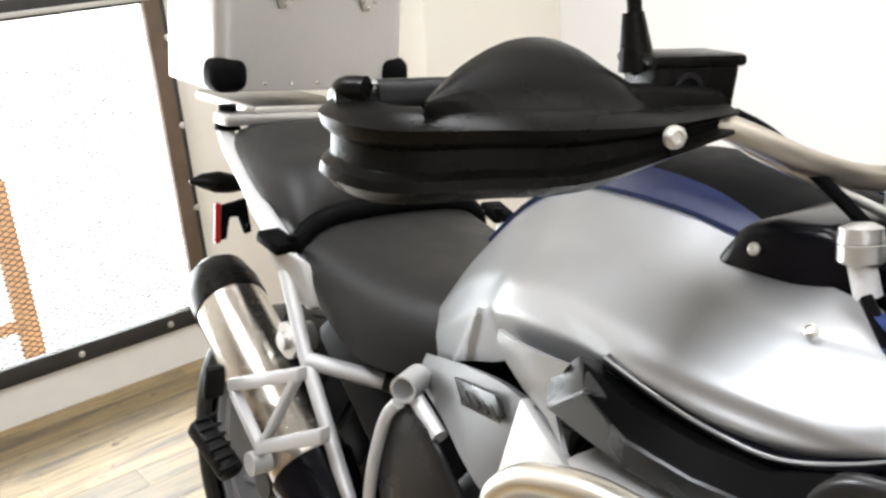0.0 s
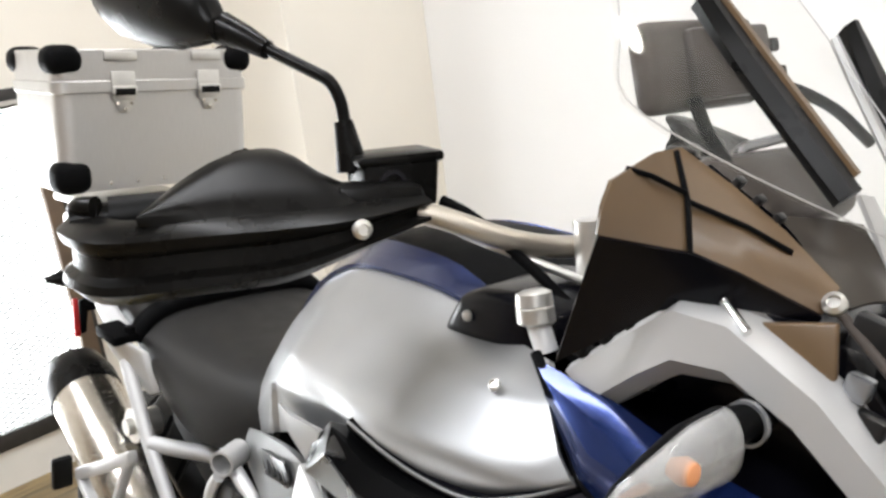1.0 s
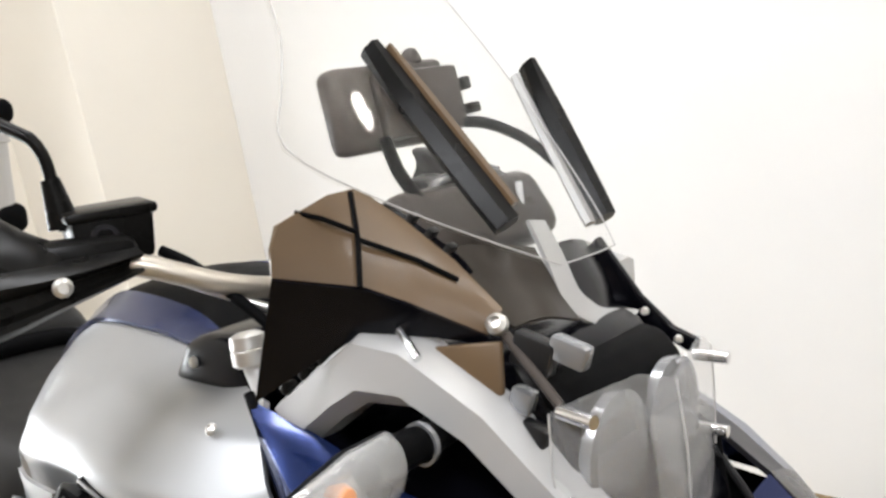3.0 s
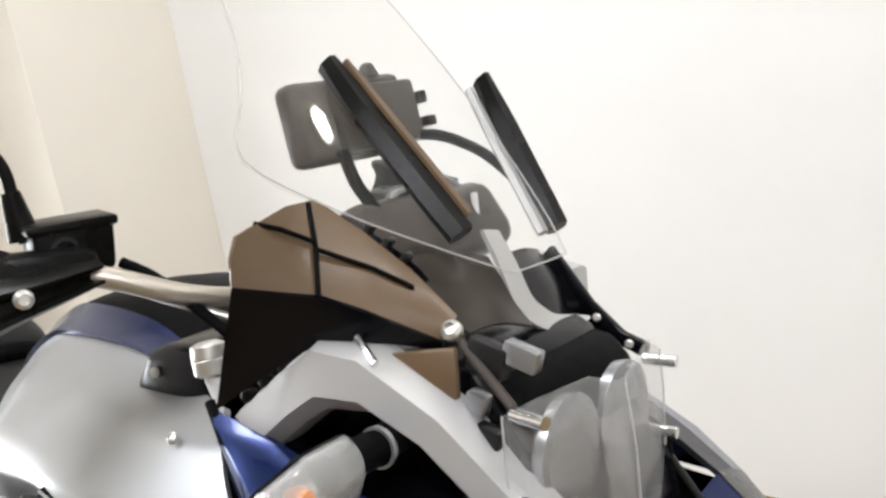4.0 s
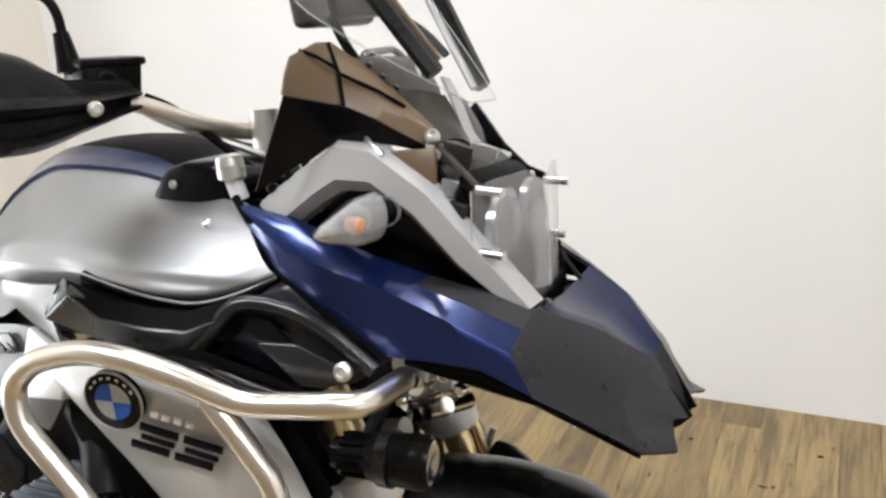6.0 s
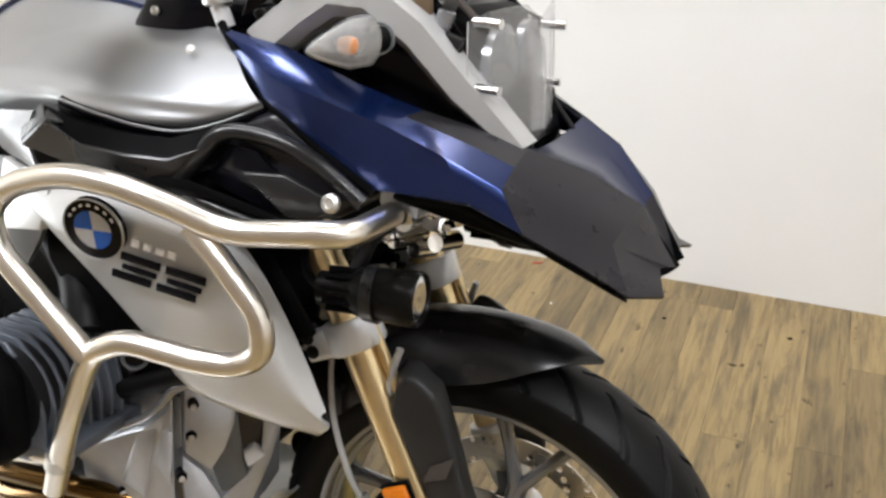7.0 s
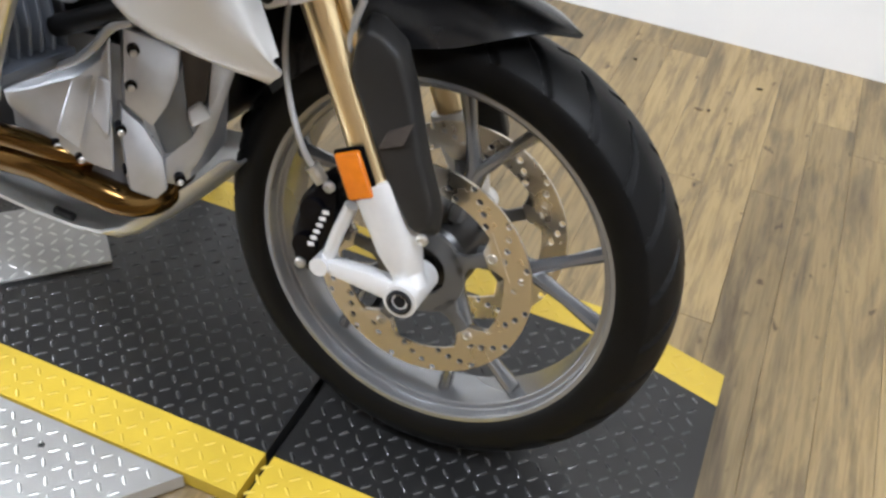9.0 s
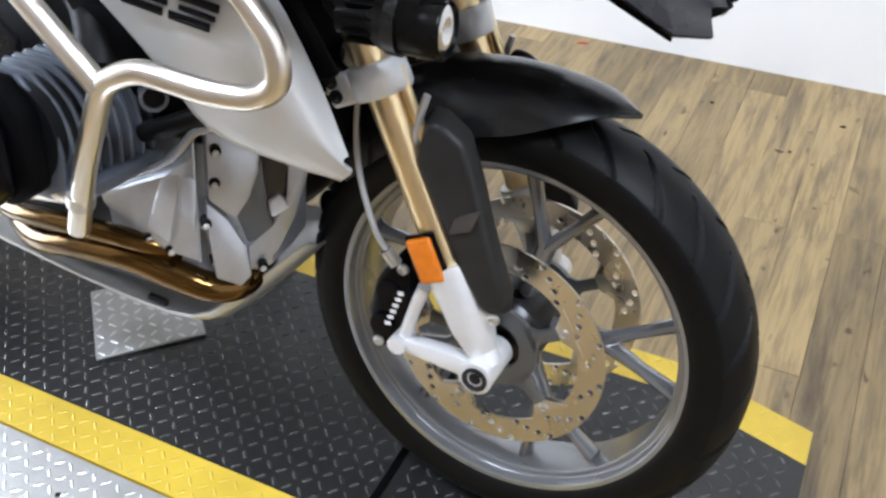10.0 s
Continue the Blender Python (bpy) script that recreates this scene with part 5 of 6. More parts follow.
for side in (1, -1):
    flip = Matrix.Diagonal((1, side, 1, 1))
    keep = (lambda bm: bm) if side > 0 else mirror
    badge = part("round_badge", keep(moved(disc_z(0.036, -0.004, 0.004), badge_m)), GLOSS, bike, "round black badge with blue and white quarters")
    part("badge_ring", keep(moved(lathe([(0.003, 0.0345), (0.0055, 0.0355), (0.005, 0.0365), (0.002, 0.0365)], 48, "z", True), badge_m)), ALU, badge)
    for q in range(4):
        bm = bmesh.new()
        c = bm.verts.new((0, 0, 0.0048))
        arc = [bm.verts.new((0.0225 * math.cos(a), 0.0225 * math.sin(a), 0.0048)) for a in (q * math.pi / 2 + k * math.pi / 16 for k in range(9))]
        for a, b in zip(arc, arc[1:]):
            bm.faces.new((c, a, b))
        bmesh.ops.solidify(bm, geom=bm.faces, thickness=0.001)
        part("badge_quarter", keep(moved(bm, badge_m)), BADGE_WHITE if q % 2 == 0 else BADGE_BLUE, badge)
    for k in range(7):
        a = radians(30 + 20 * k)
        part("badge_mark", keep(moved(box((0.029 * math.cos(a), 0.029 * math.sin(a), 0.0045), (0.0045, 0.003, 0.001), (0, 0, math.degrees(a) + 90), 0.0004), badge_m)), BADGE_WHITE, badge)
# model mark on the shroud: plain dark slanted bars, and a short row of light dashes above it
mark_m = Matrix.Translation((-0.300, -0.3075, 0.784)) @ pose(0, 0, 0, 96, 0, 10) @ pose(0, 0, 0, 0, 0, -12)
for cx in (-0.026, 0.026):
    for sx, sy, w, h in ((0, 0.0115, 0.046, 0.0095), (0.004, -0.001, 0.040, 0.0065), (0, -0.0125, 0.046, 0.0095)):
        part("model_mark", moved(box((cx + sx + sy * 0.35, sy, 0.001), (w, h, 0.003), w=0.001), mark_m), GLOSS, bike)
for k in range(4):
    part("model_dash", moved(box((-0.030 + 0.014 * k, 0.030, 0.001), (0.009, 0.008, 0.002), w=0.001), mark_m), BADGE_WHITE, bike)

R = 0.0135


def crash_upper():
    return tube(bent([(-0.062, -0.235, 0.872), (-0.068, -0.312, 0.870), (-0.100, -0.330, 0.870), (-0.194, -0.333, 0.857), (-0.248, -0.345, 0.877), (-0.312, -0.356, 0.895), (-0.376, -0.359, 0.897), (-0.444, -0.360, 0.876), (-0.478, -0.360, 0.844), (-0.470, -0.360, 0.800), (-0.356, -0.358, 0.696)], 0.045), R, 16)


def crash_lower():
    return tube(bent([(-0.236, -0.333, 0.858), (-0.208, -0.334, 0.832), (-0.160, -0.330, 0.775), (-0.158, -0.328, 0.732), (-0.190, -0.328, 0.712), (-0.230, -0.340, 0.713), (-0.312, -0.355, 0.726), (-0.352, -0.357, 0.705), (-0.368, -0.353, 0.680), (-0.422, -0.336, 0.577), (-0.465, -0.318, 0.480)], 0.035), R, 16)


far_bars = both("crash_bar", crash_upper, TUBE, label="polished steel upper crash bar", smooth=60)
far_loops = both("crash_loop", crash_lower, TUBE, label="polished steel lower crash bar loop", smooth=60)
far_bars[1].location, far_loops[1].location = (0, -0.11, 0), (0, -0.17, 0)
both("crash_cross_bar", lambda: tube(bent([(-0.72, -0.300, 0.465), (-0.62, -0.308, 0.495), (-0.52, -0.318, 0.520), (-0.449, -0.325, 0.534)], 0.03), R, 14), TUBE, smooth=60)
both("bar_collar", lambda: join(rod((-0.449, -0.324, 0.522), (-0.442, -0.327, 0.540), 0.017, 16, 0.002), bolt((-0.475, -0.322, 0.535), (0, -1, 0.3), 0.009, 0.008)), ALU)
both("bar_clamp", lambda: join(rod((-0.060, -0.225, 0.880), (-0.052, -0.185, 0.884), 0.024, 20, 0.004), rod((-0.040, -0.20, 0.900), (-0.030, -0.165, 0.900), 0.018, 18, 0.004), box((-0.050, -0.18, 0.868), (0.05, 0.05, 0.03), (0, 20, 10), 0.006)), CAST, label="cast aluminium bar clamp")
both("clamp_screw", lambda: bolt((-0.030, -0.200, 0.902), (0.3, -1, 0), 0.008, 0.006), ALU)


def fog_lamp(m):
    body = part("fog_lamp", moved(lathe([(-0.052, 0.0), (-0.052, 0.015), (-0.020, 0.017), (-0.012, 0.023), (0.030, 0.026), (0.045, 0.026), (0.048, 0.024), (0.042, 0.021), (0.042, 0)], 32, "x"), m), GUARD, bike, "black tubular fog lamp")
    part("fog_lens", moved(lathe([(0.043, 0), (0.047, 0.010), (0.045, 0.021), (0.042, 0.021)], 28, "x"), m), REFLECT, body)
    part("fog_ring", moved(lathe([(-0.004, 0.0235), (-0.004, 0.0265), (0.008, 0.0275), (0.008, 0.025)], 32, "x", True), m), SHOULDER, body)
    for k in range(10):
        part("fog_fin", moved(box((-0.028, 0, 0.0185), (0.030, 0.0035, 0.007), w=0.001), m @ pose(0, 0, 0, 36 * k, 0, 0)), BLACK, body)


fog_lamp(pose(-0.071, -0.258, 0.792, 0, -2, 4) @ Matrix.Scale(1.12, 4))
fog_lamp(pose(-0.046, 0.100, 0.774, 0, -2, -4) @ Matrix.Scale(1.12, 4))
both("fog_bracket", lambda: tube([(-0.10, -0.245, 0.800), (-0.085, -0.235, 0.845), (-0.060, -0.215, 0.868)], 0.009, 10), DARK)
both("fog_cable", lambda: tube(curve_points([(-0.135, -0.245, 0.778), (-0.165, -0.230, 0.79), (-0.185, -0.20, 0.82)], 6), 0.005, 8), BLACK)

# ---- front fairing ----
ARM = [((-0.252, 1.040), (-0.215, 1.013), -0.206), ((-0.19, 1.086), (-0.175, 1.043), -0.211), ((-0.149, 1.113), (-0.147, 1.060), -0.215), ((-0.112, 1.107), (-0.112, 1.060), -0.207), ((-0.055, 1.062), (-0.078, 1.030), -0.186), ((-0.007, 1.005), (-0.034, 0.978), -0.168), ((0.048, 0.940), (0.028, 0.930), -0.147)]


def fairing_arm(table=ARM):
    rows = []
    for (ox, oz), (ix, iz), y in table:
        rows.append([(ox, y + 0.035, oz), (ox, y + 0.004, oz), (ox * 0.9 + ix * 0.1, y - 0.006, oz * 0.9 + iz * 0.1), (ox * 0.25 + ix * 0.75, y - 0.008, oz * 0.25 + iz * 0.75), (ix, y + 0.006, iz), (ix, y + 0.035, iz)])
    return loft(rows, closed=True, caps=True)


part("fairing_arm", fairing_arm(), GREY, bike, "grey painted fairing arm", 30)
part("fairing_arm", moved(mirror(fairing_arm(ARM[:4])), Matrix.Translation((0, -0.06, 0))), GREY, bike, "grey painted fairing arm", 30)

both("arm_bolt", lambda: bolt((-0.165, -0.205, 1.112), (-0.2, -0.6, 0.7), 0.009, 0.007), ALU)
both("arm_clip", lambda: join(*[box((-0.235 + 0.022 * k, -0.206, 1.056 + 0.0155 * k), (0.010, 0.014, 0.010), (0, -35, 0), 0.003) for k in range(3)]), GUARD)
part("fairing_core", prism([(-0.30, 0.93), (-0.27, 1.03), (-0.16, 1.085), (-0.06, 1.09), (-0.02, 1.04), (0.02, 0.955), (0.04, 0.925), (-0.04, 0.89), (-0.14, 0.88), (-0.24, 0.90)], -0.15, 0.055, 0.02), GLOSS, bike, "black inner fairing")
PANEL_U = [(-0.170, -0.262, 1.199), (-0.178, -0.205, 1.212), (-0.180, -0.170, 1.213), (-0.145, -0.158, 1.188), (-0.109, -0.146, 1.158), (-0.070, -0.142, 1.124)]
PANEL_L = [(-0.185, -0.258, 1.160), (-0.160, -0.235, 1.154), (-0.138, -0.215, 1.149), (-0.115, -0.195, 1.136), (-0.098, -0.175, 1.122), (-0.076, -0.153, 1.106)]
PANEL_B = [(-0.232, -0.243, 1.058), (-0.200, -0.232, 1.080), (-0.165, -0.215, 1.105), (-0.135, -0.195, 1.112), (-0.105, -0.176, 1.108), (-0.080, -0.152, 1.101)]
part("wind_panel", shell([[u, tuple(Vector(u).lerp(Vector(l), 0.5) + Vector((0.003, -0.006, 0.002))), l] for u, l in zip(PANEL_U, PANEL_L)], 0.004), BROWN, bike, "smoked brown wind deflector panel", 45)
part("panel_skirt", shell([[l, tuple(Vector(l).lerp(Vector(b), 0.5)), b] for l, b in zip(PANEL_L, PANEL_B)], 0.004), GLOSS, bike, "black lower fairing side", 45)
part("panel_rib", tube([(-0.176, -0.182, 1.211), (-0.151, -0.204, 1.181), (-0.137, -0.220, 1.150)], 0.0021, 8), BLACK, bike)
part("panel_rib", tube([(-0.176, -0.240, 1.204), (-0.166, -0.224, 1.198), (-0.154, -0.203, 1.186)], 0.0020, 8), BLACK, bike)
part("panel_rib", tube([(-0.150, -0.203, 1.180), (-0.120, -0.177, 1.163), (-0.098, -0.157, 1.146)], 0.0020, 8), BLACK, bike)
part("lower_panel", slab([(-0.110, -0.186, 1.100), (-0.062, -0.160, 1.104), (-0.058, -0.165, 1.066), (-0.070, -0.172, 1.062)], (0, 0.006, 0), 0.002), BROWN, bike)
# chrome rod added to give the white glint beside the fairing arm
part("chrome_clip", rod((-0.124, -0.196, 1.114), (-0.100, -0.206, 1.099), 0.0036, 10, 0.001), REFLECT, bike)

# screen: a gently curved clear sheet leaning back, with two thick dark side strips
SCR = [(1.148, -0.090, -0.002), (1.172, -0.140, 0.012), (1.21, -0.205, 0.024), (1.25, -0.246, 0.031), (1.29, -0.222, 0.034), (1.33, -0.196, 0.032), (1.38, -0.178, 0.022), (1.44, -0.160, 0.0)]


def screen_x(y, z):
    return -0.078 - (z - 1.18) * 0.84 - 1.0 * (y + 0.05) ** 2


def screen():
    rows = []
    for z, a, b in SCR:
        rows.append([(screen_x(a + (b - a) * k / 8, z), a + (b - a) * k / 8, z) for k in range(9)])
    return shell(rows, 0.004, 2)


part("windscreen", screen(), SCREEN, bike, "clear acrylic windscreen", 60).visible_shadow = False
for k in (1, 2):
    part("screen_edge", tube(curve_points([(screen_x(r[k], r[0]) + 0.002, r[k], r[0]) for r in SCR], 4), 0.0007, 6), ACRYLIC_EDGE, bike)
part("screen_edge", tube([(screen_x(y, SCR[0][0]) + 0.002, y, SCR[0][0]) for y in (-0.090 + 0.0088 * k for k in range(11))], 0.0007, 6), ACRYLIC_EDGE, bike)


def strip(a, b, w, t):
    a, b = Vector(a), Vector(b)
    d = (b - a).normalized()
    n = Vector((0.75, 0, 0.66))
    s = d.cross(n).normalized()
    pts = []
    for k in range(7):
        q = a.lerp(b, k / 6)
        ww = w * (0.45 if k == 0 else 0.8 if k == 1 else 0.9 if k == 6 else 1.0)
        pts.append([q + s * ww, q + s * ww * 0.5 + n * t, q - s * ww * 0.5 + n * t, q - s * ww, q - s * ww * 0.5 - n * t, q + s * ww * 0.5 - n * t])
    return loft(pts, True, True)


part("screen_strip", strip((-0.196, -0.128, 1.318), (-0.082, -0.114, 1.180), 0.016, 0.009), GUARD, bike, "thick black edge strip on the screen", 40)
part("screen_strip", strip((-0.172, 0.062, 1.300), (-0.090, 0.054, 1.160), 0.016, 0.009), GUARD, bike, "thick black edge strip on the screen", 40)
part("strip_face", strip((-0.176, 0.046, 1.290), (-0.094, 0.034, 1.158), 0.009, 0.004), GREY, bike, "light inner face of the strip")
part("strip_face", strip((-0.190, -0.118, 1.314), (-0.088, -0.102, 1.190), 0.007, 0.010), BROWN, bike)
part("nose_cover", shell([[(-0.136, -0.122, 1.160), (-0.133, -0.108, 1.161), (-0.108, -0.090, 1.160), (-0.092, -0.062, 1.154)], [(-0.110, -0.130, 1.136), (-0.104, -0.112, 1.138), (-0.088, -0.090, 1.137), (-0.080, -0.060, 1.134)], [(-0.084, -0.134, 1.118), (-0.078, -0.114, 1.121), (-0.068, -0.090, 1.120), (-0.070, -0.056, 1.113)], [(-0.066, -0.132, 1.108), (-0.061, -0.112, 1.110), (-0.056, -0.090, 1.107), (-0.062, -0.042, 1.092)]], 0.003, 3), SMOKED, bike, "smoked grey nose cover", 60)
part("nose_cover", shell([[(-0.096, -0.030, 1.150), (-0.100, 0.010, 1.148), (-0.110, 0.050, 1.140)], [(-0.076, -0.024, 1.114), (-0.080, 0.020, 1.112), (-0.090, 0.055, 1.108)], [(-0.068, 0.002, 1.090), (-0.072, 0.024, 1.088), (-0.080, 0.050, 1.084)]], 0.004, 3), GLOSS, bike, "black nose cover half", 60)
part("nose_strip", shell([[(-0.096, -0.062, 1.176), (-0.096, -0.038, 1.172)], [(-0.082, -0.060, 1.146), (-0.082, -0.035, 1.146)], [(-0.069, -0.056, 1.110), (-0.071, -0.030, 1.116)], [(-0.062, -0.034, 1.090), (-0.069, -0.012, 1.101)], [(-0.058, -0.004, 1.079), (-0.068, 0.004, 1.092)], [(-0.055, 0.024, 1.077), (-0.064, 0.024, 1.087)], [(-0.053, 0.044, 1.081), (-0.056, 0.042, 1.083)]], 0.004, 3), GREY, bike, "light grey strip along the nose", 60)
part("nose_bracket", slab([(-0.130, 0.070, 1.118), (-0.108, 0.070, 1.140), (-0.066, 0.070, 1.088), (-0.035, 0.070, 1.062), (-0.010, 0.070, 1.053), (-0.014, 0.070, 1.038), (-0.050, 0.066, 1.056), (-0.092, 0.060, 1.070)], (0, 0.010, 0), 0.003), GLOSS, bike, "black bracket beside the nose")
for sx, sz in ((-0.098, 1.098), (-0.060, 1.074), (-0.028, 1.052)):
    part("bracket_screw", bolt((sx, 0.069, sz), (0.3, -1, 0.3), 0.0042, 0.003), ALU, bike)
part("panel_edge_clip", tube(curve_points([(-0.172, -0.150, 1.196), (-0.148, -0.140, 1.176), (-0.122, -0.132, 1.156), (-0.110, -0.128, 1.142)], 4), 0.0055, 8), GLOSS, bike)
for k in range(3):
    part("clip_tooth", box((-0.150 + 0.014 * k, -0.143 + 0.004 * k, 1.186 - 0.012 * k), (0.006, 0.010, 0.012), (0, 40, 0), 0.001), SHOULDER, bike)
lamp = part("headlight", prism([(-0.075, 1.075), (-0.030, 1.072), (-0.008, 1.045), (-0.008, 0.965), (-0.075, 0.95)], -0.140, 0.050, 0.016, 3), BLACK, bike, "dark twin headlight behind a clear guard")
for ly in (-0.094, 0.004):
    part("reflector_bowl", moved(lathe([(0.0, 0.040), (-0.020, 0.034), (-0.034, 0.012), (-0.034, 0)], 32, "x"), pose(-0.002, ly, 1.010)), REFLECT, lamp)
    part("lens_ring", moved(lathe([(0.0, 0.038), (0.006, 0.040), (0.004, 0.047), (-0.006, 0.046)], 36, "x", True), pose(-0.006, ly, 1.010)), RIM, lamp)
    part("lamp_lens", moved(lathe([(0.0, 0.040), (0.007, 0.028), (0.010, 0.0)], 32, "x"), pose(0.0, ly, 1.010)), LENS, lamp)
part("headlight_guard", shell([[(-0.016, -0.170, 1.062), (-0.014, -0.171, 1.020), (-0.010, -0.164, 0.972)], [(0.006, -0.166, 1.074), (0.008, -0.165, 1.020), (0.010, -0.156, 0.958)], [(0.026, -0.112, 1.080), (0.030, -0.112, 1.015), (0.034, -0.106, 0.946)], [(0.028, -0.060, 1.062), (0.036, -0.060, 1.010), (0.040, -0.060, 0.944)], [(0.024, -0.002, 1.080), (0.030, -0.004, 1.015), (0.034, -0.010, 0.948)], [(0.010, 0.048, 1.058), (0.012, 0.050, 1.020), (0.014, 0.048, 0.970)]], 0.004), HEADGUARD, bike, "clear acrylic headlight guard", 20).visible_shadow = False
part("guard_fold", shell([[(0.030, -0.112, 1.050), (0.036, -0.110, 1.000), (0.038, -0.104, 0.948)], [(0.044, -0.098, 1.046), (0.050, -0.096, 1.000), (0.050, -0.092, 0.952)]], 0.003), HEADGUARD, bike)
for pts in ([(-0.016, -0.171, 1.062), (-0.014, -0.172, 1.020), (-0.010, -0.165, 0.972)], [(0.028, -0.061, 1.062), (0.036, -0.061, 1.010), (0.040, -0.061, 0.944)], [(0.010, 0.049, 1.058), (0.012, 0.051, 1.020), (0.014, 0.049, 0.970)]):
    part("guard_edge", tube(pts, 0.0008, 6), ACRYLIC_EDGE, bike)
for px, py, pz in ((-0.010, -0.166, 1.063), (-0.008, -0.164, 0.997), (-0.004, 0.046, 1.048), (-0.006, 0.050, 0.981)):
    part("guard_pin", rod((px, py, pz), (px + 0.030, py * 1.04, pz), 0.0052, 16, 0.002), REFLECT, bike, "polished metal stand-off")
part("guard_stay", rod((-0.066, -0.150, 1.110), (-0.012, -0.162, 1.066), 0.0038, 10), NAV_GREY, bike)
part("stay_bolt", bolt((-0.068, -0.152, 1.114), (0.2, -0.8, 0.5), 0.0085, 0.008), ALU, bike)
part("guard_leg", slab([(0.006, 0.054, 0.975), (0.016, 0.054, 0.973), (0.040, 0.024, 0.905), (0.028, 0.024, 0.905)], (0, 0.004, 0), 0.001), BLACK, bike, "thin black guard leg")
part("guard_leg_link", rod((0.012, 0.052, 0.965), (0.050, 0.044, 0.924), 0.0035, 8), DARK, bike)
part("guard_leg_link", rod((0.050, 0.044, 0.924), (0.034, 0.020, 0.918), 0.0030, 8), DARK, bike)
for cx, cy, cz, sx, sz, mat in ((-0.012, -0.146, 1.100, 0.030, 0.018, RIM), (-0.047, -0.154, 1.062, 0.018, 0.018, RIM), (-0.046, -0.156, 1.032, 0.036, 0.034, SHOULDER), (-0.040, -0.148, 1.096, 0.034, 0.026, SHOULDER)):
    part("wiring_plug", box((cx, cy, cz), (sx, 0.014, sz), (0, 15, 0), 0.003), mat, bike)

# indicator
def right(name, fn, mat, label="", smooth=38):
    return part(name, fn(), mat, bike, label, smooth)


right("indicator_stem", lambda: tube(curve_points([(-0.105, -0.150, 1.040), (-0.096, -0.208, 1.041), (-0.088, -0.280, 1.046)], 4), 0.0135, 14), BLACK)


def indicator_shell(k):
    rows = []
    for y, rx, rz in ((-0.262, 0.014, 0.017), (-0.268, 0.018, 0.024), (-0.305, 0.018, 0.023), (-0.340, 0.013, 0.015), (-0.372, 0.006, 0.007), (-0.382, 0.002, 0.002)):
        a0, a1 = (math.pi / 2, 3 * math.pi / 2) if k == 0 else (-math.pi / 2, math.pi / 2)
        rows.append([(-0.078 + rx * math.cos(a) * (1.0 if k == 0 else 0.8), y, 1.047 + rz * math.sin(a)) for a in (a0 + (a1 - a0) * j / 12 for j in range(13))])
    return shell(rows, 0.002, 0)


right("indicator", lambda: indicator_shell(0), BLACK, label="clear-lens front indicator", smooth=50)
def indicator_mirror():
    bm = indicator_shell(0)
    c = Vector((-0.076, -0.320, 1.047))
    bmesh.ops.scale(bm, vec=(0.86, 0.93, 0.90), verts=bm.verts, space=Matrix.Translation(-c))
    return bm


right("indicator_mirror", indicator_mirror, REFLECT, smooth=50)
right("indicator_lens", lambda: indicator_shell(1), LENS, smooth=50)
right("stalk_ring", lambda: moved(lathe([(-0.002, 0.0135), (-0.002, 0.0158), (0.002, 0.0158), (0.002, 0.0135)], 24, "y", True), pose(-0.088, -0.222, 1.044)), RIM)
right("indicator_bulb", lambda: moved(lathe([(-0.012, 0), (-0.010, 0.007), (0, 0.0105), (0.008, 0.008), (0.012, 0)], 16, "x"), pose(-0.072, -0.318, 1.047) @ Matrix.Scale(0.85, 4)), BULB_AMBER)


# ---- handlebar, hand guards, mirrors ----
both("handlebar", lambda: tube(curve_points([(-0.330, 0.0, 1.104), (-0.345, -0.09, 1.105), (-0.366, -0.150, 1.116), (-0.410, -0.21, 1.142), (-0.47, -0.27, 1.160)], 5), 0.0105, 14), BAR, label="dull silver handlebar tube", smooth=60)
both("bar_riser", lambda: join(rod((-0.318, -0.085, 1.055), (-0.326, -0.085, 1.132), 0.018, 20, 0.004)), ALU, label="silver handlebar clamp")
both("fork_cap", lambda: tube([(-0.3020, -0.186, 1.0590), (-0.3022, -0.186, 1.0612), (-0.3040, -0.186, 1.0730), (-0.3042, -0.186, 1.0740), (-0.3044, -0.186, 1.0750), (-0.3060, -0.186, 1.0850), (-0.3066, -0.186, 1.0880)], 0.02, 28, [0.0135, 0.0162, 0.0162, 0.015, 0.0162, 0.015, 0.009]), ALU, label="ribbed silver fork cap", smooth=30)
both("fork_neck", lambda: rod((-0.294, -0.182, 1.036), (-0.302, -0.185, 1.060), 0.0100, 20, 0.003), WHITE_CAST)
part("top_yoke", box((-0.335, 0, 1.035), (0.07, 0.26, 0.03), (0, -20, 0), 0.01), ALU, bike)
both("yoke_cover", lambda: prism([(-0.440, 1.026), (-0.412, 1.068), (-0.380, 1.078), (-0.330, 1.082), (-0.285, 1.060), (-0.288, 1.022), (-0.325, 0.986), (-0.385, 0.974), (-0.428, 0.994)], -0.05, -0.178, 0.012, 3, 0.90), GLOSS, label="dark gloss cover at the steering head")
both("cover_screw", lambda: bolt((-0.391, -0.1797, 1.047), (0, -1, 0.1), 0.0055, 0.004), ALU)
both("grip", lambda: rod((-0.475, -0.275, 1.160), (-0.545, -0.440, 1.150), 0.0175, 20, 0.003), RUBBER)
both("bar_end_weight", lambda: join(rod((-0.545, -0.440, 1.150), (-0.557, -0.468, 1.148), 0.014, 18, 0.003), rod((-0.549, -0.448, 1.150), (-0.552, -0.455, 1.149), 0.018, 18, 0.001)), GUARD)
both("brake_lever", lambda: tube(curve_points([(-0.415, -0.215, 1.150), (-0.425, -0.29, 1.148), (-0.470, -0.40, 1.145), (-0.50, -0.44, 1.148)], 6), 0.006, 10), GUARD)
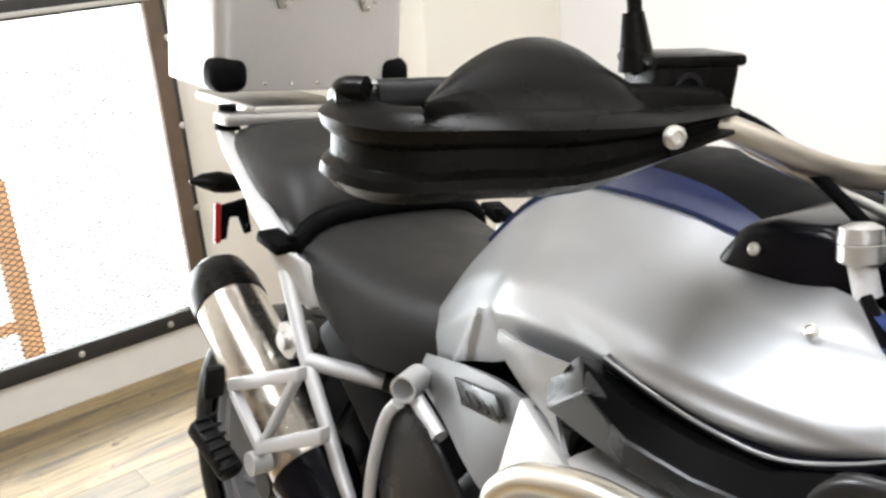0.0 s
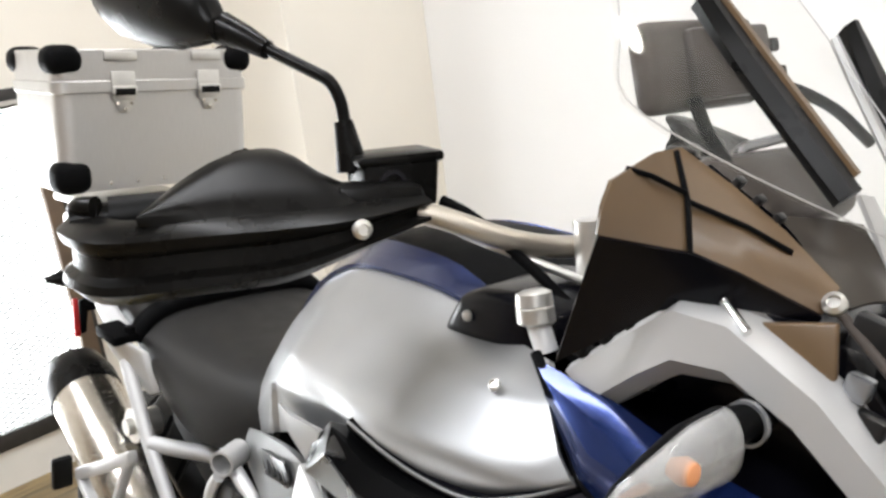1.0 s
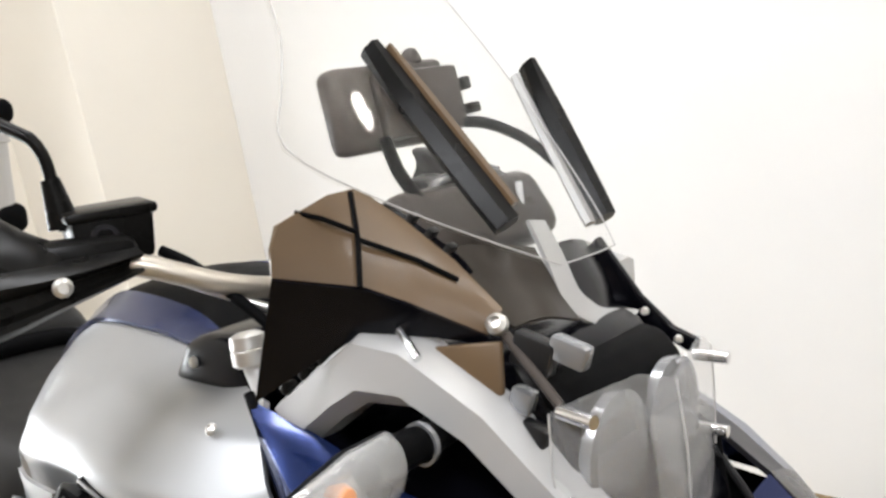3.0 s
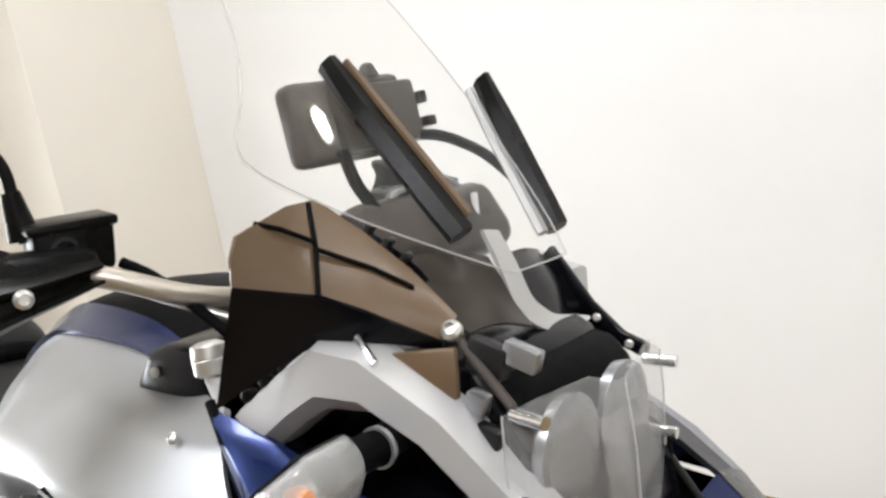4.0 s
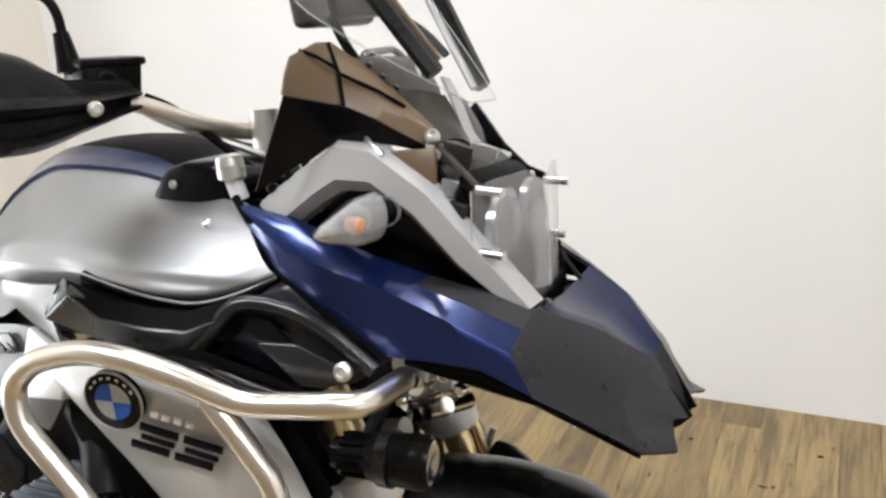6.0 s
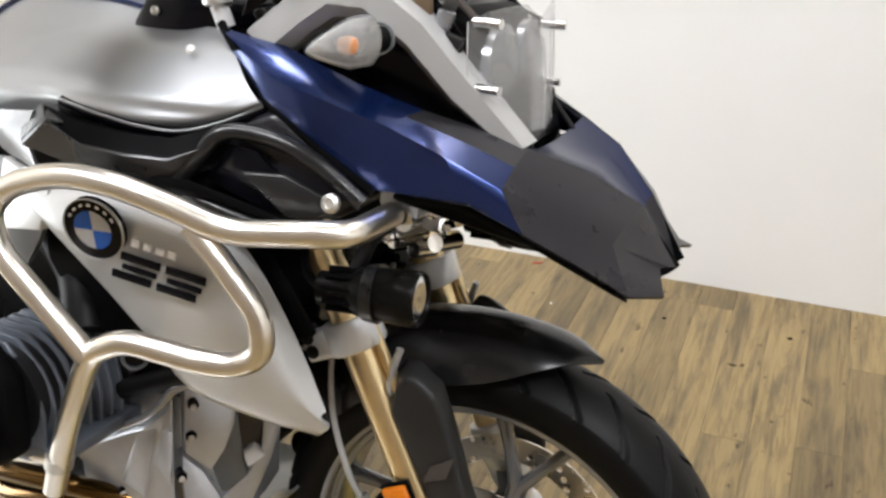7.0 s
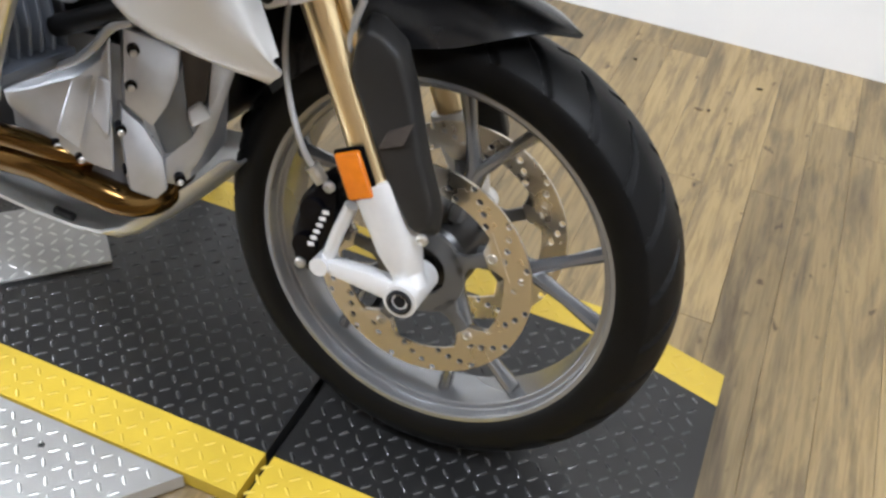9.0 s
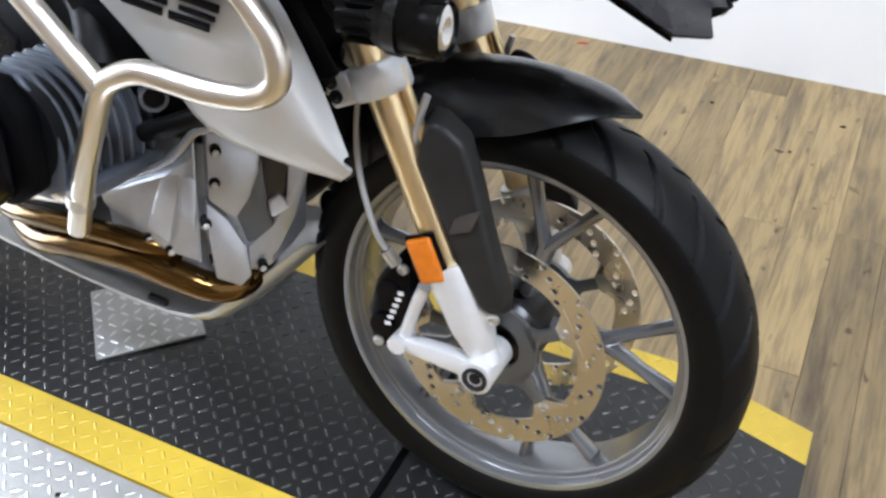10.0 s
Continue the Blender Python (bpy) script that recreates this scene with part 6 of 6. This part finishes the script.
GST = [(-0.580, -0.455, -0.35, -0.94, 1.0, 1.128), (-0.553, -0.476, 0.0, -1.0, 1.05, 1.124), (-0.490, -0.470, 0.55, -0.83, 1.05, 1.122), (-0.450, -0.408, 0.9, -0.43, 1.0, 1.126), (-0.430, -0.342, 0.95, -0.3, 0.95, 1.127), (-0.408, -0.285, 0.95, -0.3, 0.62, 1.137), (-0.402, -0.215, 1.0, -0.1, 0.42, 1.148)]
GSEC = [(-0.030, 0.030), (-0.006, 0.027), (0.005, 0.018), (0.002, 0.010), (-0.006, 0.004), (-0.006, -0.010), (0.002, -0.015), (0.003, -0.022), (-0.008, -0.031), (-0.034, -0.034)]


def hand_guard():
    rows = []
    for x, y, nx, ny, k, z in GST:
        rows.append([(x + nx * d, y + ny * d, z + h * k) for d, h in GSEC])
    rows = [[r[i] for r in rows] for i in range(len(GSEC))]
    rows = [curve_points(r, 5) for r in rows]
    return shell(rows, 0.003)


both("hand_guard", hand_guard, GUARD, label="matt black plastic hand guard", smooth=42)
FIN = [((-0.476, -0.448, 1.152), (-0.484, -0.446, 1.156)), ((-0.462, -0.410, 1.150), (-0.505, -0.400, 1.178)), ((-0.446, -0.355, 1.148), (-0.516, -0.345, 1.197)), ((-0.432, -0.305, 1.150), (-0.513, -0.298, 1.199)), ((-0.428, -0.285, 1.150), (-0.492, -0.280, 1.182)), ((-0.432, -0.256, 1.148), (-0.478, -0.252, 1.164)), ((-0.434, -0.222, 1.144), (-0.462, -0.218, 1.150))]


def guard_fin():
    rows = []
    for a, b in FIN:
        a, b = Vector(a), Vector(b)
        rows.append([a, a.lerp(b, 0.35) + Vector((0.006, -0.002, 0.005)), a.lerp(b, 0.75) + Vector((0.005, 0, 0.006)), b])
    return shell(rows, 0.004, 3)


both("guard_fin", guard_fin, GUARD, label="matt black wind fin", smooth=50)
both("guard_screw", lambda: bolt((-0.391, -0.298, 1.142), (0.9, -0.4, 0.1), 0.0085, 0.006), ALU)
both("guard_brace", lambda: tube(curve_points([(-0.575, -0.452, 1.150), (-0.552, -0.462, 1.160), (-0.535, -0.455, 1.162)], 5), 0.009, 12), GUARD)
RES = pose(-0.4625, -0.2065, 1.170, 0, -3, 70)
part("fluid_reservoir", moved(join(box((0, 0, -0.004), (0.068, 0.052, 0.046), w=0.006, taper=1.10), box((0, 0, 0.019), (0.082, 0.062, 0.010), w=0.004)), RES), GUARD, bike, "black brake fluid reservoir")
part("sight_glass", moved(lathe([(0.0, 0.0125), (-0.003, 0.013), (-0.003, 0.009), (0.0, 0.008), (0.001, 0)], 28), RES @ pose(-0.010, -0.0275, -0.002)), RIDGE, bike, "round sight glass ring")
both("switch_block", lambda: box((-0.450, -0.246, 1.150), (0.044, 0.100, 0.040), (0, 0, -28), 0.012), GUARD)
part("mirror_stem", tube(bent([(-0.478, -0.240, 1.175), (-0.485, -0.246, 1.240), (-0.492, -0.252, 1.258), (-0.585, -0.280, 1.296)], 0.014), 0.0058, 12), GUARD, bike)
part("mirror_boot", tube([(-0.478, -0.240, 1.178), (-0.480, -0.242, 1.195), (-0.484, -0.245, 1.222)], 0.012, 14, [0.015, 0.0125, 0.0085]), GUARD, bike)
part("mirror_joint", tube([(-0.560, -0.273, 1.285), (-0.585, -0.280, 1.296), (-0.600, -0.284, 1.301), (-0.615, -0.288, 1.306)], 0.01, 14, [0.009, 0.012, 0.014, 0.016]), GUARD, bike)


def mirror_head():
    rows = []
    for x, cz, rz, ry in ((-0.606, 1.306, 0.012, 0.012), (-0.630, 1.318, 0.028, 0.020), (-0.670, 1.332, 0.046, 0.026), (-0.720, 1.345, 0.055, 0.028), (-0.770, 1.354, 0.054, 0.026), (-0.805, 1.360, 0.042, 0.020), (-0.822, 1.362, 0.022, 0.010)):
        rows.append([(x, -0.296 - (0.61 + x) * -0.10 + ry * math.cos(a), cz + rz * math.sin(a)) for a in (2 * math.pi * k / 20 for k in range(20))])
    return loft(rows, True, True)


part("mirror_head", mirror_head(), GUARD, bike, "black rear view mirror", smooth=60)
both("cable", lambda: tube(curve_points([(-0.430, -0.175, 1.148), (-0.40, -0.165, 1.135), (-0.36, -0.150, 1.105), (-0.31, -0.130, 1.06), (-0.28, -0.11, 1.02)], 7), 0.0055, 10), BLACK)
both("cable", lambda: tube(curve_points([(-0.440, -0.185, 1.140), (-0.41, -0.170, 1.120), (-0.36, -0.14, 1.100), (-0.30, -0.09, 1.07)], 7), 0.0045, 10), ALU)
both("cable_clip", lambda: box((-0.385, -0.158, 1.120), (0.020, 0.018, 0.016), (0, 25, 30), 0.003), BLACK)

# ---- engine ----
part("engine_block", prism([(-0.80, 0.36), (-0.80, 0.62), (-0.70, 0.74), (-0.45, 0.74), (-0.36, 0.62), (-0.34, 0.42), (-0.42, 0.33)], -0.16, 0.16, 0.025, 3), DARK, bike, "dark engine block")
both("front_cover", lambda: shell([[(-0.56, -0.165, 0.36), (-0.55, -0.185, 0.45), (-0.53, -0.175, 0.56)], [(-0.47, -0.175, 0.345), (-0.46, -0.19, 0.44), (-0.45, -0.18, 0.56)], [(-0.38, -0.155, 0.345), (-0.37, -0.165, 0.44), (-0.365, -0.16, 0.55)], [(-0.325, -0.12, 0.37), (-0.318, -0.125, 0.45), (-0.32, -0.12, 0.55)], [(-0.315, -0.05, 0.40), (-0.310, -0.055, 0.46), (-0.31, -0.05, 0.54)]], 0.006, 2), CAST, label="cast aluminium engine front cover", smooth=25)
# raised facets of the engine's front cover: outline, how far the top and the bottom stand proud
# darker materials put the shade of recessed and turned-away facets into the colour
COVER_FACETS = [
    ([(-0.546, -0.200, 0.462), (-0.500, -0.200, 0.480), (-0.430, -0.200, 0.516), (-0.396, -0.196, 0.545), (-0.388, -0.186, 0.571), (-0.392, -0.188, 0.390), (-0.430, -0.200, 0.404), (-0.500, -0.200, 0.416), (-0.540, -0.200, 0.444)], 0.000, 0.012, CAST),
    ([(-0.437, -0.200, 0.512), (-0.404, -0.200, 0.522), (-0.432, -0.200, 0.420), (-0.468, -0.200, 0.432)], 0.004, 0.020, CAST),
    ([(-0.402, -0.198, 0.520), (-0.390, -0.186, 0.514), (-0.396, -0.192, 0.440), (-0.412, -0.200, 0.470)], 0.006, 0.018, CAST),
    ([(-0.378, -0.178, 0.584), (-0.354, -0.154, 0.572), (-0.331, -0.131, 0.556), (-0.334, -0.134, 0.522), (-0.344, -0.144, 0.488), (-0.358, -0.158, 0.461), (-0.380, -0.180, 0.491)], 0.010, 0.026, CAST),
    ([(-0.382, -0.182, 0.484), (-0.364, -0.164, 0.458), (-0.349, -0.149, 0.418), (-0.346, -0.146, 0.376), (-0.357, -0.157, 0.363), (-0.379, -0.179, 0.378), (-0.383, -0.183, 0.444)], 0.012, 0.034, CAST),
    ([(-0.356, -0.156, 0.463), (-0.342, -0.142, 0.497), (-0.331, -0.131, 0.545), (-0.325, -0.125, 0.462), (-0.320, -0.120, 0.438), (-0.337, -0.137, 0.415), (-0.346, -0.146, 0.414)], 0.018, 0.008, FIN_GREY),
    ([(-0.305, -0.105, 0.545), (-0.281, -0.081, 0.535), (-0.300, -0.100, 0.446), (-0.317, -0.117, 0.397), (-0.334, -0.134, 0.373), (-0.346, -0.146, 0.374), (-0.347, -0.147, 0.409), (-0.322, -0.122, 0.438), (-0.308, -0.108, 0.478)], 0.008, 0.010, CAST),
    ([(-0.326, -0.126, 0.478), (-0.315, -0.115, 0.488), (-0.306, -0.106, 0.471), (-0.325, -0.125, 0.460)], 0.014, 0.032, WHITE_CAST),
    ([(-0.332, -0.132, 0.556), (-0.304, -0.104, 0.545), (-0.310, -0.110, 0.478), (-0.326, -0.126, 0.472)], 0.012, 0.010, NAV_GREY),
]


def cover_facet(pts, top, foot):
    z1, z0 = max(p[2] for p in pts), min(p[2] for p in pts)
    out = Vector((0.707, -0.707, 0))
    return slab([Vector(p) + out * (foot + (top - foot) * (p[2] - z0) / (z1 - z0)) for p in pts], (-0.028, 0.028, 0), 0.0035, 2)


for pts, top, foot, mat in COVER_FACETS:
    both("cover_facet", lambda: cover_facet(pts, top, foot), mat, smooth=25)
for x, y, z in ((-0.371, -0.171, 0.559), (-0.374, -0.174, 0.515), (-0.384, -0.184, 0.457), (-0.378, -0.178, 0.399), (-0.360, -0.160, 0.372), (-0.334, -0.134, 0.382), (-0.472, -0.196, 0.416), (-0.436, -0.196, 0.408)):
    hole = Vector((x + 0.004, y - 0.004, z))
    both("bolt_recess", lambda: rod(hole, hole + Vector((0.0110, -0.0110, 0)), 0.0072, 16), GLOSS)
    both("cover_bolt", lambda: bolt(hole + Vector((0.0108, -0.0108, -0.003)), (0.7, -0.7, 0), 0.0045, 0.003), ALU)


for side in (1, -1):
    keep = (lambda bm: bm) if side > 0 else mirror
    cyl = part("cylinder", keep(rod((-0.525, -0.14, 0.600), (-0.525, -0.335, 0.600), 0.066, 32)), DARK, bike, "finned engine cylinder")
    for k in range(9):
        y, back = -0.200 - 0.0160 * k, -0.0025 * k
        part("cooling_fin", keep(prism([(-0.438 + back, 0.545), (-0.436 + back, 0.585), (-0.441 + back, 0.615), (-0.453 + back, 0.640), (-0.475 + back, 0.660), (-0.505, 0.672), (-0.56, 0.675), (-0.60, 0.64), (-0.605, 0.565), (-0.56, 0.535), (-0.46, 0.530)], y, y - 0.0062, 0.0022, 2)), FIN_GREY, cyl)
    part("fin_foot", keep(prism([(-0.430, 0.532), (-0.430, 0.548), (-0.52, 0.548), (-0.54, 0.522), (-0.45, 0.520)], -0.195, -0.335, 0.004, 2)), FIN_GREY, cyl)
    part("cylinder_head", keep(prism([(-0.605, 0.53), (-0.61, 0.64), (-0.58, 0.680), (-0.50, 0.680), (-0.468, 0.64), (-0.465, 0.55), (-0.51, 0.52)], -0.340, -0.372, 0.010, 2)), BLACK, cyl)
    part("valve_cover", keep(prism([(-0.615, 0.525), (-0.62, 0.63), (-0.585, 0.675), (-0.51, 0.675), (-0.480, 0.63), (-0.478, 0.55), (-0.52, 0.515)], -0.372, -0.430, 0.016, 3, 0.78)), GLOSS, cyl, "black valve cover")
    part("spark_cap", keep(rod((-0.53, -0.36, 0.675), (-0.53, -0.34, 0.695), 0.012, 14, 0.003)), SHOULDER, cyl)
    part("intake_hose", keep(tube(curve_points([(-0.47, -0.24, 0.66), (-0.50, -0.21, 0.72), (-0.58, -0.17, 0.76)], 6), 0.03, 20)), RUBBER, bike)
    part("oil_pipe", keep(tube(curve_points([(-0.560, -0.225, 0.475), (-0.524, -0.225, 0.487), (-0.469, -0.225, 0.513), (-0.411, -0.225, 0.543), (-0.378, -0.225, 0.571), (-0.357, -0.222, 0.597), (-0.333, -0.215, 0.608)], 6), 0.0060, 12)), RIM, bike, "grey metal oil pipe")
    part("radiator_hose", keep(tube([(-0.440, -0.215, 0.576), (-0.40, -0.217, 0.594), (-0.34, -0.215, 0.622), (-0.31, -0.20, 0.64)], 0.0135, 16)), RUBBER, bike)
    part("hose_stub", keep(moved(lathe([(-0.016, 0.0), (-0.016, 0.013), (0.004, 0.0135), (0.004, 0.0175), (-0.02, 0.0175), (-0.02, 0)], 28, "y"), pose(-0.413, -0.222, 0.630, 0, 0, -135))), FIN_GREY, bike, "grey hose stub")
    # black plug painted in for the shade inside the stub
    part("hose_bore", keep(moved(lathe([(-0.014, 0), (-0.014, 0.0125), (0.001, 0.0128), (0.001, 0)], 24, "y"), pose(-0.413, -0.222, 0.630, 0, 0, -135))), GLOSS, bike)
both("hose_clip", lambda: moved(lathe([(-0.004, 0.021), (-0.004, 0.024), (0.004, 0.024), (0.004, 0.021)], 24, "x", True), pose(-0.365, -0.222, 0.665, 0, -20, 30)), ALU)
both("exhaust_header", lambda: tube(curve_points([(-0.80, -0.13, 0.33), (-0.70, -0.185, 0.335), (-0.60, -0.205, 0.362), (-0.50, -0.208, 0.374), (-0.42, -0.200, 0.362), (-0.378, -0.182, 0.348), (-0.355, -0.145, 0.345), (-0.36, -0.09, 0.36)], 6), 0.0215, 20), HEADER, label="heat tinted exhaust header", smooth=60)
both("header_shield", lambda: tube(curve_points([(-0.80, -0.16, 0.375), (-0.72, -0.205, 0.385), (-0.62, -0.224, 0.405), (-0.52, -0.222, 0.412), (-0.46, -0.205, 0.402), (-0.43, -0.18, 0.39)], 6), 0.015, 14), HEADER, label="second heat tinted exhaust pipe", smooth=60)


def skid_plate():
    rows = []
    for x, z, hw, lip in ((-0.88, 0.285, 0.15, 0.014), (-0.62, 0.272, 0.17, 0.016), (-0.45, 0.266, 0.175, 0.018), (-0.385, 0.280, 0.165, 0.020), (-0.335, 0.328, 0.125, 0.016), (-0.285, 0.385, 0.080, 0.010)):
        rows.append([(x - 0.01, -hw - 0.012, z + lip), (x, -hw, z + 0.012), (x, -hw * 0.8, z), (x, 0, z - 0.003), (x, hw * 0.8, z), (x, hw, z + 0.012), (x - 0.01, hw + 0.012, z + lip)])
    return shell(rows, 0.004, 2)


part("skid_plate", skid_plate(), PLATE_SILVER, bike, "aluminium skid plate", 40)
both("skid_slot", lambda: rod((-0.50, -0.178, 0.290), (-0.47, -0.178, 0.288), 0.006, 10), DARK)
part("side_stand", tube([(-0.72, 0.16, 0.33), (-0.66, 0.30, 0.16), (-0.62, 0.385, 0.07)], 0.014, 12), DARK, bike)
part("radiator", box((-0.27, 0, 0.68), (0.06, 0.34, 0.22), (0, -15, 0), 0.01), BLACK, bike)

# ---- top case on the rack ----
case = thing("top_case", "brushed aluminium top case with black corner caps", "luggage case", LEAN @ pose(-1.40, 0.024, 1.052))
CW, CD, CH, LID = 0.368, 0.27, 0.243, 0.184


def narrowed(bm):
    """The case is narrower at its rear end."""
    for v in bm.verts:
        v.co.y *= 1 + 0.12 * min(0.0, v.co.x) / CD
    return bm


def rounded_case(z0, z1, grow=0.0):
    bm = box((-CD / 2, 0, (z0 + z1) / 2), (CD + grow, CW + grow, z1 - z0), w=0)
    es = [e for e in bm.edges if abs(e.verts[0].co.z - e.verts[1].co.z) > 0.01]
    bmesh.ops.bevel(bm, geom=es, offset=0.03, segments=5, profile=0.5, affect="EDGES")
    round_edges(bm, 0.002, 1)
    return narrowed(bm)


part("case_body", rounded_case(0, LID), CASE_ALU, case, "brushed aluminium case body")
part("lid", rounded_case(LID + 0.002, CH, 0.002), CASE_ALU, case, "brushed aluminium lid")
part("lid_rim", rounded_case(LID - 0.016, LID + 0.006, 0.008), CASE_ALU, case)
for sx in (0, -CD):
    for sy in (-1, 1):
        for top in ((True, False) if sx == 0 else (True,)):
            zz = (CH - 0.018) if top else 0.026
            part("corner_cap", box((sx + (-0.022 if sx == 0 else 0.022), sy * (CW / 2 * (1 if sx == 0 else 0.88) - 0.022), zz), (0.064, 0.064, 0.050 if top else 0.058), w=0.022, seg=5), BLACK, case, "black plastic corner cap")
for sy in (-0.066, 0.098):
    latch = part("latch", join(box((0.004, sy, LID - 0.004), (0.006, 0.044, 0.050), w=0.002), box((0.008, sy, LID - 0.012), (0.008, 0.046, 0.016), w=0.003)), ALU, case, "riveted metal latch")
    part("latch_slot", box((0.0125, sy, LID - 0.014), (0.003, 0.036, 0.012), w=0.001), GUARD, latch)
    part("latch_tongue", slab([(0.001, sy - 0.020, LID - 0.025), (0.001, sy + 0.020, LID - 0.025), (0.001, sy + 0.010, LID - 0.050), (0.001, sy - 0.010, LID - 0.050)], (0.003, 0, 0), 0.001), ALU, latch)
    part("hinge_pad", box((0.004, sy - 0.002, CH - 0.012), (0.006, 0.060, 0.016), w=0.002), ALU, latch)
    for dy, dz in ((-0.012, 0.016), (0.012, 0.016), (-0.012, -0.034), (0.012, -0.034), (0, -0.044)):
        part("rivet", bolt((0.005, sy + dy, LID + dz), (1, 0, 0), 0.0035, 0.002), STEEL, latch)
for k in range(5):
    part("rivet", bolt((0.0, -0.10 + 0.05 * k, 0.012), (1, 0, 0), 0.003, 0.002), STEEL, case)

# ---- navigation device on its mount behind the screen ----
nav = thing("navigation_device", "grey navigation device on a bracket behind the screen", "device", LEAN @ pose(-0.252, -0.044, 1.269, 3, -12, -8))
part("casing", box((0, 0, 0), (0.028, 0.138, 0.076), w=0.010, seg=3), NAV_GREY, nav, "grey plastic casing")
part("back_plate", box((0.018, 0.022, -0.002), (0.014, 0.100, 0.060), w=0.005), NAV_GREY, nav)
part("sun_hood", box((0.004, 0.036, 0.042), (0.02, 0.016, 0.016), w=0.004, taper=0.6), NAV_GREY, nav)
part("side_clip", join(box((0.008, 0.088, 0.010), (0.02, 0.010, 0.012), w=0.002), box((0.008, 0.092, -0.014), (0.02, 0.014, 0.010), w=0.002)), GUARD, nav)
part("bracket", tube(bent([(0.016, 0.050, -0.024), (0.026, 0.090, -0.030), (0.040, 0.130, -0.056), (0.052, 0.155, -0.092)], 0.02), 0.0055, 10), BLACK, nav)
part("bracket", tube(bent([(0.018, -0.03, -0.03), (0.03, -0.035, -0.06), (0.045, -0.02, -0.11)], 0.01), 0.006, 10), BLACK, nav)
cluster = part("dashboard", box((-0.20, 0.0, 1.160), (0.05, 0.22, 0.075), (0, -35, 0), 0.02, 3), NAV_GREY, bike, "grey instrument panel")
part("dash_frame", tube(bent([(-0.205, -0.050, 1.158), (-0.212, -0.040, 1.200), (-0.210, 0.045, 1.206), (-0.200, 0.085, 1.180), (-0.192, 0.085, 1.140)], 0.015), 0.0048, 10), RIM, cluster)
part("dash_side", rod((-0.185, 0.060, 1.190), (-0.175, 0.050, 1.150), 0.0035, 8), BADGE_WHITE, cluster)

# ---- floor boards ----
floor = setting("floor", box((0.1, -0.75, FLOOR_Z - 0.06), (6.2, 4.9, 0.10), w=0), OAK, "weathered brown plank floor", "floor")


def board_mesh(width, length):
    bm = box((0, 0, 0), (width, length, 0.008), w=0.0)
    es = [e for e in bm.edges if abs(e.verts[0].co.z - e.verts[1].co.z) < 1e-6 and e.verts[0].co.z > 0]
    bmesh.ops.bevel(bm, geom=es, offset=0.0006, segments=1, affect="EDGES")
    return finish("plank", bm, OAK, 0)


BW, BL = 0.1, 1.21
plank = board_mesh(BW - 0.0005, BL - 0.0006)
rng = random.Random(4)
nb = 0
for i in range(-28, 25):
    shift = rng.random() * BL
    y = -2.9 - shift
    while y < BACK_Y:
        cx, cy = i * BW + 0.04, y + BL / 2
        if cy + BL / 2 < BACK_Y + 0.14 and nb < 290 and cy > -2.6:
            ob = new("plank", plank)
            ob.location = (cx, cy, FLOOR_Z - 0.0035 + rng.uniform(-0.0003, 0.0003))
            ob.parent = floor
            nb += 1
        elif cy - BL / 2 < BACK_Y and nb < 290 and cy > 0:
            ln = BACK_Y + 0.02 - (cy - BL / 2)
            if ln > 0.04:
                ob = new("plank", board_mesh(BW - 0.0005, ln))
                ob.location = (cx, cy - BL / 2 + ln / 2, FLOOR_Z - 0.0035)
                ob.parent = floor
                nb += 1
        y += BL

# crumbs and splinters lying on the boards
for cx, cy, turn, ln, mat, label in ((-0.40, 1.515, 20, 0.034, RED, "red-brown splinter on the floor by the wall"), (0.221, 1.165, -10, 0.022, RUST, "dark crumb of dirt on the plank floor"), (0.244, 1.172, 50, 0.013, RUST, "dark crumb of dirt on the plank floor"), (0.345, 1.345, 5, 0.016, DARK, "small dark chip on the plank floor"), (-0.29, 1.295, 70, 0.010, SKIRT, "small pale chip on the plank floor"), (0.02, 1.33, 0, 0.012, DARK, "small dark chip on the plank floor")):
    chip = slab([(-ln / 2, -0.002, 0), (-ln / 4, 0.0035, 0), (ln / 5, 0.003, 0), (ln / 2, 0.0005, 0), (ln / 6, -0.004, 0)], (0, 0, 0.003), 0.0008)
    tagged(part("wood_chip", moved(chip, pose(cx, cy, FLOOR_Z + 0.0008, 0, 0, turn)), mat, None), label, "debris", "chips on the floor")
